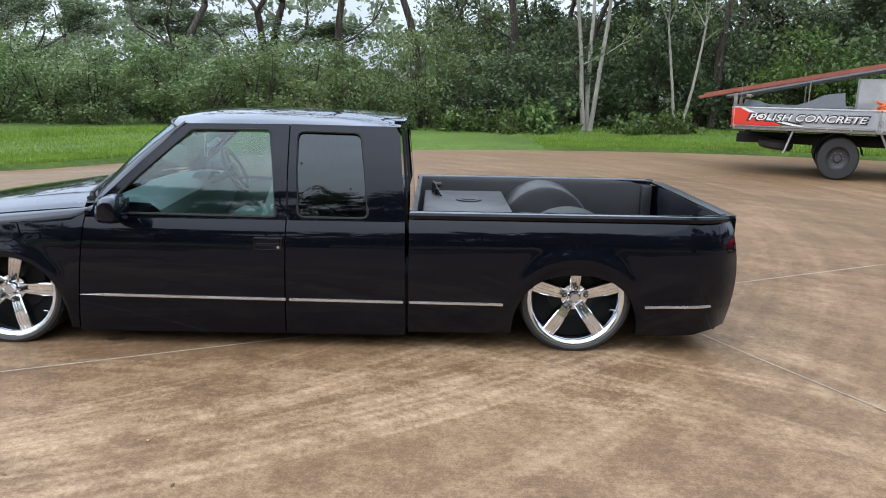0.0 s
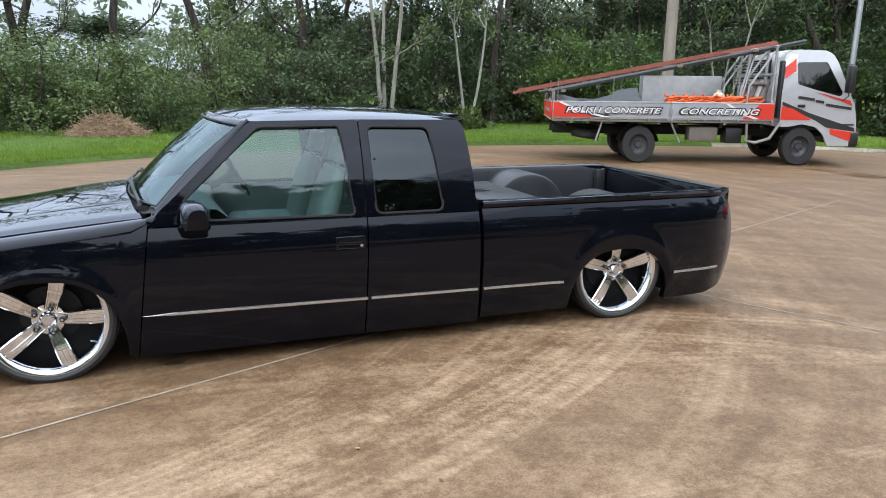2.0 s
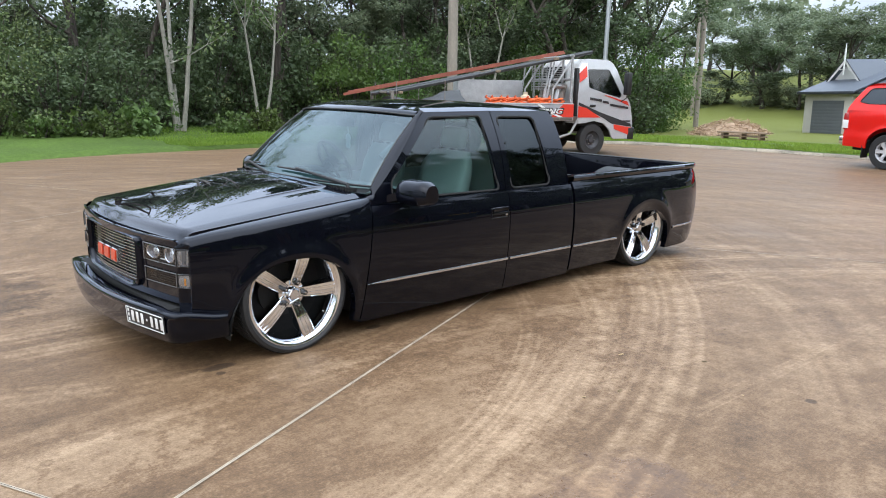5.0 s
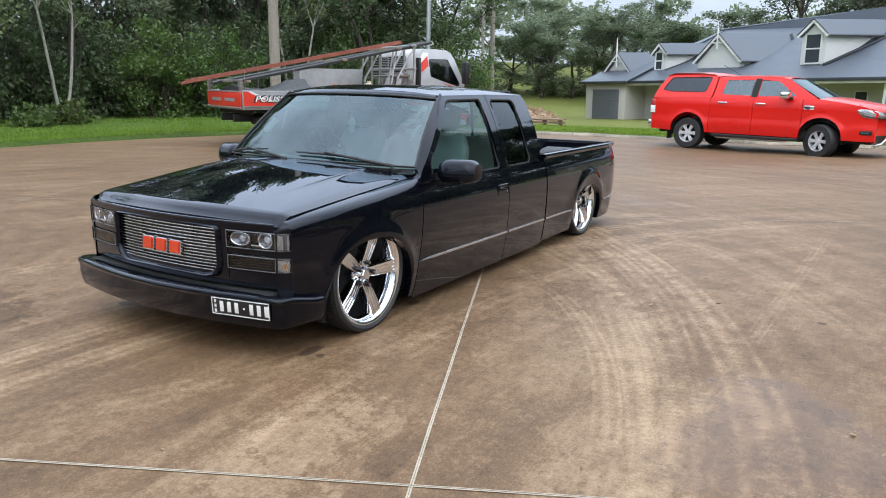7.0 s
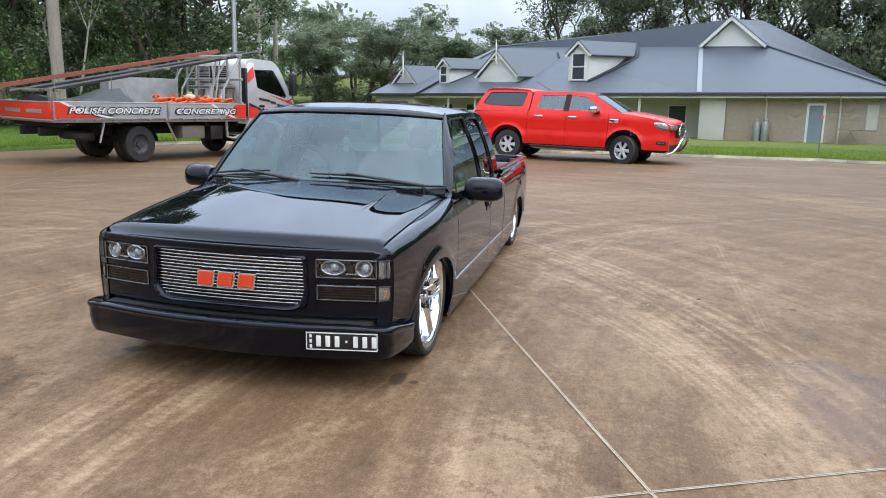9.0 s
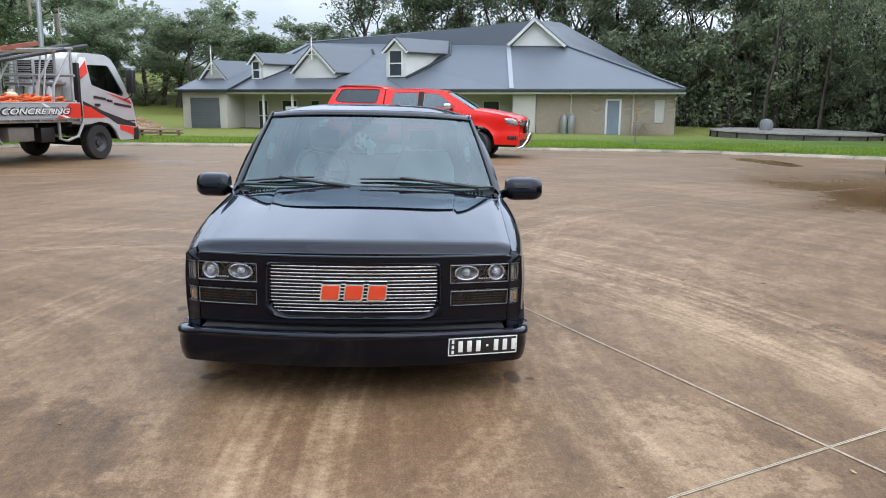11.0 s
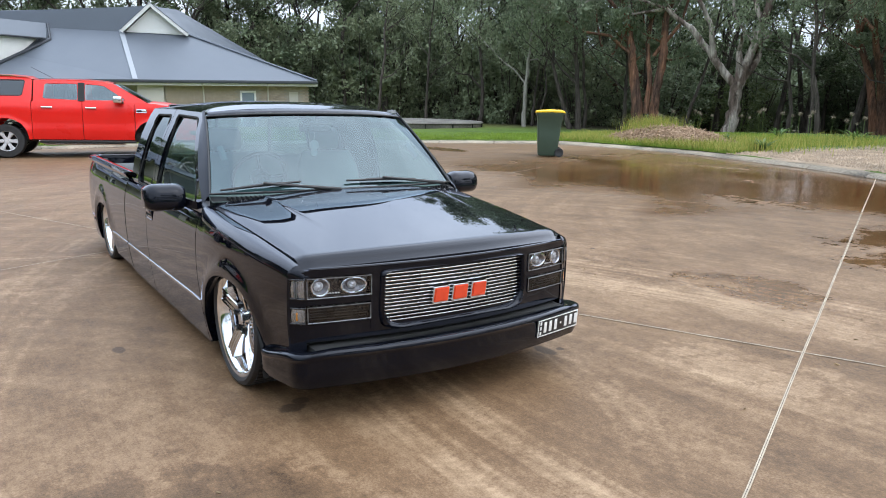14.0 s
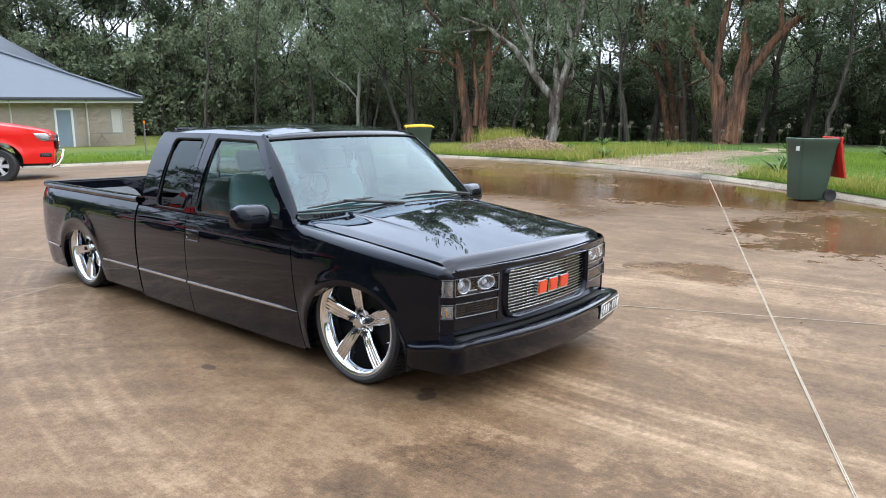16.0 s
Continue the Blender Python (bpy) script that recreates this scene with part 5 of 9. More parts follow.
# grass blades of the verge
def leafy(name, color, tip, rough=0.5, trans=0.25, hue=0.04, val=0.35):
    """Leaves and blades: each piece has its own shade, with light through it."""
    m, n, l, p = nodes_of(name)
    geo = n.new("ShaderNodeNewGeometry")
    oi = n.new("ShaderNodeObjectInfo")
    mx = n.new("ShaderNodeMixRGB")
    mx.inputs["Color1"].default_value, mx.inputs["Color2"].default_value = (*color, 1), (*tip, 1)
    l.new(geo.outputs["Random Per Island"], mx.inputs["Fac"])
    hs = n.new("ShaderNodeHueSaturation")
    mr, mv = n.new("ShaderNodeMapRange"), n.new("ShaderNodeMapRange")
    mr.inputs["To Min"].default_value, mr.inputs["To Max"].default_value = 0.5 - hue, 0.5 + hue
    mv.inputs["To Min"].default_value, mv.inputs["To Max"].default_value = 1 - val, 1 + val
    l.new(oi.outputs["Random"], mr.inputs["Value"])
    ns = n.new("ShaderNodeTexNoise")
    ns.inputs["Scale"].default_value = 0.8
    l.new(geo.outputs["Position"], ns.inputs["Vector"])
    l.new(ns.outputs["Fac"], mv.inputs["Value"])
    l.new(mr.outputs[0], hs.inputs["Hue"])
    l.new(mv.outputs[0], hs.inputs["Value"])
    l.new(mx.outputs[0], hs.inputs["Color"])
    l.new(hs.outputs[0], p.inputs["Base Color"])
    p.inputs["Roughness"].default_value = rough
    p.inputs["Specular IOR Level"].default_value = 0.35
    tr, ms = n.new("ShaderNodeBsdfTranslucent"), n.new("ShaderNodeMixShader")
    l.new(hs.outputs[0], tr.inputs["Color"])
    ms.inputs["Fac"].default_value = trans
    l.new(p.outputs[0], ms.inputs[1])
    l.new(tr.outputs[0], ms.inputs[2])
    l.new(ms.outputs[0], n["Material Output"].inputs["Surface"])
    return m


def blades(name, spots, material, h0, h1, width, label, seed, lean=0.5, cat="grass"):
    rng = np.random.default_rng(seed)
    k = len(spots)
    base = np.array([(x, y, height(x, y) + 0.11) for x, y in spots])
    ang, hh = rng.uniform(0, math.tau, k), rng.uniform(h0, h1, k)
    side = np.stack([np.cos(ang), np.sin(ang), np.zeros(k)], 1) * (width * rng.uniform(0.6, 1.3, k))[:, None]
    la = rng.uniform(0, math.tau, k)
    tip = np.stack([np.cos(la) * hh * lean * rng.uniform(0, 1, k), np.sin(la) * hh * lean * rng.uniform(0, 1, k), hh], 1)
    v = np.stack([base - side, base + side, base + tip], 1).reshape(-1, 3)
    me = bpy.data.meshes.new(name)
    me.from_pydata(v.tolist(), [], [(3 * i, 3 * i + 1, 3 * i + 2) for i in range(k)])
    me.materials.append(material)
    return tagged(new(name, me), label, cat, kind="stuff")


M_GRASS = leafy("lawn_grass", (0.105, 0.19, 0.016), (0.20, 0.29, 0.05), 0.5, 0.35, 0.0, 0.35)
# brighter copy of M_GRASS, with the light before the house put into its colour
M_GRASS_LIT = leafy("lawn_grass_lit", (0.130, 0.218, 0.018), (0.245, 0.335, 0.055), 0.5, 0.35, 0.0, 0.35)
M_DRYGRASS = leafy("tall_weeds", (0.15, 0.22, 0.03), (0.42, 0.37, 0.10), 0.6, 0.35, 0.0, 0.3)
rng = random.Random(4)


def bare_ground(x, y):
    """The gravel drive and the mulch heap, where no grass grows."""
    q = (x - lerp(2.75, 3.3, (-13.35 - y) / 11.65)) / 2.35
    return abs(q) < 1.0 + 0.15 * noise.noise((x, y, 7)) or ((x - 8.5) / 2.3) ** 2 + ((y + 15.65) / 1.2) ** 2 < 1


def verge(a0, a1, d0, d1, k, power=1.6):
    out = []
    while len(out) < k:
        t = rng.uniform(a0, a1)
        d = d0 + (d1 - d0) * rng.random() ** power
        p = polar(t, kerb_r(t) + d)
        if not bare_ground(*p):
            out.append(p)
    return out


blades("verge_grass", verge(52, 150, 0.02, 8.5, 76000), M_GRASS, 0.03, 0.10, 0.013, "lush green mown grass on the verge", 1)
blades("verge_grass", verge(-70, 55, 0.20, 9, 60000), M_GRASS_LIT, 0.03, 0.11, 0.013, "lush green mown grass before the house", 2)
blades("verge_grass", verge(-134, -70, 0.18, 11, 76000, 1.15), M_GRASS_LIT, 0.03, 0.12, 0.013, "green grass along the gravel driveway", 3)
blades("tall_weeds", verge(-104, -62, 0.3, 5.5, 15000, 1.2), M_DRYGRASS, 0.06, 0.24, 0.012, "tall yellowing weeds beside the kerb", 4, 0.9, "weeds")
blades("kerb_tufts", verge(-132, -76, 0.25, 1.6, 4200, 1.4), M_DRYGRASS, 0.08, 0.30, 0.012, "rough tufts of grass on the kerb", 5, 1.2, "grass")
blades("tall_weeds", verge(88, 150, 5.6, 7.5, 9000, 0.7), M_GRASS, 0.06, 0.20, 0.015, "long grass under the hedge", 6, 0.9, "weeds")


# ---- flatbed work truck by the verge ----
M_ALLOY = mat("dull_aluminium", (0.36, 0.36, 0.36), 0.5, 0.55, 0.2, 3, 40, 0.0008)
M_SILVER = mat("silver_truck_paint", (0.45, 0.46, 0.48), 0.35, 0.3, 0.12, 2, 40, coat=0.5)
M_TRWHITE = mat("white_truck_paint", (0.70, 0.70, 0.69), 0.35, 0, 0.1, 2, 40, coat=0.5)
M_TRRED = mat("red_vinyl", (0.58, 0.035, 0.018), 0.4, 0, 0.12, 3, 40)
M_VINYL = mat("black_vinyl", (0.02, 0.02, 0.022), 0.45, 0, 0.2, 3, 40)
M_STEELDIRT = mat("dusty_steel", (0.20, 0.18, 0.16), 0.7, 0.3, 0.35, 4, 50, 0.001)
M_RUST = mat("red_oxide_steel", (0.25, 0.075, 0.048), 0.65, 0.1, 0.3, 3, 50, 0.001)
M_TARP = mat("dark_tarpaulin", (0.045, 0.047, 0.05), 0.7, 0, 0.35, 3, 30, 0.004)
M_OLDTIMBER = mat("weathered_packer_timber", (0.22, 0.17, 0.12), 0.85, 0, 0.35, 3, 40, 0.002)
M_ORANGE = mat("orange_plastic", (0.72, 0.13, 0.03), 0.5, 0, 0.2, 5, 50)
M_RIMDARK = mat("dark_wheel_steel", (0.055, 0.055, 0.06), 0.5, 0.4, 0.3, 6, 50)


def text_mesh(words, size, shear=0.0, extrude=0.003, offset=0.0):
    """Letters of the built-in font as a mesh."""
    cu = bpy.data.curves.new("lettering", "FONT")
    cu.body, cu.size, cu.shear, cu.extrude, cu.offset, cu.align_x, cu.align_y = words, size, shear, extrude, offset, "CENTER", "CENTER"
    tmp = bpy.data.objects.new("lettering", cu)
    me = bpy.data.meshes.new_from_object(tmp)
    bpy.data.objects.remove(tmp)
    bpy.data.curves.remove(cu)
    return me


def text_part(words, width, high, m, material, parent, shear=0.25, label="", thick=0.012):
    """Letters stretched to a known width and height; they face the side +z of m."""
    me = text_mesh(words, 1.0, shear, 0.004, thick)
    xs = [v.co.x for v in me.vertices]
    ys = [v.co.y for v in me.vertices]
    w, h = max(xs) - min(xs), max(ys) - min(ys)
    for v in me.vertices:
        v.co = m @ Vector(((v.co.x - (max(xs) + min(xs)) / 2) * width / w, (v.co.y - (max(ys) + min(ys)) / 2) * high / h, v.co.z))
    me.materials.clear()
    me.materials.append(material)
    ob = new("lettering", me)
    ob.parent = parent
    if label:
        ob["label"] = label
    return ob


def poly_plate(bm, pts, y0, y1):
    """A flat polygon in (x, z) given thickness along y."""
    a = [bm.verts.new((x, y0, z)) for x, z in pts]
    b = [bm.verts.new((x, y1, z)) for x, z in pts]
    bm.faces.new(a)
    bm.faces.new(list(reversed(b)))
    for i in range(len(pts)):
        j = (i + 1) % len(pts)
        bm.faces.new((a[i], b[i], b[j], a[j]))
    return bm


SIDE = Matrix.Rotation(radians(90), 4, "X")
flatbed = thing("flatbed_truck", "silver and red flatbed work truck loaded with steel and tools", "truck", pose(8.465, 8.249, 0.0, 0, 0, -25.2) @ Matrix.Diagonal((0.857, 1.17, 0.955, 1)))
TW = 2.02
bm = box(B(), -2.22, 3.22, -0.10, TW, 0.93, 1.00, 0.01)
tray = part("tray_deck", bm, M_ALLOY, flatbed)
for name, xa, xb in (("side_board", -2.22, 0.68), ("side_board", 0.72, 3.20)):
    for y0, y1 in ((-0.135, -0.10), (TW, TW + 0.035)):
        bm = box(B(), xa, xb, y0, y1, 1.0, 1.385, 0.008)
        sb = part(name, bm, M_ALLOY, flatbed)
        bm = B()
        for z in (1.01, 1.20, 1.365):
            box(bm, xa, xb, y0 - 0.012, y1 + 0.012, z - 0.014, z + 0.014, 0.005)
        for k in range(7):
            x = lerp(xa + 0.03, xb - 0.03, k / 6)
            box(bm, x - 0.02, x + 0.02, y0 - 0.014, y1 + 0.014, 0.96, 1.06, 0.004)
        part("board_rail", bm, M_ALLOY, sb)
        if y0 < 0:
            bm = B()
            if xa < 0:
                poly_plate(bm, [(-1.92, 1.03), (-1.98, 1.345), (0.62, 1.345), (0.66, 1.03)], y0 - 0.016, y0 - 0.012)
            else:
                poly_plate(bm, [(0.76, 1.03), (0.76, 1.345), (2.95, 1.345), (2.75, 1.03)], y0 - 0.016, y0 - 0.012)
            part("grey_vinyl", bm, mat("grey_vinyl", (0.30, 0.31, 0.33), 0.45) if "grey_vinyl" not in bpy.data.materials else bpy.data.materials["grey_vinyl"], sb)
            if xa < 0:
                bm = poly_plate(B(), [(-1.80, 1.06), (-1.45, 1.17), (-0.75, 1.08), (-1.00, 1.035)], y0 - 0.021, y0 - 0.016)
                part("black_swoosh", bm, M_VINYL, sb)
            bm = B()
            if xa < 0:
                poly_plate(bm, [(-2.20, 1.03), (-2.20, 1.36), (-1.98, 1.36), (-1.72, 1.20), (-1.15, 1.03)], y0 - 0.025, y0 - 0.021)
            else:
                poly_plate(bm, [(2.45, 1.03), (2.85, 1.36), (3.19, 1.36), (3.19, 1.03)], y0 - 0.020, y0 - 0.012)
            part("red_flash", bm, M_TRRED, sb)
            bm = B()
            if xa < 0:
                poly_plate(bm, [(-2.0, 1.37), (-1.55, 1.19), (-0.75, 1.03), (-0.95, 1.03), (-1.62, 1.16), (-2.08, 1.36)], y0 - 0.028, y0 - 0.025)
                for wide, thick, out, inked, words in ((0.10, 0.05, 0.026, M_VINYL, "black outline of the lettering"), (0.0, 0.012, 0.032, M_TRWHITE, "white slanted lettering")):
                    text_part("POLISH CONCRETE", 2.35 + wide, 0.125 + wide * 0.5, Matrix.Translation((-0.715, y0 - out, 1.190)) @ SIDE, inked, sb, 0.3, words, thick)
            else:
                poly_plate(bm, [(2.10, 1.36), (2.52, 1.15), (2.86, 1.03), (2.72, 1.03), (2.30, 1.17), (2.02, 1.36)], y0 - 0.024, y0 - 0.020)
                for wide, thick, out, inked, words in ((0.10, 0.05, 0.026, M_VINYL, "black outline of the lettering"), (0.0, 0.012, 0.032, M_TRWHITE, "white slanted lettering")):
                    text_part("CONCRETING", 1.90 + wide, 0.125 + wide * 0.5, Matrix.Translation((1.89, y0 - out, 1.185)) @ SIDE, inked, sb, 0.3, words, thick)
            part("white_flash", bm, M_TRWHITE, sb)
bm = box(B(), -2.26, -2.22, -0.10, TW, 0.98, 1.36, 0.008)
tg = part("tail_board", bm, M_TRRED, flatbed, "red tail board with pale bars")
bm = B()
for k in range(2):
    box(bm, -2.268, -2.26, 0.25 + 0.85 * k, 0.85 + 0.85 * k, 1.12, 1.20)
box(bm, -2.27, -2.25, -0.10, TW, 1.345, 1.375, 0.004)
box(bm, -2.27, -2.25, -0.10, TW, 0.965, 0.995, 0.004)
part("tail_trim", bm, M_ALLOY, tg)
for y in (-0.05, TW - 0.05):
    post = part("rear_post", box(B(), -2.25, -2.17, y - 0.05, y + 0.05, 1.36, 1.60, 0.006), M_STEELDIRT, flatbed)
    for x, z in ((-2.1, 1.86), (-0.72, 1.92)):
        part("stake_rod", tube(B(), [(x, y, 1.38), (x, y, z)], 0.012, 6), M_STEELDIRT, flatbed)
part("rear_crossbar", box(B(), -2.25, -2.18, -0.1, TW, 1.58, 1.64, 0.006), M_STEELDIRT, flatbed)
# load rack behind the cab
for y in (0.02, 0.45, TW - 0.5, TW - 0.06):
    rp = part("rack_post", tube(B(), [(3.18, y, 0.98), (3.20, y, 2.62)], 0.035, 6), M_ALLOY, flatbed)
    part("rack_brace", tube(B(), [(2.55, y, 1.0), (2.62, y, 1.75), (3.16, y, 2.5)], 0.028, 6), M_ALLOY, rp)
for z in (1.4, 2.0, 2.60):
    part("rack_bar", tube(B(), [(3.19, -0.05, z), (3.19, TW, z)], 0.035, 6), M_ALLOY, flatbed)
bm = B()
for k in range(9):
    z = 1.75 + 0.07 * k
    tube(bm, [(2.86, 0.75, z), (2.86, 1.55, z)], 0.010, 5)
for y in (0.75, 1.15, 1.55):
    tube(bm, [(2.86, y, 1.7), (2.86, y, 2.36)], 0.012, 5)
for y in (0.2, 0.35, 1.75):
    tube(bm, [(2.4 + y * 0.1, y, 1.0), (2.8, y + 0.1, 2.45)], 0.022, 6)
part("ladder_frame", bm, M_ALLOY, flatbed)
# long steel sections on the rack
for k in range(5):
    bm = B()
    y, dz, dx = 1.45 + 0.10 * (k % 3), 0.062 * (k // 3), 0.09 * k
    d = Vector((7.12, 0.0, 1.25)).normalized()
    p0 = Vector((-3.20 + dx * 0.5, y, 1.53 + dz))
    tube(bm, [p0, p0 + d * (7.2 - 0.06 * k)], 0.042, 4, True)
    tagged(part("steel_beam", bm, M_RUST, None, smooth=0), "long red-oxide steel beam strapped on the rack", "beam", "beams on the rack").matrix_world = flatbed.matrix_world.copy()
bm = B()
tube(bm, [(-2.3, 0.15, 1.58), (3.9, 0.15, 2.72)], 0.050, 6)
part("rack_rail", bm, M_TARP, flatbed, "long dark steel rail")
bm = tube(B(), [(-2.5, 1.05, 1.55), (4.4, 1.05, 2.78)], 0.045, 6)
part("rack_rail", bm, M_TARP, flatbed, "long dark steel rail")
for x, z in ((-1.95, 1.60), (0.9, 2.17), (2.7, 2.52)):
    part("timber_packer", box(B(), x - 0.05, x + 0.05, 0.0, 1.75, z - 0.03, z + 0.03, 0.006), M_OLDTIMBER, flatbed, "weathered timber packer")
# louvred guards and rolled gear against the back of the cab
for y in (0.62, 1.22):
    rg2 = part("window_guard", box(B(), 3.33, 3.37, y - 0.03, y + 0.47, 1.92, 2.36, 0.008), M_DARK, flatbed)
    for k in range(8):
        part("guard_slat", box(B(), 3.315, 3.345, y, y + 0.44, 1.945 + 0.05 * k, 1.965 + 0.05 * k), M_ALLOY, rg2)
part("snorkel", box(B(), 3.33, 3.42, -0.02, 0.12, 1.05, 2.30, 0.02), M_BLACKPL, flatbed)
for k, y in enumerate((0.30, 0.52, 0.80, 1.05, 1.32)):
    bm = tube(B(), [(2.98, y, 1.02), (3.10, y + 0.03, 1.50 + 0.06 * (k % 3)), (3.20, y + 0.05, 1.86)], [0.075, 0.085, 0.07], 10)
    part("gear_roll", bm, M_SILVER if k % 2 else M_STEELDIRT, flatbed, "rolled pale sheet standing behind the cab")
part("gear_bar", tube(B(), [(3.08, 0.1, 1.80), (3.08, 1.7, 1.80)], 0.04, 8), M_STEELDIRT, flatbed)
# tool chest and load
bm = box(B(), 0.42, 2.58, 1.62, 2.0, 1.0, 1.985, 0.015)
chest = part("tool_chest", bm, mat("checker_plate", (0.40, 0.40, 0.40), 0.5, 0.5, 0.25, 6, 60, 0.006), flatbed, "pale checker-plate tool chest")
bm = B()
rows = []
for i in range(17):
    x = lerp(-2.05, 0.05, i / 16)
    rows.append([(x, lerp(0.1, 1.6, j / 10), 1.38 + 0.18 * math.sin(math.pi * j / 10) * (0.55 + 0.45 * math.sin(2.2 * x + 1)) + 0.05 * noise.noise((x * 3, j * 0.5, 2)) + (0.14 * soft(-0.9, -0.3, x) if j > 3 else 0)) for j in range(11)])
grid(bm, rows)
flange(bm, (0, 0, -0.3))
tagged(part("tarpaulin", bm, M_TARP, None, smooth=60), "crumpled dark tarpaulin over the truck's load", "tarpaulin").matrix_world = flatbed.matrix_world.copy()
rl = random.Random(3)
for k in range(9):
    bm = B()
    x, y = 0.85 + 0.25 * k, rl.uniform(0.1, 0.55)
    pts = [(x + 0.22 * math.cos(a * 2.4) * (1 + 0.2 * math.sin(a)), y + 0.18 * math.sin(a * 2.4), 1.44 + 0.028 * a + 0.03 * math.sin(3 * a)) for a in [q * 0.35 for q in range(20)]]
    tube(bm, pts, 0.024, 6)
    tagged(part("orange_hose", bm, M_ORANGE, None), "coiled orange hose lying on the tray", "hose", "hoses on the tray").matrix_world = flatbed.matrix_world @ Matrix.Translation((0, 0, -0.10))
bm = box(B(), 2.30, 2.62, 0.25, 0.55, 1.0, 1.52, 0.05, None, 3)
tagged(part("orange_fuel_can", bm, M_ORANGE, None), "orange fuel can on the truck tray", "can").matrix_world = flatbed.matrix_world.copy()
bm = B()
lathe(bm, [(0, 0), (0.14, 0), (0.15, 0.3), (0.13, 0.36), (0.06, 0.40), (0.06, 0.46), (0, 0.46)], 16, "Z", Matrix.Translation((2.18, 0.75, 1.2)))
tagged(part("plastic_drum", bm, mat("cream_plastic", (0.55, 0.48, 0.35), 0.5), None), "cream plastic drum on the truck tray", "drum").matrix_world = flatbed.matrix_world.copy()
# chassis and fittings
for y in (0.6, 1.35):
    part("chassis_rail", box(B(), -2.15, 4.9, y - 0.05, y + 0.05, 0.62, 0.80, 0.01), M_DARK, flatbed)
for x in (-1.9, -1.0, 0.9, 2.0, 3.0):
    part("cross_member", box(B(), x - 0.04, x + 0.04, -0.02, TW - 0.05, 0.82, 0.93, 0.008), M_DARK, flatbed)
for x in (0.0, 3.97):
    part("axle", box(B(), x - 0.10, x + 0.10, 0.35, 1.65, 0.32, 0.50, 0.04), M_DARK, flatbed)
bm = B()
box(bm, 1.25, 1.95, 0.02, 0.35, 0.52, 0.83, 0.02)
part("fuel_tank", bm, M_STEELDIRT, flatbed)
bm = box(B(), 2.15, 2.55, 0.02, 0.35, 0.48, 0.82, 0.02)
part("battery_box", bm, M_BLACKPL, flatbed)
part("side_guard", tube(B(), [(2.62, -0.03, 0.95), (2.64, -0.03, 0.55), (2.85, -0.03, 0.50), (3.2, -0.03, 0.60), (3.42, -0.03, 0.95)], 0.035, 8), M_ALLOY, flatbed)
for x in (-0.95, 0.75):
    part("guard_strut", tube(B(), [(x, -0.03, 0.95), (x + (0.25 if x > 0 else -0.15), -0.03, 0.48)], 0.025, 6), M_ALLOY, flatbed)
for y0 in (-0.02, 1.55):
    bm = B()
    grid(bm, [[(0.50 * math.cos(a), y, 0.40 + 0.50 * math.sin(a)) for a in [radians(10 + 16 * q) for q in range(11)]] for y in (y0, y0 + 0.45)])
    part("mud_guard", bm, M_BLACKPL, flatbed)
bm = B()
lathe(bm, [(0.19, -0.09), (0.34, -0.10), (0.38, -0.05), (0.38, 0.05), (0.34, 0.10), (0.19, 0.09)], 28, "Z", Matrix.Translation((-1.28, 0.55, 0.62)) @ pose(0, 0, 0, 0, 6, 0))
part("spare_tyre", bm, M_TYRE, flatbed)


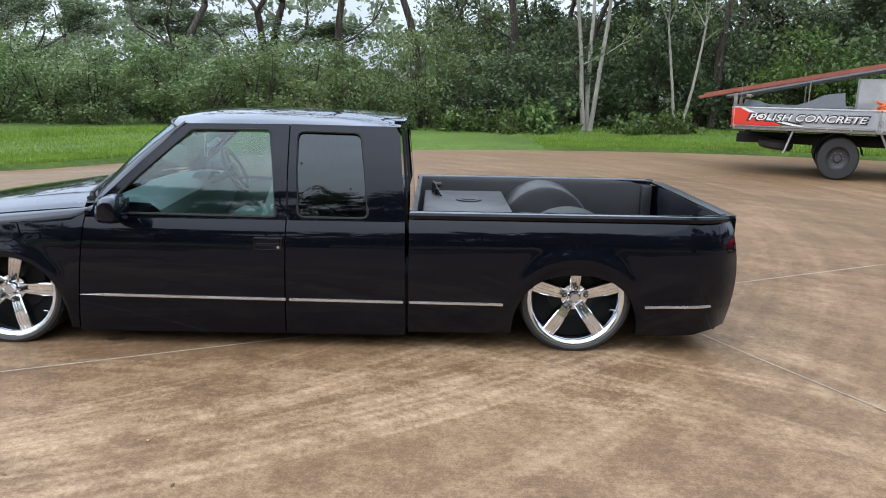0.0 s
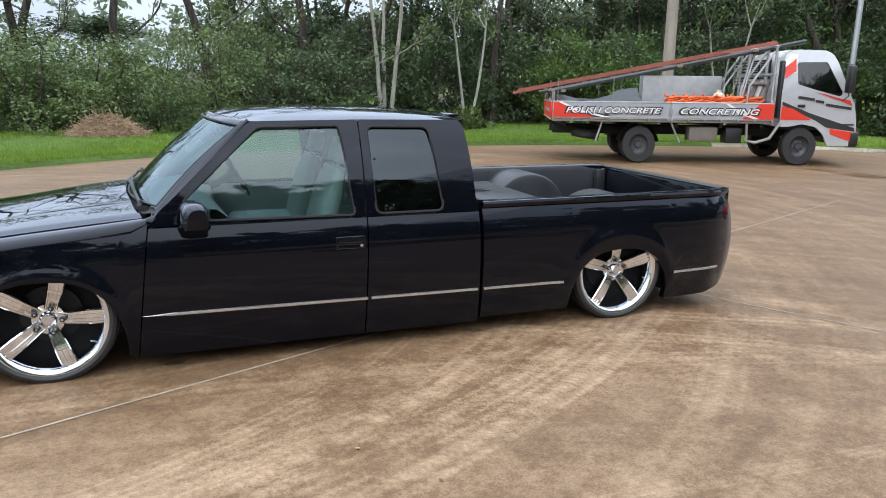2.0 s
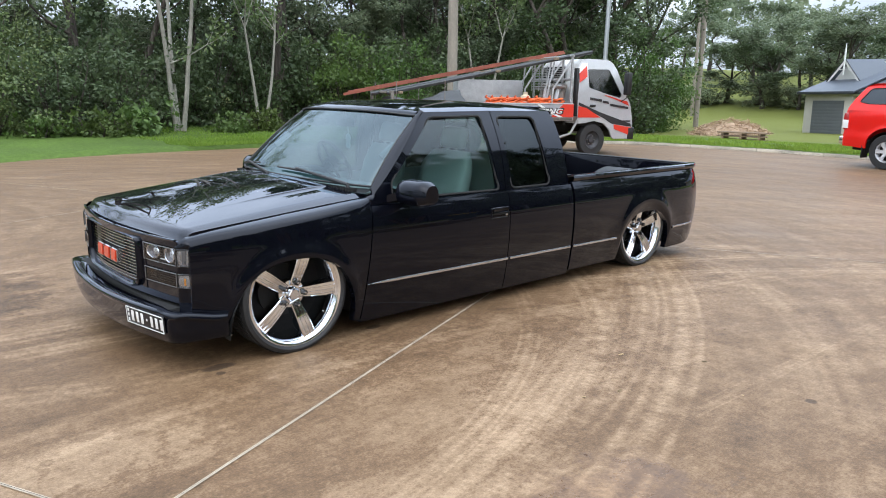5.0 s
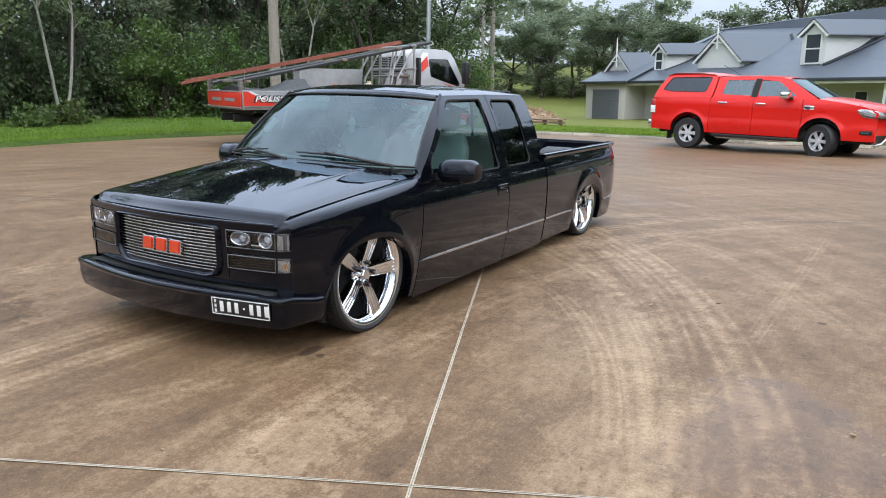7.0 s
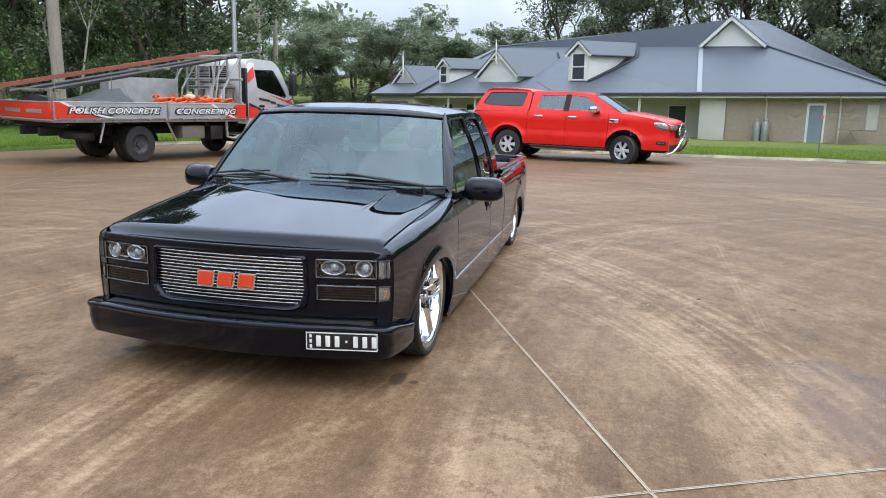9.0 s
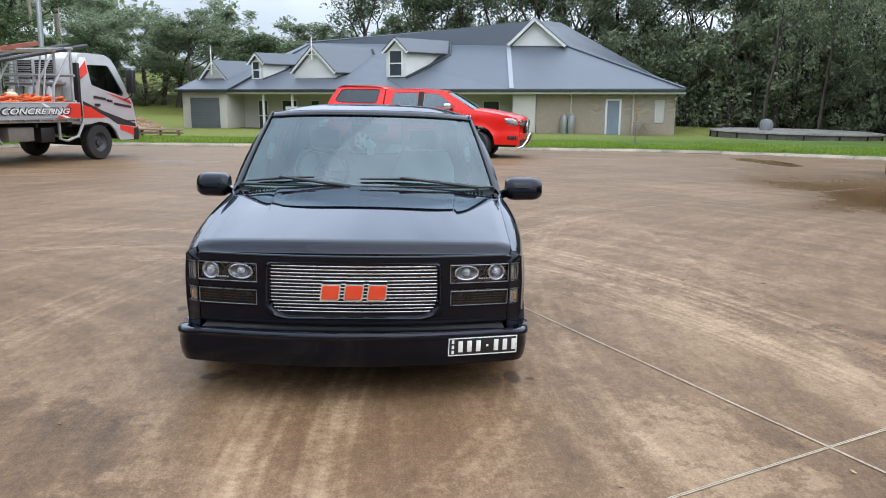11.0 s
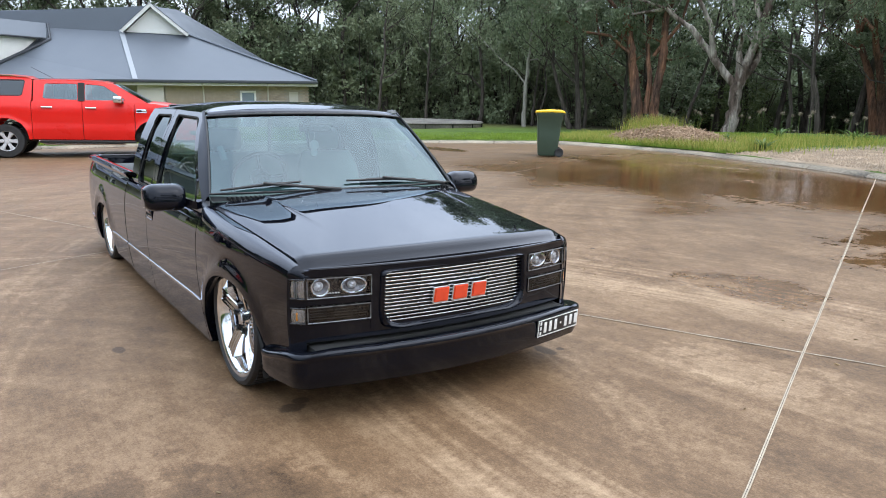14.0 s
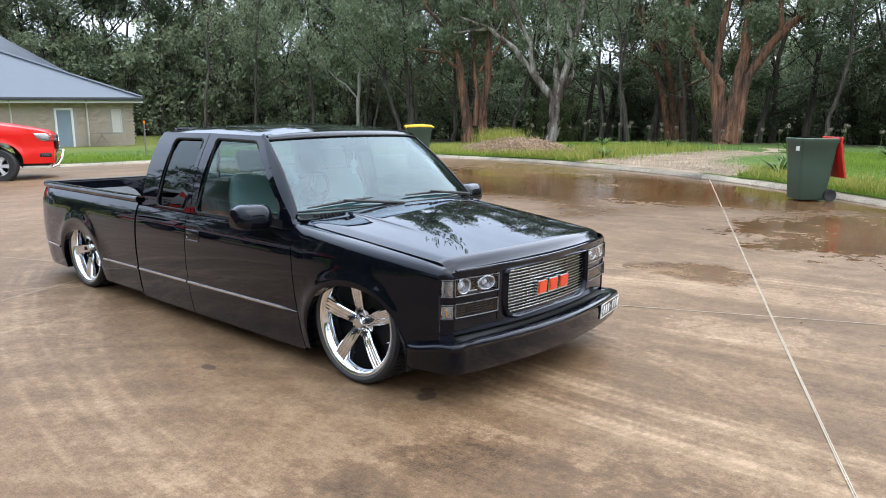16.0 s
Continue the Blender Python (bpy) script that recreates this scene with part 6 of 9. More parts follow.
def plain_wheel(parent, x, y, r, rim_r, w, face, steel, cap, steer=0.0, spokes=0, rim_name="rim"):
    """A road wheel whose face looks along face * y."""
    t = B()
    lathe(t, [(rim_r, 0.5 * w), (r * 0.93, 0.5 * w), (r * 0.985, 0.40 * w), (r, 0.28 * w), (r, -0.28 * w), (r * 0.985, -0.40 * w), (r * 0.93, -0.5 * w), (rim_r, -0.5 * w), (rim_r * 0.97, -0.40 * w)], 40, "Y")
    ob = part("wheel", t, M_TYRE, parent, "road wheel with a dusty tyre")
    ob.matrix_local = Matrix.Translation((x, y, r)) @ Matrix.Rotation(radians(steer), 4, "Z") @ (Matrix.Rotation(math.pi, 4, "Z") if face > 0 else Matrix.Identity(4))
    b = B()
    if spokes:
        lathe(b, [(rim_r * 0.90, 0.1 * w), (rim_r * 0.93, -0.36 * w), (rim_r, -0.46 * w), (rim_r * 1.03, -0.44 * w)], 36, "Y")
        part(rim_name, b, steel, ob)
        for k in range(spokes):
            b = B()
            mm = Matrix.Rotation(k * math.tau / spokes, 4, "Y")
            hw = rim_r * 0.19
            rows = []
            for rad, ww, dep in ((rim_r * 0.18, hw * 0.9, -0.34), (rim_r * 0.55, hw * 0.85, -0.40), (rim_r * 0.95, hw * 1.35, -0.38)):
                rows.append([mm @ Vector((rad, dep * w + 0.03, -ww)), mm @ Vector((rad, dep * w, -ww * 0.7)), mm @ Vector((rad, dep * w, ww * 0.7)), mm @ Vector((rad, dep * w + 0.03, ww))])
            grid(b, rows, close_v=True)
            part("spoke", b, steel, ob)
        b = B()
        lathe(b, [(0, -0.40 * w), (rim_r * 0.2, -0.40 * w), (rim_r * 0.24, -0.34 * w), (rim_r * 0.24, 0)], 20, "Y")
        part("hub_cap", b, cap, ob)
        # a black disc in place of the shade behind the spokes
        b = B()
        lathe(b, [(0, 0.1 * w), (rim_r * 0.92, 0.1 * w)], 30, "Y")
        part("wheel_back", b, M_DARK, ob)
    else:
        lathe(b, [(0, -0.30 * w), (rim_r * 0.30, -0.30 * w), (rim_r * 0.36, -0.16 * w), (rim_r * 0.62, -0.12 * w), (rim_r * 0.80, -0.22 * w), (rim_r * 0.93, -0.34 * w), (rim_r, -0.46 * w), (rim_r * 1.02, -0.44 * w)], 36, "Y")
        part(rim_name, b, steel, ob)
        for k in range(6):
            a = k * math.tau / 6
            b = B()
            tube(b, [(rim_r * 0.5 * math.cos(a), -0.10 * w, rim_r * 0.5 * math.sin(a)), (rim_r * 0.5 * math.cos(a), -0.24 * w, rim_r * 0.5 * math.sin(a))], rim_r * 0.055, 6)
            part("wheel_bolt", b, cap, ob)
    return ob


for y, f in ((0.10, -1), (0.36, 1), (1.60, -1), (1.86, 1)):
    plain_wheel(flatbed, 0.0, y, 0.425, 0.235, 0.21, f, M_RIMDARK, M_STEELDIRT)
plain_wheel(flatbed, 3.97, 0.12, 0.425, 0.235, 0.22, -1, M_RIMDARK, M_STEELDIRT)
plain_wheel(flatbed, 3.97, 1.84, 0.425, 0.235, 0.22, 1, M_RIMDARK, M_STEELDIRT)

# cab
CAB = [(3.42, 0.86), (3.40, 1.6), (3.42, 2.36), (3.52, 2.50), (3.75, 2.545), (4.40, 2.53), (4.58, 2.45), (4.70, 2.28), (5.03, 1.60), (5.17, 1.38), (5.25, 1.05), (5.28, 0.72), (5.24, 0.46), (4.62, 0.46), (4.50, 0.70), (4.30, 0.87), (3.97, 0.93), (3.64, 0.87)]
CWIN = rounded([(3.73, 2.27), (4.44, 2.28), (4.87, 1.62), (4.82, 1.54), (4.20, 1.68), (3.76, 1.80)], 0.05, 3)
for y, o in ((-0.02, 1), (1.94, -1)):
    bm = holed(rounded(CAB, 0.05, 2), [CWIN])
    for v in bm.verts:
        t = soft(1.5, 2.6, v.co.y)
        v.co = (v.co.x, y + o * 0.11 * t * t, v.co.y)
    flange(bm, (0, o * 0.05, 0))
    cabs = part("cab_side", bm, M_SILVER, flatbed)
    bm = holed([Vector((p.x, p.y)) for p in CWIN], [])
    for v in bm.verts:
        t = soft(1.5, 2.6, v.co.y)
        v.co = (v.co.x, y + o * (0.11 * t * t + 0.02), v.co.y)
    part("cab_window", bm, glass("dark_cab_glass", (0.16, 0.18, 0.19), 1.0, 0.06) if "dark_cab_glass" not in bpy.data.materials else bpy.data.materials["dark_cab_glass"], cabs).visible_shadow = False
    yy = y - o * 0.004
    for mt, nm, pts in ((M_TRWHITE, "roof_flash", [(3.44, 2.30), (3.55, 2.44), (3.74, 2.44), (3.68, 2.05), (3.44, 1.95)]),
                        (M_TRRED, "red_flash", [(3.43, 1.02), (3.43, 1.32), (3.70, 1.27), (4.18, 1.02)]),
                        (M_TRRED, "red_flash", [(4.20, 1.63), (4.45, 1.585), (4.84, 1.49), (5.05, 1.46), (5.12, 1.34), (4.75, 1.47)]),
                        (M_TRRED, "red_flash", [(4.66, 0.72), (4.64, 0.84), (5.23, 0.76), (5.23, 0.54)]),
                        (M_TRRED, "red_flash", [(3.44, 2.16), (3.70, 2.36), (3.70, 2.08), (3.44, 1.92)]),
                        (M_VINYL, "black_flash", [(3.44, 1.34), (3.44, 1.42), (4.10, 1.18), (5.22, 0.86), (5.24, 0.78), (4.55, 0.86), (4.3, 1.0)])):
        bm = B()
        for q in (pts,):
            vs = [bm.verts.new((px, yy + o * 0.11 * soft(1.5, 2.6, pz) ** 2 - o * 0.002 * (2 if mt == M_TRRED else 1), pz)) for px, pz in q]
            bm.faces.new(vs)
        flange(bm, (0, o * 0.004, 0))
        part(nm, bm, mt, cabs)
    # plain bars where a name stands
    for px, pz, w in ((3.80, 1.52, 0.40), (4.23, 1.44, 0.20), (4.48, 1.36, 0.62), (4.72, 0.93, 0.48)):
        bm = B()
        dz, hh = (-0.13, 0.03) if pz > 1 else (0.0, 0.018)
        bm.faces.new([bm.verts.new((px + q * w, yy - o * 0.008, pz + dz * q * w + h)) for q, h in ((0, -hh), (1, -hh), (1, hh), (0, hh))])
        flange(bm, (0, o * 0.004, 0))
        part("plain_bar", bm, M_VINYL, cabs)
    bm = box(B(), 3.80, 3.98, yy - o * 0.02 - 0.01, yy - o * 0.02 + 0.01, 1.30, 1.36, 0.006)
    part("door_handle", bm, M_BLACKPL, cabs)
    bm = box(B(), 4.80, 4.95, yy - o * 0.20 - 0.09, yy - o * 0.20 + 0.09, 1.62, 2.20, 0.03, None, 3)
    tube(bm, [(4.86, yy, 2.25), (4.87, yy - o * 0.2, 2.22), (4.87, yy - o * 0.2, 1.55), (4.85, yy, 1.45)], 0.014, 6)
    part("cab_mirror", bm, M_BLACKPL, cabs)
bm = B()
rows = []
for x, z in CAB[:9]:
    t = soft(1.5, 2.6, z)
    rows.append([(x, lerp(-0.02 + 0.11 * t * t, 1.94 - 0.11 * t * t, q / 6), z + 0.02 * math.sin(math.pi * q / 6) * t) for q in range(7)])
grid(bm, rows[:8])
part("cab_roof", bm, M_TRWHITE, flatbed, smooth=50)
bm = B()
grid(bm, [[(4.70, lerp(0.10, 1.82, q / 6), 2.28), ] + [] for q in range(0)] or [[(lerp(4.69, 5.04, t) + 0.05 * math.sin(math.pi * q / 6), lerp(0.09 * (1 - t), 1.92 - 0.09 * (1 - t), q / 6), lerp(2.29, 1.60, t)) for q in range(7)] for t in (0, 0.5, 1)])
part("cab_windscreen", bm, bpy.data.materials["dark_cab_glass"], flatbed).visible_shadow = False
bm = B()
grid(bm, [[(x + 0.05 * math.sin(math.pi * q / 6), lerp(-0.02, 1.94, q / 6), z) for q in range(7)] for x, z in ((5.03, 1.60), (5.17, 1.38), (5.25, 1.05), (5.28, 0.80))])
part("cab_front", bm, M_SILVER, flatbed, smooth=50)
bm = box(B(), 5.12, 5.36, -0.03, 1.95, 0.44, 0.78, 0.04, None, 3)
part("cab_bumper", bm, M_BLACKPL, flatbed)
bm = B()
for y in (0.12, 1.6):
    box(bm, 5.24, 5.32, y, y + 0.24, 0.86, 1.04, 0.02)
part("cab_headlight", bm, M_SILVERLAMP, flatbed)
bm = box(B(), 3.44, 5.0, 0.06, 1.86, 0.80, 0.95, 0.02)
box(bm, 3.46, 3.52, 0.1, 1.8, 0.9, 1.9, 0.01)
box(bm, 3.6, 4.1, 0.15, 0.75, 0.95, 1.35, 0.05)
box(bm, 3.55, 3.72, 0.15, 0.75, 1.3, 1.95, 0.05)
box(bm, 4.55, 4.98, 0.1, 1.8, 1.2, 1.55, 0.05)
part("cab_interior", bm, M_DARK, flatbed)


# ---- red dual-cab ute with a canopy ----
M_UTERED = mat("bright_red_paint", (0.66, 0.012, 0.008), 0.32, 0, 0.06, 2, 40, coat=0.6, spec=0.2, coat_ior=1.42)
M_CANOPYGLASS = glass("canopy_glass", (0.035, 0.038, 0.042), (0.86, 0.93, 1.0), 0.06)
M_ALLOYWHEEL = mat("silver_alloy", (0.62, 0.62, 0.64), 0.35, 0.35, 0.1, 5, 50)
ute = thing("red_ute", "bright red dual-cab ute with a matching canopy", "ute", Matrix.Translation((14.296, 0.809, height(14, -1) - 0.008)) @ Matrix.Rotation(radians(-105), 4, "Z") @ Matrix.Rotation(radians(0.4), 4, "Y"))
UW = 1.80
UPROF = [(0.34, 0.90), (0.45, 0.925), (0.60, 0.945), (0.705, 0.952), (0.735, 0.948), (0.77, 0.930), (0.90, 0.934), (1.10, 0.938), (1.20, 0.930), (1.26, 0.912), (1.32, 0.885)]
UC = 0.83  # centre line


def ute_half(x, z):
    y = steps(UPROF, z)
    y -= 0.10 * max(0, (x - 3.6) / 1.0) ** 2 + 0.05 * max(0, (-0.6 - x) / 0.45) ** 2
    for xc in (0.02, 3.24):
        d = math.hypot(x - xc, z - 0.38)
        y += 0.03 * math.exp(-(((d - 0.50) / 0.075) ** 2)) * soft(0.3, 0.5, z)
    return y


def ute_low(x):
    for xc in (0.02, 3.24):
        if abs(x - xc) < 0.47:
            return 0.44 + 0.48 * math.sqrt(max(0, 1 - ((x - xc) / 0.47) ** 2)) ** 0.9
    return 0.44 + (0.02 * soft(-0.45, -0.9, x))


def ute_high(x):
    return steps([(-1.05, 1.285), (0.6, 1.315), (2.9, 1.335), (3.25, 1.315), (3.66, 1.26), (4.14, 1.195), (4.334, 1.145), (4.44, 1.09), (4.56, 1.03)], x)


for s in (-1, 1):
    for nm, xa, xb in (("tray_side", -1.04, 0.568), ("rear_door", 0.580, 1.645), ("front_door", 1.657, 2.79), ("front_wing", 2.802, 4.50)):
        xs = sorted({lerp(xa, xb, i / 14) for i in range(15)} | {xc + 0.47 * math.sin(radians(a)) for xc in (0.02, 3.24) for a in range(-90, 91, 10) if xa < xc + 0.47 * math.sin(radians(a)) < xb} | {xc + q * 0.4715 for xc in (0.02, 3.24) for q in (-1, 1) if xa < xc + q * 0.4715 < xb})
        bm = B()
        grid(bm, [[(x, UC + s * ute_half(x, lerp(ute_low(x), ute_high(x), j / 10)), lerp(ute_low(x), ute_high(x), j / 10)) for j in range(11)] for x in xs])
        flange(bm, (0, -s * 0.05, 0))
        p = part(nm, bm, M_UTERED, ute, smooth=40)
        if "door" in nm:
            x0 = 0.78 if nm == "rear_door" else 1.72
            bm = box(B(), x0, x0 + 0.24, UC + s * 0.945 - 0.02, UC + s * 0.945 + 0.02, 1.165, 1.205, 0.012, None, 3)
            part("door_handle", bm, M_CHROME, p)
    # glasshouse of the cab, then the canopy
    def gy(z, s=s):
        return UC + s * (0.885 - 0.24 * (z - 1.30) / 0.5 - 0.03 * soft(1.65, 1.85, z))
    w1 = rounded([(0.81, 1.385), (0.86, 1.73), (1.55, 1.748), (1.555, 1.362)], 0.05, 3)
    w2 = rounded([(1.718, 1.36), (1.718, 1.748), (2.13, 1.715), (2.62, 1.38)], 0.05, 3)
    bm = holed([(0.62, 1.30), (0.62, 1.80), (1.2, 1.83), (1.9, 1.825), (2.32, 1.775), (2.80, 1.50), (3.10, 1.32), (2.9, 1.30)], [w1, w2])
    for v in bm.verts:
        v.co = (v.co.x, gy(v.co.y), v.co.y)
    flange(bm, (0, -s * 0.05, 0))
    p = part("cab_frame", bm, M_UTERED, ute)
    for w in (w1, w2):
        bm = holed([Vector((q.x, q.y)) for q in w], [])
        for v in bm.verts:
            v.co = (v.co.x, gy(v.co.y) - s * 0.012, v.co.y)
        part("door_glass", bm, glass("ute_glass", (0.14, 0.19, 0.21), (0.80, 0.94, 1.0), 0.13) if "ute_glass" not in bpy.data.materials else bpy.data.materials["ute_glass"], p).visible_shadow = False
    bm = B()
    poly_plate(bm, [(1.56, 1.34), (1.56, 1.775), (1.712, 1.775), (1.712, 1.34)], 0, 0.004)
    for v in bm.verts:
        v.co.y = gy(v.co.z) + s * (0.014 + v.co.y)
    part("door_pillar", bm, M_DARK, p)
    cw = rounded([(-0.80, 1.47), (-0.64, 1.775), (0.455, 1.795), (0.385, 1.43), (-0.55, 1.43)], 0.06, 3)
    bm = holed(rounded([(-1.02, 1.275), (-0.95, 1.50), (-0.77, 1.84), (-0.60, 1.885), (0.50, 1.865), (0.60, 1.80), (0.585, 1.30)], 0.05, 2), [cw])
    for v in bm.verts:
        v.co = (v.co.x, gy(v.co.y) + s * 0.015, v.co.y)
    flange(bm, (0, -s * 0.05, 0))
    p = part("canopy_side", bm, M_UTERED, ute)
    bm = holed([Vector((q.x, q.y)) for q in cw], [])
    for v in bm.verts:
        v.co = (v.co.x, gy(v.co.y) + s * 0.006, v.co.y)
    part("canopy_window", bm, M_CANOPYGLASS, p).visible_shadow = False
    loop = [(q.x, gy(q.y) + s * 0.012, q.y) for q in cw]
    part("window_rubber", tube(B(), loop + [loop[0]], 0.010, 6, False), M_DARK, p)
    part("mud_flap", box(B(), -0.53, -0.50, UC + s * 0.82 - 0.13, UC + s * 0.82 + 0.10, 0.22, 0.56, 0.006), M_BLACKPL, ute)
    # mirror, step, vent, lamps, arch liner
    bm = box(B(), 2.34, 2.54, UC + s * 1.05 - 0.11, UC + s * 1.05 + 0.11, 1.315, 1.475, 0.04, None, 3)
    p = part("door_mirror", bm, M_CHROME, ute, "chrome-capped door mirror")
    bm = box(B(), 2.42, 2.56, UC + s * 0.95 - 0.06, UC + s * 0.95 + 0.06, 1.31, 1.37, 0.01)
    part("mirror_foot", bm, M_BLACKPL, p)
    bm = B()
    tube(bm, [(0.70, UC + s * 0.92, 0.40), (0.85, UC + s * 0.99, 0.345), (2.45, UC + s * 0.99, 0.345), (2.55, UC + s * 0.95, 0.36)], 0.030, 8)
    p = part("side_step", bm, M_STRIP, ute)
    bm = box(B(), 0.72, 2.80, UC + s * 0.96 - 0.10, UC + s * 0.96 + 0.05, 0.365, 0.425, 0.015)
    part("step_pad", bm, M_BLACKPL, p)
    bm = box(B(), 2.83, 3.07, UC + s * 0.940 - 0.012, UC + s * 0.940 + 0.014, 1.095, 1.185, 0.025, None, 3)
    p = part("wing_vent", bm, M_CHROME, ute)
    bm = box(B(), 2.85, 2.97, UC + s * 0.952 - 0.004, UC + s * 0.952 + 0.010, 1.11, 1.165, 0.012)
    part("vent_mesh", bm, M_BLACKPL, p)
    bm = B()
    grid(bm, [[(x + dx, UC + s * (y + dy), lerp(zl, zh, f)) for f, dx, dy in ((0, 0, 0), (0.5, 0.012, 0.014), (1, -0.012, -0.004))] for x, y, zl, zh in ((4.03, 0.930, 1.070, 1.125), (4.12, 0.925, 0.995, 1.138), (4.22, 0.912, 0.960, 1.138), (4.334, 0.893, 0.950, 1.125), (4.44, 0.855, 0.948, 1.110), (4.535, 0.76, 0.950, 1.09), (4.59, 0.64, 0.955, 1.075), (4.64, 0.50, 0.965, 1.06))])
    flange(bm, (-0.02, -s * 0.03, 0))
    p = part("headlight", bm, M_CLEARLAMP, ute, "clear wrap-round headlight")
    bm = B()
    grid(bm, [[(x, UC + s * y, z) for z in (zl, zl + 0.016)] for x, y, zl in ((4.13, 0.932, 1.005), (4.30, 0.914, 0.97), (4.46, 0.888, 0.95), (4.55, 0.82, 0.94), (4.60, 0.70, 0.935), (4.64, 0.55, 0.94))])
    flange(bm, (-0.02, -s * 0.02, 0))
    part("lamp_base", bm, M_BLACKPL, p)
    bm = box(B(), 4.16, 4.40, UC + s * 0.875 - 0.05, UC + s * 0.875 + 0.03, 0.60, 0.665, 0.02)
    fg = part("fog_lamp", bm, M_PROJECTOR, ute)
    bm = box(B(), 4.12, 4.43, UC + s * 0.865 - 0.06, UC + s * 0.865 + 0.03, 0.585, 0.68, 0.02)
    part("fog_surround", bm, M_BLACKPL, fg)
    bm = box(B(), -1.075, -0.95, UC + s * 0.855 - 0.06, UC + s * 0.855 + 0.06, 0.84, 1.22, 0.025, None, 3)
    tl = part("tail_light", bm, mat("tail_red", (0.35, 0.01, 0.01), 0.15, coat=1.0) if "tail_red" not in bpy.data.materials else bpy.data.materials["tail_red"], ute)
    bm = box(B(), -1.081, -0.945, UC + s * 0.86 - 0.058, UC + s * 0.86 + 0.060, 0.87, 1.06, 0.01)
    part("tail_lens", bm, M_WHITE, tl)
    for xc in (0.02, 3.24):
        bm = B()
        grid(bm, [[(xc + 0.46 * math.cos(a), UC + s * y, 0.38 + 0.46 * math.sin(a)) for a in [radians(-5 + 10 * q) for q in range(20)]] for y in (0.93, 0.45)])
        part("arch_liner", bm, M_DARK, ute)
# roof, windscreen, bonnet, nose, canopy top, tail
bm = B()
grid(bm, [[(x, UC + q * 0.615, z + 0.035 * (1 - q * q)) for q in [-1 + k / 5 for k in range(11)]] for x, z in ((0.60, 1.79), (0.9, 1.815), (1.4, 1.828), (1.9, 1.822), (2.2, 1.80), (2.33, 1.772))])
p = part("roof", bm, M_UTERED, ute, smooth=50)
bm = B()
tube(bm, [(1.0, UC - 0.3, 1.86), (0.55, UC - 0.3, 2.10)], 0.006, 5)
part("aerial", bm, M_BLACKPL, p)
bm = B()
grid(bm, [[(x + 0.12 * (1 - q * q), UC + q * w, z) for q in [-1 + k / 5 for k in range(11)]] for x, z, w in ((2.35, 1.765, 0.60), (2.72, 1.56, 0.70), (3.12, 1.335, 0.79))])
part("windscreen", bm, bpy.data.materials["ute_glass"], ute).visible_shadow = False
bm = B()
grid(bm, [[(x + dx * (1 - q * q), UC + q * w, z + 0.06 * (1 - abs(q) ** 3)) for q in [-1 + k / 8 for k in range(17)]] for x, z, w, dx in ((3.08, 1.315, 0.875, 0.14), (3.4, 1.295, 0.88, 0.12), (3.8, 1.235, 0.87, 0.10), (4.2, 1.175, 0.82, 0.12), (4.40, 1.13, 0.78, 0.16), (4.49, 1.07, 0.76, 0.17), (4.52, 1.00, 0.74, 0.17))])
part("bonnet", bm, M_UTERED, ute, smooth=50)
bm = B()
grid(bm, [[(x + 0.16 * (1 - q * q), UC + q * 0.80, z) for q in [-1 + k / 8 for k in range(17)]] for x, z in ((4.46, 1.0), (4.48, 0.78), (4.50, 0.62), (4.46, 0.42), (4.2, 0.36))])
nose_p = part("front_bumper", bm, M_UTERED, ute, smooth=50)
bm = box(B(), 4.58, 4.70, UC - 0.46, UC + 0.46, 0.75, 1.10, 0.04, None, 3)
gr = part("grille", bm, M_BLACKPL, ute)
gp = [(4.69, UC + 0.46 * math.cos(a) * (1 if abs(math.cos(a)) < 0.7 else 1.0), 0.925 + 0.175 * math.sin(a)) for a in [k * math.tau / 24 for k in range(25)]]
part("grille_frame", tube(B(), gp, 0.022, 6, False), M_CHROME, gr)
for z in (0.875, 0.935, 0.995):
    bm = box(B(), 4.685, 4.715, UC - 0.40, UC + 0.40, z - 0.013, z + 0.013, 0.006)
    part("grille_bar", bm, M_CHROME, gr)
bm = B()
for s in (-1, 1):
    tube(bm, [(4.44, UC + s * 0.70, 0.35), (4.60, UC + s * 0.66, 0.40), (4.72, UC + s * 0.58, 0.54), (4.78, UC + s * 0.50, 0.68), (4.80, UC + s * 0.42, 0.715)], 0.038, 10)
tube(bm, [(4.80, UC - 0.42, 0.715), (4.81, UC, 0.72), (4.80, UC + 0.42, 0.715)], 0.038, 10)
bmv = B()
grid(bmv, [[(x + 0.165 * (1 - q * q), UC + q * 0.80, z) for q in [-1 + k / 8 for k in range(17)]] for x, z in ((4.505, 0.58), (4.50, 0.50), (4.47, 0.42))])
part("lower_valance", bmv, M_BLACKPL, ute)
part("nudge_bar", bm, M_CHROME, ute, "polished alloy nudge bar")
bm = B()
grid(bm, [[(x, UC + q * 0.64, z + 0.03 * (1 - q * q)) for q in [-1 + k / 5 for k in range(11)]] for x, z in ((-1.00, 1.32), (-0.90, 1.60), (-0.76, 1.84), (-0.58, 1.89), (0.15, 1.895), (0.5, 1.87), (0.60, 1.81))])
part("canopy_top", bm, M_UTERED, ute, smooth=50)
bm = box(B(), -1.06, -1.01, UC - 0.80, UC + 0.80, 0.55, 1.28, 0.02)
part("tail_gate", bm, M_UTERED, ute)
bm = box(B(), -1.16, -1.0, UC - 0.88, UC + 0.88, 0.50, 0.68, 0.03, None, 3)
part("rear_bumper", bm, M_CHROME, ute)
bm = box(B(), -0.85, 4.4, UC - 0.80, UC + 0.80, 0.38, 0.60, 0.03)
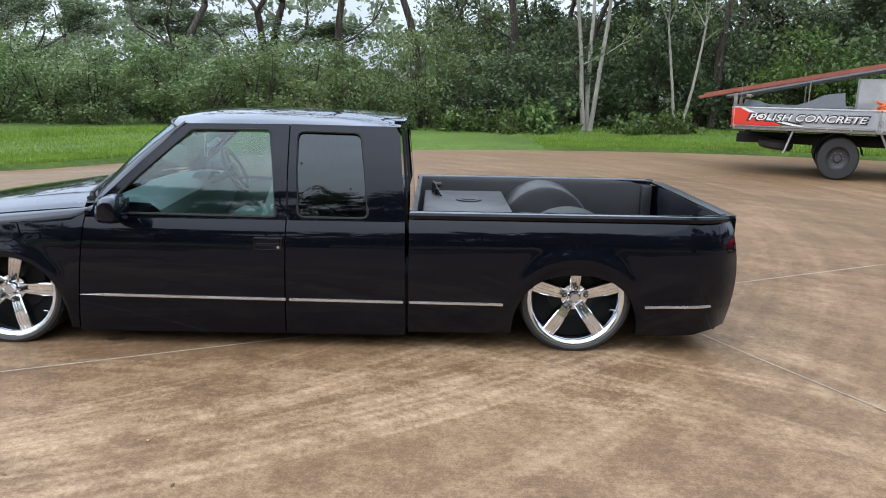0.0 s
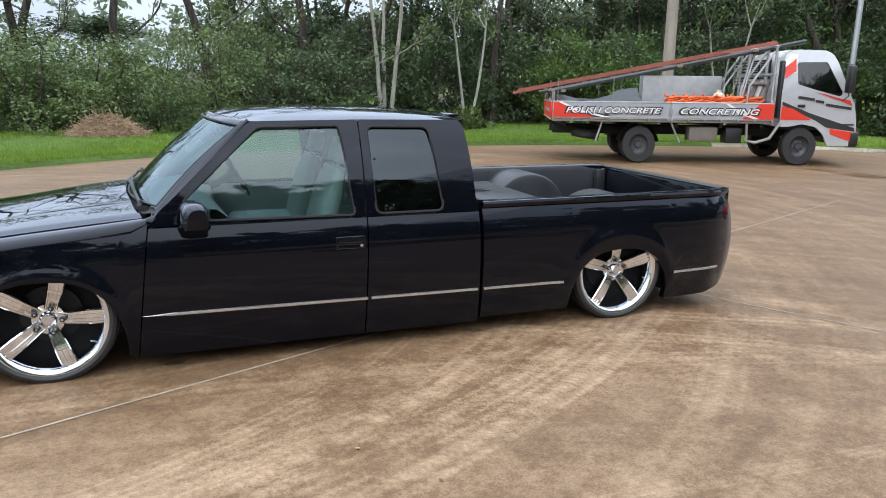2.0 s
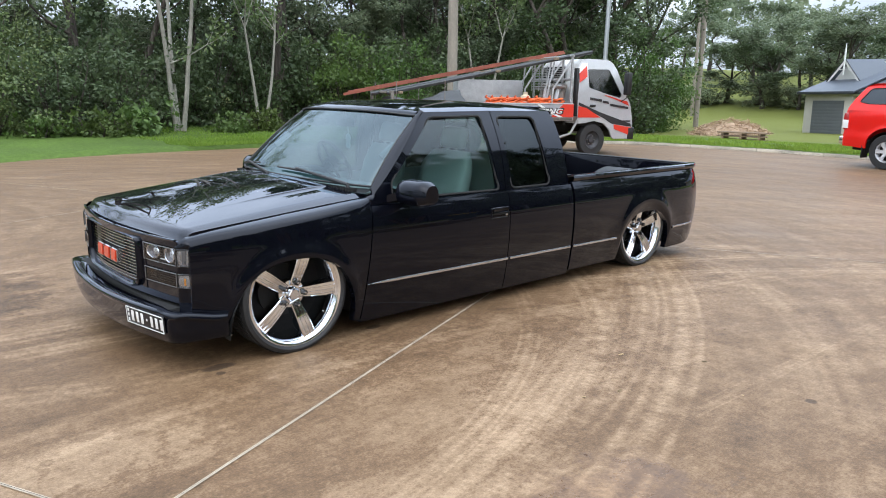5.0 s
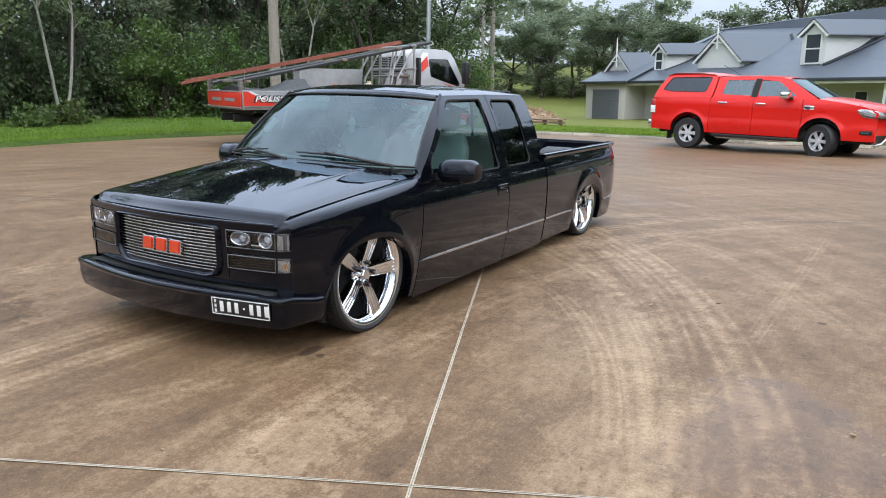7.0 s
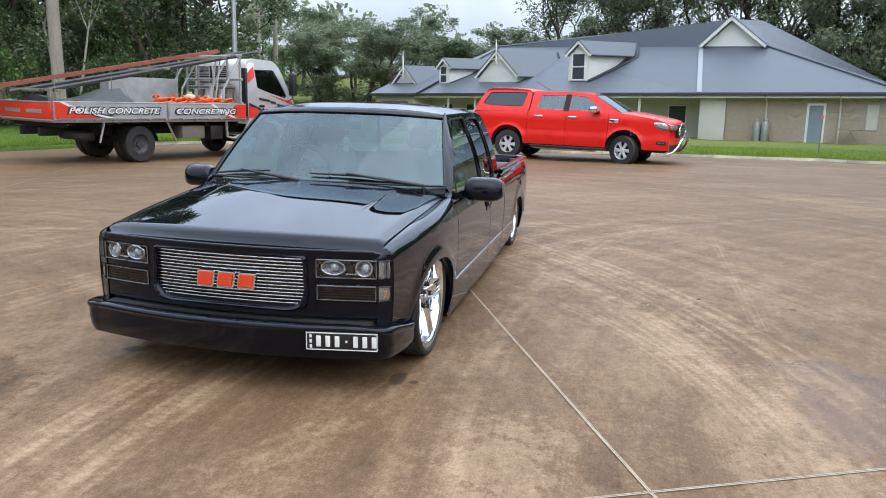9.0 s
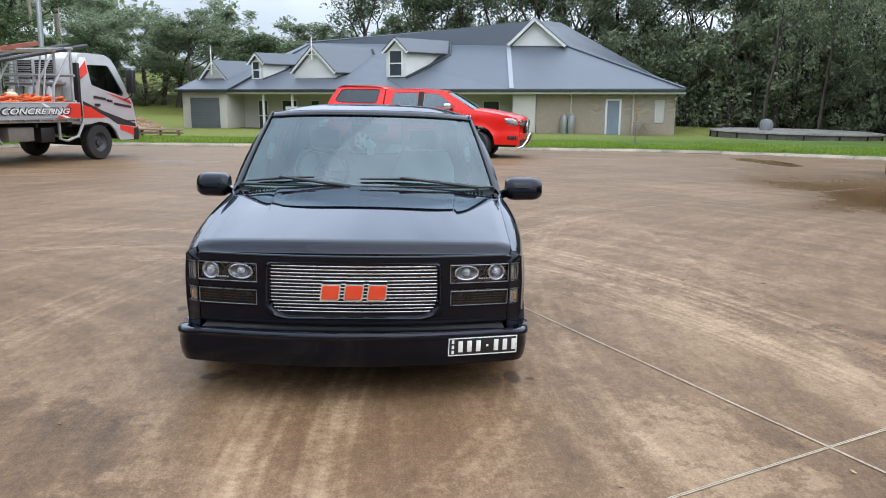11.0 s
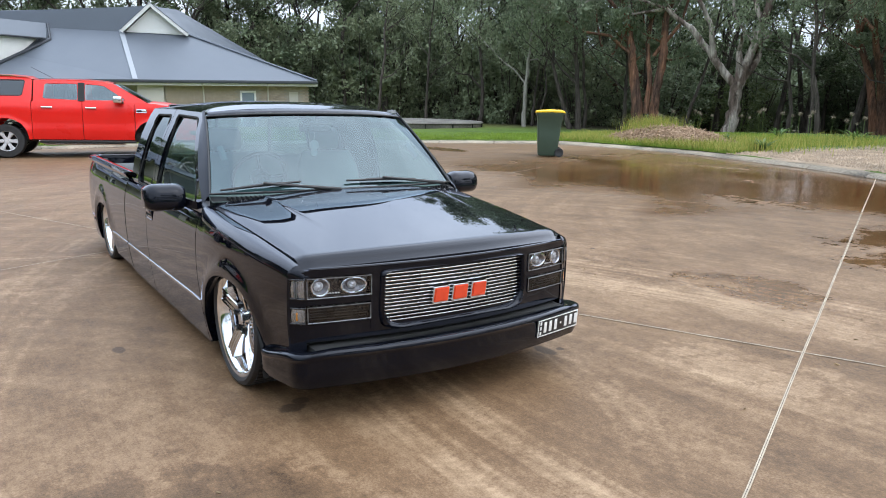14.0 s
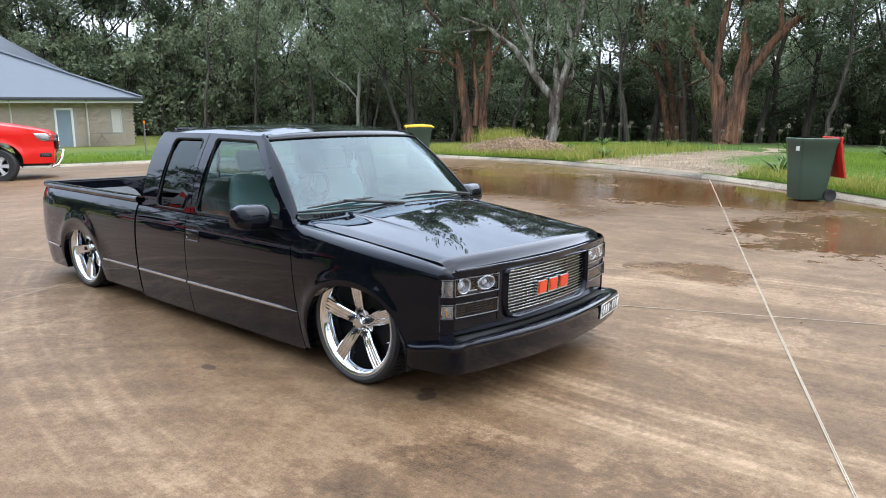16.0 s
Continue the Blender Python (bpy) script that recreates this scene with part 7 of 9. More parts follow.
box(bm, 0.9, 3.0, UC - 0.78, UC + 0.78, 0.6, 1.15, 0.05)
for x in (1.1, 2.0):
    for y in (-0.38, 0.38):
        box(bm, x, x + 0.16, UC + y - 0.24, UC + y + 0.24, 1.0, 1.60, 0.05)
part("cabin_and_floor", bm, M_DARK, ute)
# the short nose ahead of the front wheels
for ob in ute.children_recursive:
    for v in ob.data.vertices:
        if v.co.x > 3.7:
            v.co.x = 3.7 + (v.co.x - 3.7) * 0.82
for x, st in ((0.02, 0), (3.24, -20)):
    for s in (-1, 1):
        plain_wheel(ute, x, UC + s * 0.80, 0.39, 0.235, 0.27, s, M_ALLOYWHEEL, M_ALLOYWHEEL, st, 6)


# ---- house with a long hipped roof ----
M_ROOF = mat("grey_steel_roof", (0.095, 0.110, 0.135), 0.45, 0.2, 0.08, 1, 20)
M_ROOFEDGE = mat("dark_gutter", (0.045, 0.05, 0.06), 0.45, 0.2, 0.15, 3, 30)
M_BOARD = mat("white_weatherboard", (0.66, 0.66, 0.65), 0.5, 0, 0.06, 2, 30)
M_RENDER = mat("pale_render", (0.48, 0.46, 0.42), 0.8, 0, 0.1, 1.5, 50, 0.002)
M_BRICK = mat("beige_brick", (0.36, 0.30, 0.235), 0.85, 0, 0.2, 6, 50, 0.002, object_random=0.16)
M_MORTAR = mat("mortar", (0.33, 0.30, 0.26), 0.95, 0, 0.15, 4, 60)
M_GARAGE = mat("grey_roller_door", (0.13, 0.14, 0.155), 0.5, 0.2, 0.1, 2, 30)
M_FLASH = mat("light_flashing", (0.26, 0.28, 0.31), 0.5, 0.2, 0.1, 2, 30)
hm = Matrix(((-0.358, 0.934, 0.006, 30.77), (-0.934, -0.358, 0.015, -14.72), (0.016, 0.0, 1.0, 2.38), (0, 0, 0, 1)))
hm = Matrix.Translation(hm.translation) @ hm.to_quaternion().to_matrix().to_4x4()
house = thing("house", "pale brick house with a grey steel roof and dormers", "house", hm)
GB = -2.75  # ground under the walls
R0, R1 = Vector((-24.6, 6.2, 3.22)), Vector((-8.6, 6.2, 4.08))
G1, G2, GA = Vector((-10.15, 4.1, 2.62)), Vector((-6.65, 4.1, 2.50)), Vector((-8.55, 4.1, 4.02))


def sheet(bm, pts, th=0.06):
    vs = [bm.verts.new(p) for p in pts]
    f = bm.faces.new(vs)
    r = bmesh.ops.extrude_face_region(bm, geom=[f])
    bmesh.ops.translate(bm, verts=[g for g in r["geom"] if isinstance(g, bmesh.types.BMVert)], vec=(0, 0, -th))
    return bm


bm = B()
sheet(bm, [(-27.3, 0, 0), (-9.0, 0, 0), G1, GA + Vector((0, 0, 0.06)), R1, R0])
main_roof = part("roof_front", bm, M_ROOF, house, smooth=0)
part("roof_hip", sheet(B(), [(-9.0, 0, 0), (0, 0, 0), G2, G1]), M_ROOF, house, smooth=0)
part("roof_side", sheet(B(), [(0, 0, 0), (0.2, 12.4, 0), R1 + Vector((1.2, 0, 0)), GA, G2]), M_ROOF, house, smooth=0)
part("roof_back", sheet(B(), [(0.2, 12.4, 0), (-27.3, 12.4, 0), R0, R1, R1 + Vector((1.2, 0, 0))]), M_ROOF, house, smooth=0)
part("roof_end", sheet(B(), [(-27.3, 12.4, 0), (-27.3, 0, 0), R0]), M_ROOF, house, smooth=0)


bm = B()
for p, q, r in ((Vector((-9.0, 0, 0.03)), G1 + Vector((0, 0, 0.05)), 0.20),):
    d = (q - p).normalized()
    box(bm, -0.12, 0.12, 0, (q - p).length, 0, 0.03, 0, Matrix.Translation(p) @ d.to_track_quat("Y", "Z").to_matrix().to_4x4())
part("valley_flashing", bm, M_FLASH, house)
bm = B()
for p, q in ((R0, R1), (G2, Vector((0, 0, 0))), (R1, GA)):
    tube(bm, [p + Vector((0, 0, 0.03)), q + Vector((0, 0, 0.03))], 0.07, 6)
part("ridge_cap", bm, M_ROOF, house)
# gablet
bm = B()
vs = [bm.verts.new(p) for p in (G1 + Vector((0.2, -0.05, 0)), G2 + Vector((-0.2, -0.05, 0.02)), GA + Vector((0, -0.05, -0.12)))]
bm.faces.new(vs)
flange(bm, (0, 0.1, 0))
part("gablet_board", bm, M_BOARD, house)
bm = B()
for p in (G1, G2):
    d = (GA + Vector((0, -0.35, 0.08)) - (p + Vector((0, -0.35, 0.0))))
    box(bm, -0.10, 0.10, 0, d.length, -0.16, 0.03, 0, Matrix.Translation(p + Vector((0, -0.30, 0.05))) @ d.to_track_quat("Y", "Z").to_matrix().to_4x4())
part("barge_board", bm, M_BOARD, house)
bm = B()
for p in (G1, G2):
    d = (GA + Vector((0, 0, 0.10)) - p)
    sheet(bm, [p + Vector((0, -0.42, 0.10)), GA + Vector((0, -0.42, 0.17)), GA + Vector((0, 1.5, 0.17)), p + Vector((0, 1.5, 0.10))], 0.04)
part("gablet_roof", bm, M_ROOF, house, smooth=0)
# gutters and fascia
bm = box(B(), -27.3, 0.05, -0.14, 0.0, -0.14, 0.02, 0.02)
part("gutter", bm, M_ROOFEDGE, house)
bm = box(B(), -27.3, 0.03, 0.0, 0.5, -0.26, -0.13, 0.01)
part("fascia", bm, M_BOARD, house)
bm = box(B(), -27.2, -0.1, 0.02, 2.0, -0.16, -0.12)
part("eave_soffit", bm, M_BOARD, house)

# brick end wall in courses, with door and window openings
OPEN = [(-4.0, -3.15, GB, -0.50), (-1.45, -0.98, -1.72, -0.55)]
wall_e = part("brick_wall", box(B(), -7.7, -0.45, 0.53, 0.75, GB - 0.3, -0.2), M_MORTAR, house, "beige brick end wall")
# openings are cut by frames and panes set proud of the wall's face
BL, BH = 0.24, 0.086
me_brick = finish(box(B(), 0, BL - 0.012, 0.0, 0.03, 0, BH - 0.012, 0.003, None, 1), "brick", M_BRICK, 30)
courses = []
row = 0
z = GB
while z < -0.30:
    x = -7.7 + (BL / 2 if row % 2 else 0)
    while x < -0.45 - BL * 0.5:
        if not any(a - 0.05 < x + BL and x < b + 0.05 and c - 0.05 < z + BH and z < d + 0.05 for a, b, c, d in OPEN):
            courses.append((x, z))
        x += BL
    z += BH
    row += 1
near = [c for c in courses if c[0] > -4.9 and c[1] > -1.35][:300]
for x, z in near:
    ob = new("brick", me_brick)
    ob.parent = wall_e
    ob.location = (x, 0.503, z)
bm = B()
for x, z in courses:
    if (x, z) not in near:
        box(bm, x, x + BL - 0.012, 0.503, 0.533, z, z + BH - 0.012)
M_BRICK_REST = mat("beige_brick_rest", (0.36, 0.30, 0.235), 0.85, 0, 0.2, 6, 50, 0.002)
rest = part("brick_coursing", bm, M_BRICK_REST, wall_e, smooth=0, recalc=False)
rest["kind"] = "stuff"
side_wall = part("side_wall", box(B(), -0.66, -0.45, 0.75, 12.0, GB - 0.3, -0.2), M_RENDER, house)
back_wall = part("rear_wall", box(B(), -27, -0.66, 11.8, 12.0, GB - 0.3, -0.2), M_RENDER, house)
# glazed side door
bm = B()
for x0, x1 in ((-3.98, -3.88), (-3.26, -3.16)):
    box(bm, x0, x1, 0.46, 0.56, GB + 0.2, -0.50, 0.006)
box(bm, -3.98, -3.16, 0.46, 0.56, -0.60, -0.50, 0.006)
box(bm, -3.98, -3.16, 0.46, 0.56, GB + 0.15, GB + 0.30, 0.006)
dr = part("side_door", bm, M_BOARD, house, "white glazed side door")
bm = box(B(), -3.88, -3.26, 0.50, 0.52, GB + 0.30, -0.60)
part("door_pane", bm, mat("dull_pane", (0.20, 0.25, 0.30), 0.12, 0, 0.2, 1, 20), dr)
bm = B()
for x0, x1, z0, z1 in ((-1.45, -1.39, -1.72, -0.55), (-1.04, -0.98, -1.72, -0.55), (-1.45, -0.98, -0.61, -0.55), (-1.45, -0.98, -1.72, -1.66)):
    box(bm, x0, x1, 0.47, 0.56, z0, z1, 0.005)
win = part("small_window", bm, M_RENDER, house)
part("pane", box(B(), -1.39, -1.04, 0.50, 0.52, -1.66, -0.61), M_RENDER, win)
for x in (-5.8, -2.55):
    bm = B()
    tube(bm, [(x, -0.02, -0.14), (x, 0.1, -0.30), (x, 0.44, -0.42), (x, 0.46, GB)], 0.045, 8)
    part("downpipe", bm, M_RENDER, house)
# pier, verandah wall, posts, doors
part("corner_pier", box(B(), -9.0, -7.72, 0.35, 0.80, GB - 0.3, -0.2, 0.01), M_RENDER, house)
part("verandah_wall", box(B(), -27.0, -8.4, 2.0, 2.2, GB - 0.3, -0.1), M_RENDER, house)
part("verandah_floor", box(B(), -27.0, -8.4, 0.3, 2.0, GB - 0.3, GB + 0.12, 0.01), M_KERB, house)
for x, w in ((-10.6, 0.9), (-13.9, 0.55), (-15.8, 0.45), (-20.3, 0.8), (-21.9, 0.5), (-23.7, 1.0), (-25.6, 0.6)):
    bm = B()
    for a, b in ((x - w / 2 - 0.05, x - w / 2), (x + w / 2, x + w / 2 + 0.05)):
        box(bm, a, b, 1.93, 2.0, GB + 0.12, -0.62, 0.004)
    box(bm, x - w / 2 - 0.05, x + w / 2 + 0.05, 1.93, 2.0, -0.66, -0.60, 0.004)
    f = part("tall_window", bm, M_BOARD, house, "tall dark glazed verandah door")
    part("pane", box(B(), x - w / 2, x + w / 2, 1.95, 1.985, GB + 0.12, -0.66), mat("dark_pane", (0.05, 0.06, 0.07), 0.08, 0, 0.2, 1, 20) if "dark_pane" not in bpy.data.materials else bpy.data.materials["dark_pane"], f)
    part("mid_rail", box(B(), x - w / 2, x + w / 2, 1.935, 1.965, -1.62, -1.56), M_BOARD, f)
for x in (-12.2, -17.4, -19.2, -22.6, -24.6):
    bm = B()
    box(bm, x - 0.06, x + 0.06, 0.30, 0.42, GB - 0.2, -0.15, 0.008)
    post = part("verandah_post", bm, M_BOARD, house)
    if x in (-19.2, -22.6):
        part("post_pier", box(B(), x - 0.35, x + 0.35, 0.1, 0.75, GB - 0.2, -1.0, 0.01), M_RENDER, house)
# dormers
SK = Vector((0.60, 0.80, 0)).normalized()


def dormer(x, half, z0, ze, za, win, length):
    bm = B()
    y = 1.35
    pts = [(x - half, y, z0), (x + half, y, z0), (x + half, y, ze), (x, y, za - 0.06), (x - half, y, ze)]
    vs = [bm.verts.new(p) for p in pts]
    bm.faces.new(vs)
    back = [bm.verts.new(Vector(p) + SK * length * (0.15 + 0.85 * max(0.0, p[2] - z0) / (za - z0))) for p in pts]
    for i in range(5):
        j = (i + 1) % 5
        bm.faces.new((vs[i], vs[j], back[j], back[i]))
    d = part("dormer_wall", bm, M_BOARD, house, "white weatherboard dormer", smooth=0)
    k = 0
    z = z0 + 0.12
    while z < ze:
        b = box(B(), x - half - 0.005, x + half + 0.005, y - 0.018, y + 0.02, z - 0.012, z + 0.006)
        part("weatherboard", b, M_BOARD, d)
        e = B()
        p = Vector((x + half + 0.012, y, z))
        tube(e, [p, p + SK * length * (0.15 + 0.85 * (z - z0) / (za - z0))], 0.012, 4)
        part("weatherboard", e, M_BOARD, d)
        z += 0.17
    bm = B()
    for s in (-1, 1):
        o = Vector((x + s * (half + 0.16), y - 0.22, ze - 0.10))
        t = Vector((x, y - 0.22, za + 0.06))
        sheet(bm, [o, t, t + SK * (length + 0.3), o + SK * (length * 0.80)], 0.07)
    part("dormer_roof", bm, M_ROOF, d, smooth=0)
    bm = B()
    for s in (-1, 1):
        o = Vector((x + s * (half + 0.17), y - 0.235, ze - 0.17))
        t = Vector((x, y - 0.235, za - 0.02))
        dd = t - o
        box(bm, -0.012, 0.012, 0, dd.length, -0.075, 0.075, 0, Matrix.Translation(o) @ dd.to_track_quat("Y", "Z").to_matrix().to_4x4())
    part("barge_board", bm, M_BOARD, d)
    for s in (-1, 1):
        o, t = Vector((x + s * (half + 0.18), y - 0.24, ze - 0.075)), Vector((x, y - 0.24, za + 0.085))
        part("roof_edge", tube(B(), [o, t], 0.032, 6), M_ROOFEDGE, d, "dark roof edge")
    bm = B()
    tube(bm, [Vector((x + half + 0.16, y - 0.2, ze - 0.14)), Vector((x + half + 0.16, y - 0.2, ze - 0.14)) + SK * length * 0.8], 0.05, 6)
    part("dormer_gutter", bm, M_ROOFEDGE, d)
    # dark rod along the line where the dormer runs into the roof
    a = Vector((x + half + 0.04, y - 0.12, z0 - 0.02))
    b = Vector((x + half + 0.22, y - 0.2, ze - 0.16)) + SK * length * 0.84
    c = Vector((x + 0.10, y - 0.22, za + 0.02)) + SK * (length + 0.3)
    part("valley_gutter", tube(B(), [a, b, c], 0.075, 6), M_ROOFEDGE, d, "dark line where dormer and roof meet")
    if win:
        w0, w1, a, b = win
        bm = B()
        for x0, x1, z2, z3 in ((w0 - 0.09, w0, a - 0.06, b + 0.08), (w1, w1 + 0.09, a - 0.06, b + 0.08), (w0, w1, b, b + 0.08), (w0, w1, a - 0.08, a), (w0, w1, (a + b) / 2 - 0.035, (a + b) / 2 + 0.035)):
            box(bm, x0, x1, y - 0.06, y + 0.01, z2, z3, 0.004)
        f = part("dormer_window", bm, M_BOARD, d)
        part("pane", box(B(), w0, w1, y - 0.03, y - 0.015, a, b), bpy.data.materials["dark_pane"], f)
    return d


dormer(-16.25, 0.62, 0.72, 2.28, 2.92, (-16.62, -15.90, 0.82, 2.22), 3.6)
dormer(-25.55, 0.42, 0.66, 1.72, 2.22, (-25.82, -25.40, 0.74, 1.70), 2.9)
g = dormer(-21.6, 1.35, 0.66, 1.15, 2.55, None, 3.8)


def finial(x, y, z0, z1, parent):
    bm = B()
    tube(bm, [(x, y, z0), (x, y, z1 - 0.35), (x, y, z1)], [0.05, 0.045, 0.012], 8)
    part("finial", bm, M_BOARD, parent)
    bm = box(B(), x - 0.30, x + 0.30, y - 0.02, y + 0.02, z0 + 0.30, z0 + 0.36, 0.004)
    part("finial_brace", bm, M_BOARD, parent)


finial(-21.6, 1.08, 1.75, 3.25, g)
# garage wing
part("garage_wall", box(B(), -30.2, -27.0, 0.0, 6.0, GB - 0.3, -0.05, 0.01), M_RENDER, house)
gd = part("garage_door", box(B(), -29.6, -27.5, -0.04, 0.02, GB, -0.49), M_GARAGE, house, "grey roller garage door")
for k in range(12):
    part("door_slat", box(B(), -29.58, -27.52, -0.055, -0.04, GB + 0.01 + 0.186 * k, GB + 0.18 + 0.186 * k, 0.004), M_GARAGE, gd)
bm = B()
sheet(bm, [(-30.5, -0.3, 0.0), (-26.7, -0.3, 0.0), (-27.0, 3.2, 1.55), (-29.4, 3.2, 1.55)])
sheet(bm, [(-30.5, -0.3, 0.0), (-29.4, 3.2, 1.55), (-30.5, 6.4, 0.0)])
sheet(bm, [(-26.7, -0.3, 0.02), (-24.2, 6.0, 3.2), (-27.0, 3.2, 1.56)])
part("garage_roof", bm, M_ROOF, house, smooth=0)
part("garage_gutter", box(B(), -30.5, -26.7, -0.42, -0.28, -0.14, 0.02, 0.02), M_ROOFEDGE, house)
gg = dormer(-28.7, 1.0, 0.35, 0.62, 1.80, None, 2.6)
finial(-28.7, 1.08, 0.95, 2.75, gg)


# ---- trees and shrubs ----
M_WHITEBARK = mat("white_bark", (0.27, 0.255, 0.22), 0.8, 0, 0.35, 2.0, 14, 0.008, stretch=(2, 2, 0.7), spec=0.2)


def bark(name, dark, light, patch, rough_scale):
    """Peeling bark: streaks up the stem and torn patches of a second colour."""
    m, n, l, p = nodes_of(name)
    co, mp, mp2 = n.new("ShaderNodeTexCoord"), n.new("ShaderNodeMapping"), n.new("ShaderNodeMapping")
    mp.inputs["Scale"].default_value, mp2.inputs["Scale"].default_value = (9 * rough_scale, 9 * rough_scale, 0.9), (1.6, 1.6, 0.55)
    a, b, r1, r2, mx, mu, bu = n.new("ShaderNodeTexNoise"), n.new("ShaderNodeTexNoise"), n.new("ShaderNodeMapRange"), n.new("ShaderNodeMapRange"), n.new("ShaderNodeMixRGB"), n.new("ShaderNodeVectorMath"), n.new("ShaderNodeBump")
    for t, mq in ((a, mp), (b, mp2)):
        l.new(co.outputs["Object"], mq.inputs["Vector"])
        l.new(mq.outputs[0], t.inputs["Vector"])
        t.inputs["Scale"].default_value, t.inputs["Detail"].default_value, t.inputs["Roughness"].default_value = 1.0, 5, 0.65
    r1.inputs["From Min"].default_value, r1.inputs["From Max"].default_value = 0.5 - patch, 0.5 + patch
    l.new(b.outputs["Fac"], r1.inputs["Value"])
    mx.inputs["Color1"].default_value, mx.inputs["Color2"].default_value = (*dark, 1), (*light, 1)
    l.new(r1.outputs[0], mx.inputs["Fac"])
    r2.inputs["From Min"].default_value, r2.inputs["From Max"].default_value = 0.32, 0.68
    r2.inputs["To Min"].default_value, r2.inputs["To Max"].default_value = 0.35, 1.5
    l.new(a.outputs["Fac"], r2.inputs["Value"])
    mu.operation = "SCALE"
    l.new(mx.outputs[0], mu.inputs[0])
    l.new(r2.outputs[0], mu.inputs["Scale"])
    l.new(mu.outputs[0], p.inputs["Base Color"])
    p.inputs["Roughness"].default_value, p.inputs["Specular IOR Level"].default_value = 0.9, 0.15
    bu.inputs["Strength"].default_value, bu.inputs["Distance"].default_value = 1.0, 0.05
    l.new(a.outputs["Fac"], bu.inputs["Height"])
    l.new(bu.outputs[0], p.inputs["Normal"])
    return m


M_REDBARK = bark("red_brown_bark", (0.10, 0.062, 0.048), (0.225, 0.115, 0.072), 0.09, 1.3)
M_PALEBARK = bark("pale_peeling_bark", (0.115, 0.085, 0.07), (0.33, 0.29, 0.255), 0.06, 0.7)
M_BARK = bark("grey_brown_bark", (0.055, 0.046, 0.040), (0.105, 0.090, 0.076), 0.12, 1.6)
M_LEAF_HEDGE = leafy("hedge_leaf", (0.080, 0.128, 0.042), (0.160, 0.205, 0.080), 0.42, 0.3, 0.012)
M_LEAF_DARK = leafy("dark_leaf", (0.046, 0.074, 0.032), (0.095, 0.130, 0.058), 0.5, 0.3, 0.012)
M_LEAF_GUM = leafy("gum_leaf", (0.112, 0.148, 0.085), (0.215, 0.255, 0.155), 0.45, 0.4, 0.015)
M_LEAF_GREY = leafy("grey_green_leaf", (0.155, 0.195, 0.110), (0.29, 0.335, 0.205), 0.45, 0.4, 0.015)
M_LEAF_BRIGHT = leafy("bright_leaf", (0.060, 0.112, 0.025), (0.120, 0.185, 0.050), 0.42, 0.35, 0.01)
M_LEAF_YELLOW = leafy("yellow_green_leaf", (0.055, 0.088, 0.02), (0.10, 0.14, 0.04), 0.5, 0.35, 0.01)


def leaves_mesh(name, centres, radii, per, size, seed, material, aspect=2.2, droop=0.3, flat=1.0):
    """Small pointed leaves scattered through soft clumps."""
    rng = np.random.default_rng(seed)
    c = np.repeat(np.array(centres), per, axis=0)
    r = np.repeat(np.array(radii), per)
    k = len(c)
    d = rng.normal(size=(k, 3))
    d /= np.linalg.norm(d, axis=1)[:, None]
    rr = rng.uniform(0, 1, k) ** 0.45
    p = c + d * (r * rr)[:, None] * np.array([1, 1, flat])
    ax = rng.normal(size=(k, 3)) + np.array([0, 0, -droop * 2])
    ax /= np.linalg.norm(ax, axis=1)[:, None]
    sd = np.cross(ax, rng.normal(size=(k, 3)))
    sd /= np.linalg.norm(sd, axis=1)[:, None]
    s = size * rng.uniform(0.6, 1.35, k)
    a, w = ax * s[:, None], sd * (s / aspect)[:, None]
    v = np.stack([p - a * 0.5, p + w * 0.5, p + a * 0.5, p - w * 0.5], 1).reshape(-1, 3)
    me = bpy.data.meshes.new(name)
    me.from_pydata(v.tolist(), [], [(4 * i, 4 * i + 1, 4 * i + 2, 4 * i + 3) for i in range(k)])
    me.materials.append(material)
    return me


def limb(bm, p, d, length, r, depth, rng, tips, wander=0.25, fork=2, up=0.15, seg=7):
    """A bending, tapering branch that forks."""
    pts, rs = [p], [r]
    n = 5
    for i in range(n):
        d = (d + Vector((rng.uniform(-1, 1), rng.uniform(-1, 1), rng.uniform(-0.6, 0.9))) * wander * 0.5 + Vector((0, 0, up * 0.3))).normalized()
        p = p + d * (length / n)
        pts.append(p)
        rs.append(r * (1 - 0.45 * (i + 1) / n))
        if depth <= 1 and i >= 1:
            tips.append((p, length * 0.34))
    tube(bm, pts, rs, max(4, seg), False)
    if depth > 0:
        for k in range(fork + (1 if rng.random() < 0.4 else 0)):
            q = Vector((rng.uniform(-1, 1), rng.uniform(-1, 1), rng.uniform(-0.15, 0.8))).normalized()
            nd = (d * 0.75 + q * 0.75).normalized()
            limb(bm, p, nd, length * rng.uniform(0.55, 0.8), rs[-1] * 0.8, depth - 1, rng, tips, wander * 1.15, fork, up, seg - 2)
    else:
        tips.append((p, length * 0.4))


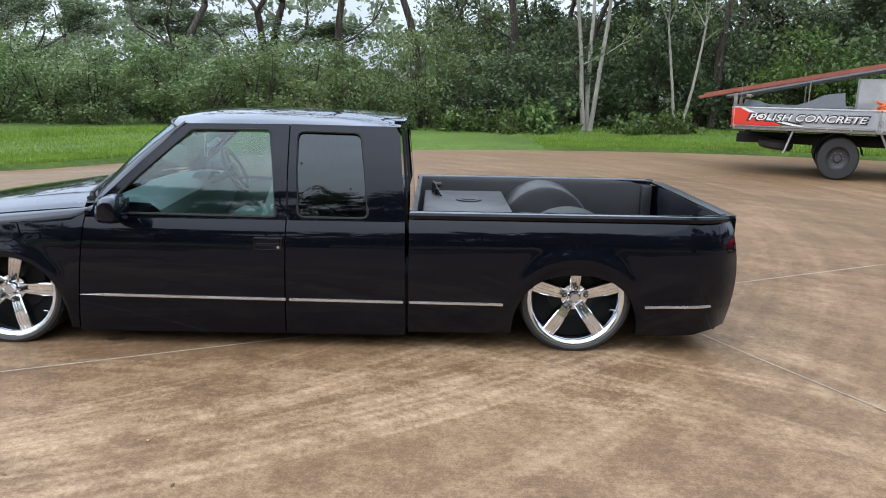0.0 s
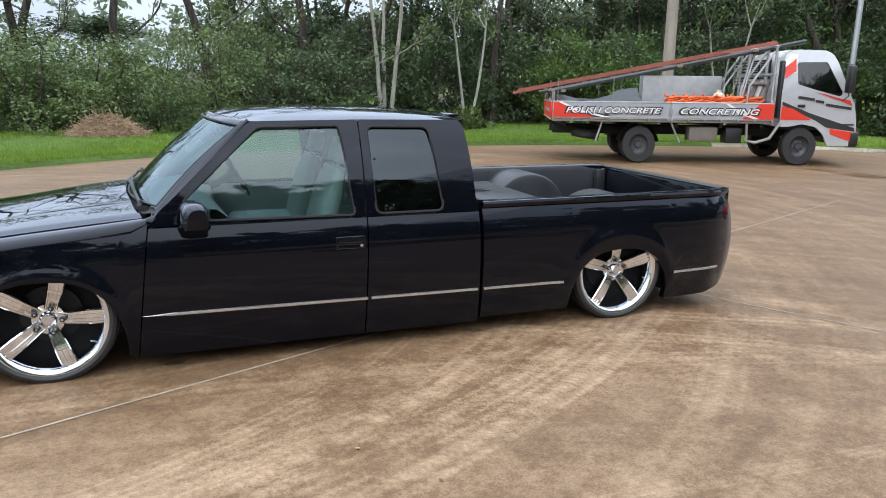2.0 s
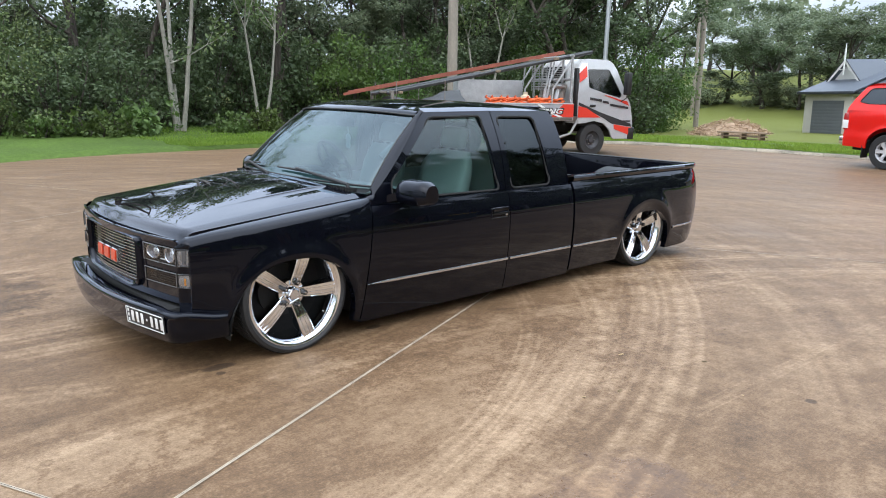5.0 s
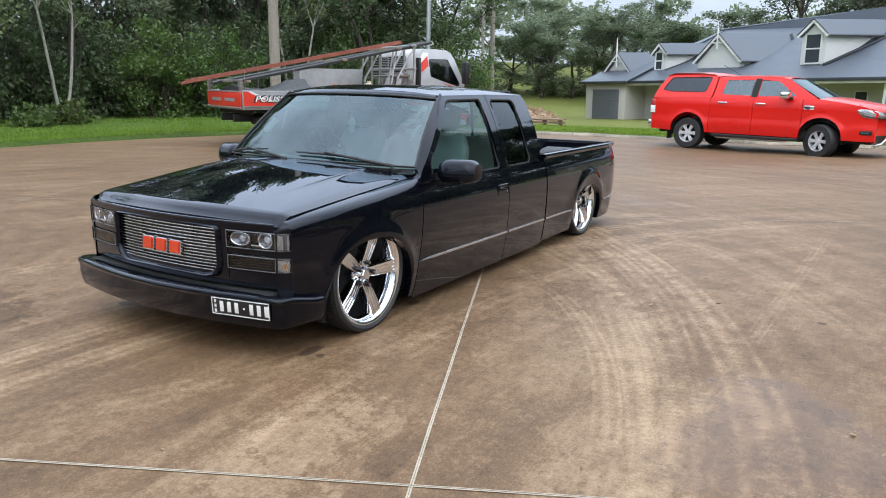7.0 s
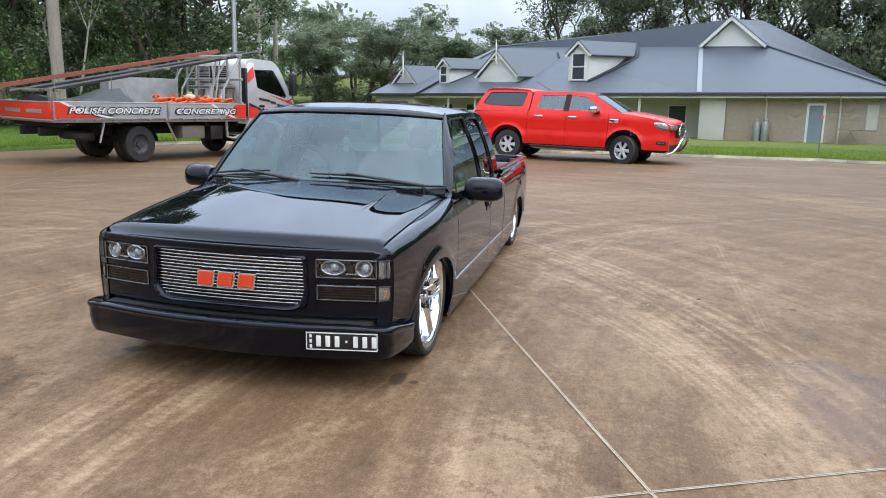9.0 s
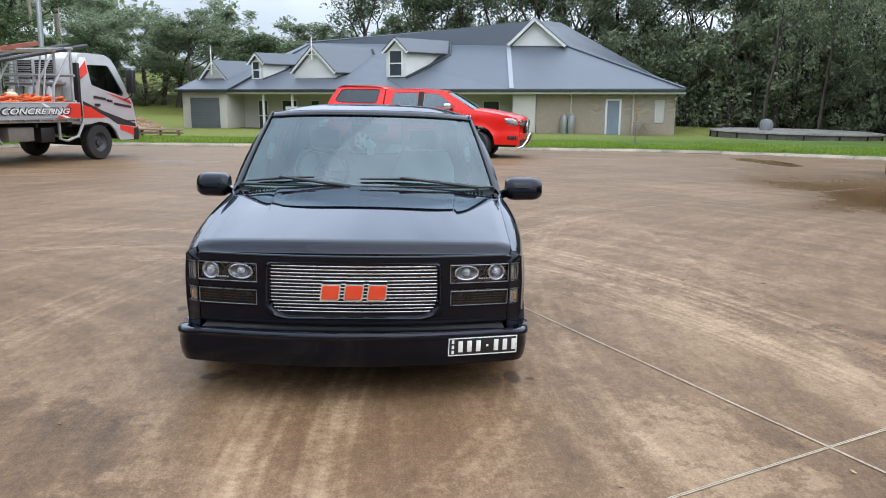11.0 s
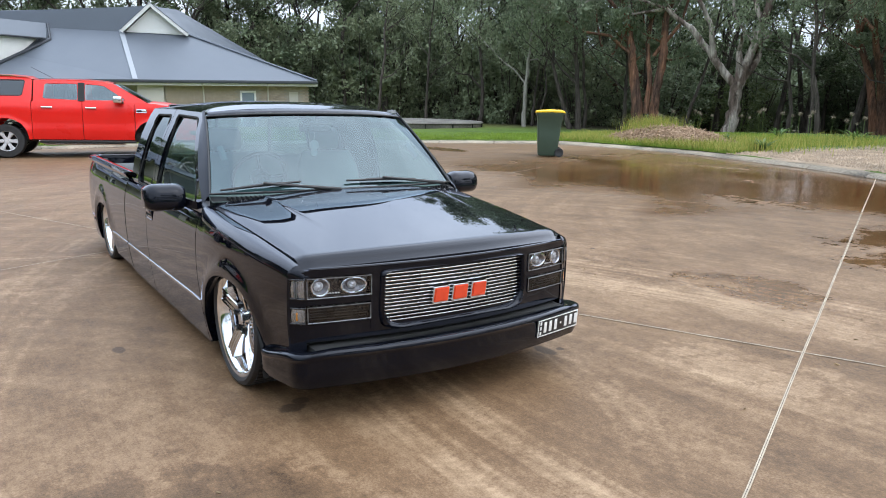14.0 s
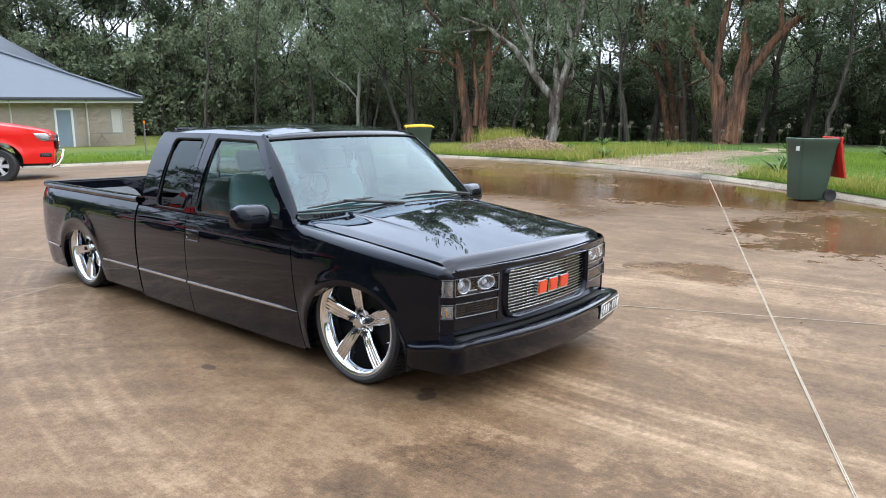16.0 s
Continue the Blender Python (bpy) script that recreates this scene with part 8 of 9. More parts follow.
def tree(name, label, seed, trunk_h, r, spread, depth, bark, leaf, per, size, clump, lean=(0, 0), stems=1, fork=2, low=0.0, droop=0.3, wander=0.22, cat="tree"):
    """Tapered trunk with limbs and a crown of leaf clumps."""
    rng = random.Random(seed)
    t = thing(name, label, cat)
    bm, tips = B(), []
    for k in range(stems):
        a = math.tau * k / stems + rng.random()
        off = Vector((math.cos(a), math.sin(a), 0)) * (r * 1.6 if stems > 1 else 0)
        d = Vector((lean[0] + (math.cos(a) * 0.16 if stems > 1 else 0), lean[1] + (math.sin(a) * 0.16 if stems > 1 else 0), 1)).normalized()
        pts, rs, p = [off + Vector((0, 0, -0.25))], [r * 1.5], off
        pts.append(p.copy())
        rs.append(r * 1.12)
        n = 7
        for i in range(n):
            d = (d + Vector((rng.uniform(-1, 1), rng.uniform(-1, 1), 0.2)) * 0.07 * (wander / 0.2)).normalized()
            p = p + d * (trunk_h / n)
            pts.append(p.copy())
            rs.append(r * (1 - 0.42 * (i + 1) / n))
            if i >= 2 and rng.random() < low:
                q = Vector((rng.uniform(-1, 1), rng.uniform(-1, 1), 0.35)).normalized()
                limb(bm, p.copy(), q, spread * rng.uniform(0.5, 0.9), rs[-1] * 0.4, max(0, depth - 1), rng, tips, wander, fork)
        tube(bm, pts, rs, 10, False)
        for j in range(3):
            q = Vector((rng.uniform(-1, 1), rng.uniform(-1, 1), rng.uniform(0.3, 1.2))).normalized()
            limb(bm, p.copy(), (d * 0.5 + q).normalized(), spread, rs[-1] * 0.75, depth, rng, tips, wander, fork)
    part("trunk", bm, bark, t, smooth=60, recalc=False)
    if per and tips:
        me = leaves_mesh("crown", [p for p, _ in tips], [max(0.35, q * clump) for _, q in tips], per, size, seed, leaf, droop=droop, flat=0.75)
        c = new("crown", me)
        c.parent = t
    return t


def shrub(name, label, seed, w, h, leaf, count, size, cat="shrub"):
    """A dense bush: twigs and clumps of leaves down to the ground, uneven on top."""
    rng = random.Random(seed)
    t = thing(name, label, cat)
    bm, cs, rs = B(), [], []
    for k in range(16):
        a, q = rng.uniform(0, math.tau), rng.uniform(0.2, 1.0)
        d = Vector((math.cos(a) * q * w / h, math.sin(a) * q * w / h, 1)).normalized()
        ln = h * rng.uniform(0.55, 1.0) * (1.1 - 0.35 * q)
        p0 = Vector((math.cos(a) * 0.2, math.sin(a) * 0.2, -0.1))
        pts = [p0 + d * ln * f + Vector((rng.uniform(-1, 1), rng.uniform(-1, 1), 0)) * 0.12 * f for f in (0, 0.3, 0.6, 0.85, 1.0)]
        tube(bm, pts, [0.045, 0.035, 0.025, 0.014, 0.006], 5, False)
        for f in (0.15, 0.35, 0.55, 0.75, 0.92, 1.0):
            cs.append(p0 + d * ln * f + Vector((rng.gauss(0, 1), rng.gauss(0, 1), rng.gauss(0, 0.5))) * 0.28 * w)
            rs.append(rng.uniform(0.22, 0.42) * w * 0.62)
    part("stem", bm, M_BARK, t, smooth=60, recalc=False)
    c = new("crown", leaves_mesh("crown", cs, rs, max(4, count // len(cs)), size, seed, leaf, 1.9, 0.1, 0.85))
    c.parent = t
    return t


def put(ob, x, y, turn=0.0, s=1.0, sz=None, dz=0.1):
    ob.matrix_world = Matrix.Translation((x, y, height(x, y) + dz)) @ Matrix.Rotation(radians(turn), 4, "Z") @ Matrix.Diagonal((s, s, sz or s, 1))


def more(ob, x, y, turn=0.0, s=1.0, sz=None, dz=0.1):
    c = copy_thing(ob, Matrix.Identity(4))
    put(c, x, y, turn, s, sz, dz)
    return c


rnd = random.Random(11)
# hedge of thick bushes on the far verge
hedge = [shrub("hedge_bush", "dense green broad-leaved bush in the hedge", 20 + i, 2.3, 4.0, M_LEAF_HEDGE, 7600, 0.115) for i in range(3)]
dense = [shrub("thicket_bush", "dark dense bush at the wood's edge", 30 + i, 2.2, 3.6, M_LEAF_DARK, 4200, 0.15) for i in range(2)]
bright = [shrub("leafy_bush", "bright green leafy bush by the verge", 40 + i, 2.4, 4.2, M_LEAF_BRIGHT, 5200, 0.15) for i in range(2)]
small = [shrub("fern_shrub", "low yellow-green fern and shrub clump", 50 + i, 1.0, 1.0, M_LEAF_YELLOW if i else M_LEAF_BRIGHT, 1300, 0.16) for i in range(2)]
first = {}


def place(kind, i, x, y, s, sz=None):
    ob = kind[i % len(kind)]
    if ob.name not in first:
        first[ob.name] = 1
        put(ob, x, y, rnd.uniform(0, 360), s, sz)
    else:
        more(ob, x, y, rnd.uniform(0, 360), s, sz)


for i in range(17):
    x = -24 + 1.75 * i + rnd.uniform(-0.4, 0.4)
    place(hedge if x < 1.5 else dense, i, x, 19.6 + rnd.uniform(-0.6, 0.9) - (0.22 * max(0, -8 - x)), rnd.uniform(0.85, 1.15), rnd.uniform(0.85, 1.05) * (0.80 if x < -1 else 0.9))
for i in range(13):
    x = -27 + 2.6 * i + rnd.uniform(-0.8, 0.8)
    place(hedge if i % 3 else dense, i, x, 23.2 + rnd.uniform(-1, 1), rnd.uniform(1.1, 1.35), rnd.uniform(1.05, 1.3) * (0.70 if x < 0.5 else 1.0))
for i in range(10):
    x = 4 + 2.3 * i + rnd.uniform(-0.5, 0.5)
    place(dense, i, x, 22.5 + rnd.uniform(-1, 1.5) - 0.12 * max(0, x - 14), rnd.uniform(0.95, 1.3), rnd.uniform(0.9, 1.25))
for x, y, s in ((14.2, 21.5, 1.05), (16.3, 20.8, 1.0)):
    place(bright, 0, x, y, s)
for x, y, s, z in ((30.5, 20.5, 1.15, 1.25), (33.5, 19.0, 1.2, 1.3), (28, 23, 1.2, 1.5), (36.5, 20, 1.0, 1.2), (32, 25, 1.3, 1.6), (26.2, 21.5, 0.9, 1.1)):
    place(bright, int(x), x, y, s, z)
for x, y, s in ((3.0, 17.9, 1.0), (4.3, 18.3, 1.2), (7.4, 18.4, 0.9), (1.5, 18.2, 0.8), (8.8, 18.8, 1.0), (-0.2, 18.4, 0.7)):
    place(small, int(x * 7), x, y, s)

gums = [tree("gum_tree", "tall dark-barked gum tree with a thin crown", 60 + i, 6.5 + i, 0.125 + 0.025 * i, 3.2, 2, M_BARK, M_LEAF_GUM, 38, 0.24, 1.15, (rnd.uniform(-0.1, 0.1), rnd.uniform(-0.1, 0.1)), 1, 2, 0.6) for i in range(4)]
bushy = [tree("casuarina_tree", "dense dark green tree in the wood", 70 + i, 6.0, 0.17, 3.0, 2, M_BARK, M_LEAF_DARK, 40, 0.20, 1.2, (0, 0), 1, 2, 0.9) for i in range(3)]
fuller = [tree("broad_gum_tree", "full-crowned grey-green gum tree in the wood", 80 + i, 5.5, 0.22, 3.4, 2, M_BARK, M_LEAF_GUM, 48, 0.22, 1.2, (0, 0), 1, 2, 0.8) for i in range(3)]
bare = [tree("dead_tree", "dark sparse tree with twisted bare limbs", 90 + i, 4.2, 0.15, 2.4, 3, M_BARK, M_LEAF_GUM, 3, 0.16, 0.7, (0.08, 0), 1, 2, 0.5, wander=0.45) for i in range(2)]
slim = tree("white_trunk_tree", "slender white-barked tree with several stems", 101, 5.2, 0.085, 1.8, 2, M_WHITEBARK, M_LEAF_HEDGE, 10, 0.17, 0.9, (0.0, 0), 3, 2, 0.15, wander=0.14)
slim_one = tree("white_trunk_sapling", "thin pale-barked sapling at the wood's edge", 102, 3.6, 0.06, 1.2, 1, M_WHITEBARK, M_LEAF_HEDGE, 12, 0.15, 0.9, (0.03, 0), 2, 2, 0.3, wander=0.16)
put(slim, 6.1, 19.7, 40, 1.0)
put(slim_one, 9.3, 19.9, 0, 1.0)
more(slim_one, 22.0, 21.0, 120, 1.2)
for i, (x, y, s) in enumerate(((-2.6, 21.3, 1.15), (0.6, 22.0, 1.25), (4.0, 22.5, 1.3), (-5.5, 23.5, 1.3), (11.5, 22.5, 1.2), (-10, 26, 1.5), (-6.2, 27, 1.5))):
    place(bare, i, x, y, s, s * (1.0 if x > -4 else 0.75))
# wood behind the hedge and the flatbed
for i in range(26):
    x, y = -16 + 2.1 * i + rnd.uniform(-0.8, 0.8), 27 + rnd.uniform(-2, 5)
    if x < 0 and i % 3:
        continue
    place((bushy, fuller, gums)[i % 3], i, x, y if x < 24 else y + 6, rnd.uniform(0.8, 1.1), rnd.uniform(0.55, 0.78) * (0.6 if x < 1 else 1.0))
for i in range(8):
    x = 6.5 + 2.3 * i
    place((bushy, gums)[i % 2], i, x, 24.6 + rnd.uniform(-0.8, 0.8), rnd.uniform(0.75, 0.95), rnd.uniform(0.6, 0.8))
for i in range(7):
    place((gums, fuller)[i % 2], i, -32 + 3.6 * i + rnd.uniform(-1, 1), 34 + rnd.uniform(-3, 5), rnd.uniform(0.75, 1.0), rnd.uniform(0.42, 0.56))
# tall tree line right of the flatbed
for i, (x, y) in enumerate(((27, 26), (30, 29), (34, 26), (37.5, 27), (40, 31), (24, 28), (43, 33), (35, 32))):
    place((fuller, bushy)[i % 2], i, x, y, rnd.uniform(1.0, 1.2), rnd.uniform(0.8, 1.0))
# dense dark trees between the flatbed and the garage
for i, (x, y) in enumerate(((27.5, 20.5), (31, 22.5), (34.5, 21.8), (37.5, 23.5), (30.5, 18.8), (35.5, 26), (40.5, 25.5))):
    place(dense if i == 4 else bushy, i, x, y, rnd.uniform(1.25, 1.5), rnd.uniform(1.0, 1.2))
# trees behind the house
for i in range(26):
    t = i / 25
    x, y = lerp(72, 48, t) + rnd.uniform(-3, 3), lerp(34, -24, t) + rnd.uniform(-2, 2)
    place((fuller, gums, bushy)[i % 3], i, x, y, rnd.uniform(1.1, 1.5), rnd.uniform(1.0, 1.3) * (0.50 if y > 3 else 0.85))
for i in range(12):
    t = i / 11
    place((gums, fuller)[i % 2], i + 1, lerp(92, 66, t) + rnd.uniform(-4, 4), lerp(52, -10, t) + rnd.uniform(-3, 3), rnd.uniform(1.3, 1.7), 0.62 if i < 9 else 1.1)
# gum forest beyond the bins
for i in range(58):
    t = i / 57
    x = lerp(40, -26, t) + rnd.uniform(-2, 2)
    y = -30 - 8.0 * math.sin(math.pi * min(1, t * 1.1)) - rnd.uniform(0, 16) + 4 * (1 - t)
    # taller, above the view, in the sector that the bonnet mirrors
    place((gums, bushy, gums, fuller)[i % 4], i, x, y, rnd.uniform(0.85, 1.3), rnd.uniform(0.72, 0.98) * (1.5 if -58 < math.degrees(math.atan2(y, x + 2)) < -38 else 1.0))
for i in range(22):
    t = i / 21
    place(dense if i % 3 else hedge, i, lerp(42, -24, t) + rnd.uniform(-1.5, 1.5), -42 - 5 * math.sin(math.pi * t) + rnd.uniform(-4, 3), rnd.uniform(1.0, 1.5), rnd.uniform(0.8, 1.2))

# scrub that fills the wood
scrub = [shrub("scrub_tree", "tall grey-green scrub in the shaded wood", 140 + i, 2.4, 6.0, M_LEAF_GREY if i else M_LEAF_GUM, 4600, 0.19) for i in range(3)]
for i in range(44):
    t = i / 43
    place(scrub, i, lerp(44, -26, t) + rnd.uniform(-1.5, 1.5), -44 - 7 * math.sin(math.pi * t) + rnd.uniform(-9, 3), rnd.uniform(1.1, 1.6), rnd.uniform(1.0, 1.7))
for i in range(26):
    t = i / 25
    place(scrub, i + 1, lerp(70, 44, t) + rnd.uniform(-2, 2), lerp(14, -30, t) + rnd.uniform(-2, 2), rnd.uniform(1.3, 1.8), rnd.uniform(1.2, 2.0) * (0.55 if i < 8 else 1.0))
for i in range(12):
    place(scrub, i + 2, 34 + 3.2 * i + rnd.uniform(-1, 1), 34 + 2.2 * i + rnd.uniform(-2, 2), rnd.uniform(1.2, 1.7), rnd.uniform(1.2, 1.9))
for i in range(14):
    place(dense, i, 5 + 2.0 * i + rnd.uniform(-1, 1), 29.5 + rnd.uniform(-2, 2), rnd.uniform(1.3, 1.7), rnd.uniform(1.4, 1.9))

# thicket on the rise beyond the garage
for i in range(14):
    t = i / 13
    place(scrub if i % 3 else fuller, i, lerp(64, 78, t) + rnd.uniform(-2, 2), lerp(46, 14, t) + rnd.uniform(-2, 2), rnd.uniform(1.2, 1.6), rnd.uniform(0.45, 0.65))
# the wood's edge beyond the tank
for i in range(34):
    x, y = rnd.uniform(30, 56), rnd.uniform(-50, -26)
    place((scrub, fuller, scrub, bushy)[i % 4], i, x, y, rnd.uniform(1.1, 1.5), rnd.uniform(1.1, 1.7))
for i in range(12):
    place(scrub, i, 25 + 2.2 * i + rnd.uniform(-1, 1), -36 + 0.9 * i + rnd.uniform(-2, 2), rnd.uniform(1.1, 1.5), rnd.uniform(0.8, 1.2))
for i in range(9):
    place((fuller, bushy)[i % 2], i, rnd.uniform(49, 60), -13 - 1.9 * i + rnd.uniform(-1, 1), rnd.uniform(1.0, 1.2), rnd.uniform(1.05, 1.3))
for i in range(18):
    place(scrub, i, 4 + 1.8 * i + rnd.uniform(-1, 1), -50 - rnd.uniform(0, 8), rnd.uniform(1.2, 1.6), rnd.uniform(0.9, 1.3))
# the large trees by the driveway
def guided_tree(name, label, seed, x, y, turn, limbs, bark, leaf, per, size, reach=1.4, cat="tree"):
    """A tree whose main limbs run along given lines (across, up, radius); twigs and leaves grow from their ends."""
    rng = random.Random(seed)
    t = thing(name, label, cat)
    bm, tips = B(), []
    for line in limbs:
        pts, rs = [], []
        depth = 0.0 if line[0][1] < 0.2 else rng.uniform(-0.6, 0.6)
        for i in range(len(line) - 1):
            (a0, u0, r0), (a1, u1, r1) = line[i], line[i + 1]
            for k in range(4):
                f = k / 4
                w = 0.22 * lerp(r0, r1, f)
                pts.append(Vector((lerp(a0, a1, f) + rng.uniform(-w, w), depth * (i + f) * 0.5 + rng.uniform(-w, w), lerp(u0, u1, f))))
                rs.append(0.78 * lerp(r0, r1, f) * rng.uniform(0.93, 1.07))
        a, u, r = line[-1]
        pts.append(Vector((a, depth * (len(line) - 1) * 0.5, u)))
        rs.append(0.78 * r)
        tube(bm, pts, rs, 12, False)
        d = (pts[-1] - pts[-3]).normalized()
        for k in range(3):
            q = Vector((rng.uniform(-1, 1), rng.uniform(-1, 1), rng.uniform(-0.1, 0.9))).normalized()
            limb(bm, pts[-1], (d + q * 0.8).normalized(), reach * rng.uniform(0.8, 1.3), r * 0.7, 1, rng, tips, 0.35, 2)
        for k in range(max(1, len(pts) // 4)):
            j = rng.randrange(len(pts) // 2, len(pts))
            q = Vector((rng.uniform(-1, 1), rng.uniform(-1, 1), rng.uniform(-0.2, 0.7))).normalized()
            if pts[j].z > 3.2:
                limb(bm, pts[j], q, reach * rng.uniform(0.5, 1.0), rs[j] * 0.3, 1, rng, tips, 0.45, 2)
    part("trunk", bm, bark, t, smooth=60, recalc=False)
    c = new("crown", leaves_mesh("crown", [p for p, _ in tips], [max(0.4, q * 1.1) for _, q in tips], per, size, seed, leaf, droop=0.7, flat=0.9))
    c.parent = t
    put(t, x, y, turn)
    return t


PALE = [[(0, -0.3, 0.55), (0.0, 0.2, 0.44), (0.15, 1.2, 0.38), (0.25, 2.5, 0.36)],
        [(0.1, 2.3, 0.28), (-1.0, 3.7, 0.22), (-2.2, 5.1, 0.18), (-3.5, 6.1, 0.13), (-5.2, 5.9, 0.08), (-6.2, 7.6, 0.05)],
        [(-1.0, 3.7, 0.19), (-1.3, 5.3, 0.16), (-2.0, 6.6, 0.13), (-2.7, 8.2, 0.10), (-2.9, 10, 0.05)],
        [(0.3, 2.4, 0.30), (0.8, 4.4, 0.25), (1.2, 6.0, 0.21), (1.6, 7.8, 0.15), (1.8, 10.2, 0.07)],
        [(1.05, 5.3, 0.17), (0.6, 6.4, 0.14), (0.4, 7.8, 0.11), (-0.1, 10.0, 0.05)],
        [(-3.5, 6.1, 0.09), (-5.4, 6.8, 0.07), (-7.2, 6.8, 0.05), (-8.4, 6.1, 0.02)],
        [(0.9, 4.2, 0.12), (-0.2, 5.6, 0.09), (-0.6, 7.4, 0.05)]]
guided_tree("pale_gum_tree", "large pale-barked gum with spreading bare limbs", 111, 16.7, -30.6, 212, PALE, M_PALEBARK, M_LEAF_GUM, 3, 0.17, 1.6)
REDS = [[(-0.1, -0.3, 0.62), (0, 0.2, 0.48), (0.2, 1.8, 0.34), (0.5, 4.2, 0.28), (0.5, 7.0, 0.20), (0.9, 9.5, 0.08)],
        [(0.3, 0.0, 0.34), (0.65, 3.0, 0.28), (1.9, 4.9, 0.24), (3.4, 6.3, 0.18), (4.3, 8.0, 0.12), (4.8, 10, 0.05)],
        [(-0.3, 0.0, 0.30), (-0.3, 2.6, 0.24), (-1.5, 4.2, 0.19), (-2.1, 6.0, 0.14), (-2.3, 8.5, 0.06)],
        [(-0.4, 0.0, 0.30), (-0.7, 3.0, 0.22), (-0.5, 5.4, 0.18), (0.0, 8.4, 0.08)],
        [(1.9, 4.9, 0.14), (1.8, 6.6, 0.11), (1.4, 8.8, 0.05)],
        [(3.4, 6.3, 0.10), (5.0, 7.0, 0.07), (6.2, 7.3, 0.03)]]
guided_tree("red_gum_tree", "big red-brown stringy-barked gum with spreading stems", 112, 7.1, -30.3, 199, REDS, M_REDBARK, M_LEAF_GUM, 46, 0.22, 1.7)
DARKRED = [[(0, -0.3, 0.55), (-0.05, 0.3, 0.44), (-0.1, 1.8, 0.36), (-0.45, 3.6, 0.30), (-0.7, 5.0, 0.27), (-1.2, 6.6, 0.22), (-1.7, 9.5, 0.08)],
           [(0.7, -0.3, 0.46), (0.85, 0.3, 0.36), (0.8, 2.2, 0.30), (1.05, 3.8, 0.28), (1.0, 5.4, 0.23), (1.35, 7.2, 0.18), (1.2, 10, 0.07)],
           [(0.4, 1.0, 0.20), (0.45, 2.8, 0.18), (0.2, 4.6, 0.15), (0.5, 6.8, 0.12), (0.3, 9.0, 0.06)],
           [(-0.5, 4.0, 0.12), (-1.7, 5.0, 0.10), (-3.2, 5.2, 0.07), (-4.4, 6.0, 0.03)],
           [(-1.1, 6.0, 0.14), (-2.4, 7.4, 0.1), (-3.0, 9.0, 0.05)],
           [(0.6, 4.0, 0.14), (1.8, 5.6, 0.1), (2.4, 8.0, 0.05)]]
guided_tree("red_gum_tree", "tall dark red stringy-barked gum with twin stems", 113, 21.2, -29.0, 219, DARKRED, M_REDBARK, M_LEAF_GUM, 30, 0.22, 1.6)


def crooked(seed, high, r):
    """The lines of a thin, leaning stem with a few bent side limbs."""
    rng = random.Random(seed)
    stem, a, n = [], 0.0, 7
    lean = rng.uniform(-0.16, 0.16)
    for i in range(n + 1):
        u = -0.3 + (high + 0.3) * i / n
        stem.append((a, u, r * (1.25 if i == 0 else 1 - 0.75 * i / n)))
        a += lean * high / n + rng.uniform(-0.24, 0.24)
    lines = [stem]
    for k in range(rng.randint(4, 6)):
        i = rng.randint(2, n - 1)
        a, u, q = stem[i]
        s = rng.choice((-1, 1))
        line = [(a, u, q * 0.55)]
        for j in range(3):
            a += s * rng.uniform(0.3, 0.95)
            u += rng.uniform(0.1, 0.9)
            line.append((a, u, q * (0.42 - 0.12 * j)))
        lines.append(line)
    return lines


THIN = ((22.9, -29.6, 0.16, 1), (24.6, -27.9, 0.22, 2), (26.9, -30.8, 0.14, 1), (32.6, -27.0, 0.18, 1), (19.6, -30.8, 0.13, 1), (35.6, -24.8, 0.13, 1),
        (30.2, -29.4, 0.12, 1), (14.4, -31.8, 0.13, 1), (12.2, -30.6, 0.15, 2), (10.0, -32.6, 0.12, 1), (3.2, -31.6, 0.14, 1), (38.0, -22.4, 0.15, 1), (27.6, -27.8, 0.10, 1))
for i, (x, y, r, fork) in enumerate(THIN):
    lines = crooked(400 + i, 8.5 + (i % 3), r)
    if fork == 2:
        lines += [[(a + 0.35 + 0.05 * k, u, q) for k, (a, u, q) in enumerate(w)] for w in crooked(430 + i, 8.8, r * 0.8)[:3]]
    guided_tree("crooked_tree", "thin dark crooked tree with bare twisted limbs at the wood's edge", 410 + i, x, y, math.degrees(math.atan2(y - 1.0, x + 6.0)) + 90, lines, M_BARK, M_LEAF_GREY if i % 2 else M_LEAF_GUM, 4, 0.17, 1.3)
guided_tree("white_gum_tree", "slender gum with a peeling white lower trunk", 440, 28.2, -27.0, 50, crooked(441, 9.5, 0.17), M_WHITEBARK, M_LEAF_GREY, 6, 0.18, 1.4)
red = [tree("red_gum_tree", "big red-brown stringy-barked gum with several stems", 121 + i, 5.2, 0.24, 4.0, 2, M_REDBARK, M_LEAF_GUM, 40, 0.23, 1.1, (0.03, 0), 2 + i, 2, 0.2, wander=0.34) for i in range(2)]
put(red[0], 0.5, -38.0, 30, 0.85)
put(red[1], 12.6, -37.5, 80, 1.0)
more(red[1], 27.6, -36.0, 10, 0.9)
# high gums, crowns out of view, sized for the dark trees the bonnet mirrors
tall = [tree("tall_gum_tree", "high gum with a dense dark crown over the wood", 150 + i, 9.5, 0.24, 3.6, 2, M_BARK, M_LEAF_DARK, 110, 0.30, 1.35, (0, 0), 1, 3, 0.25) for i in range(2)]
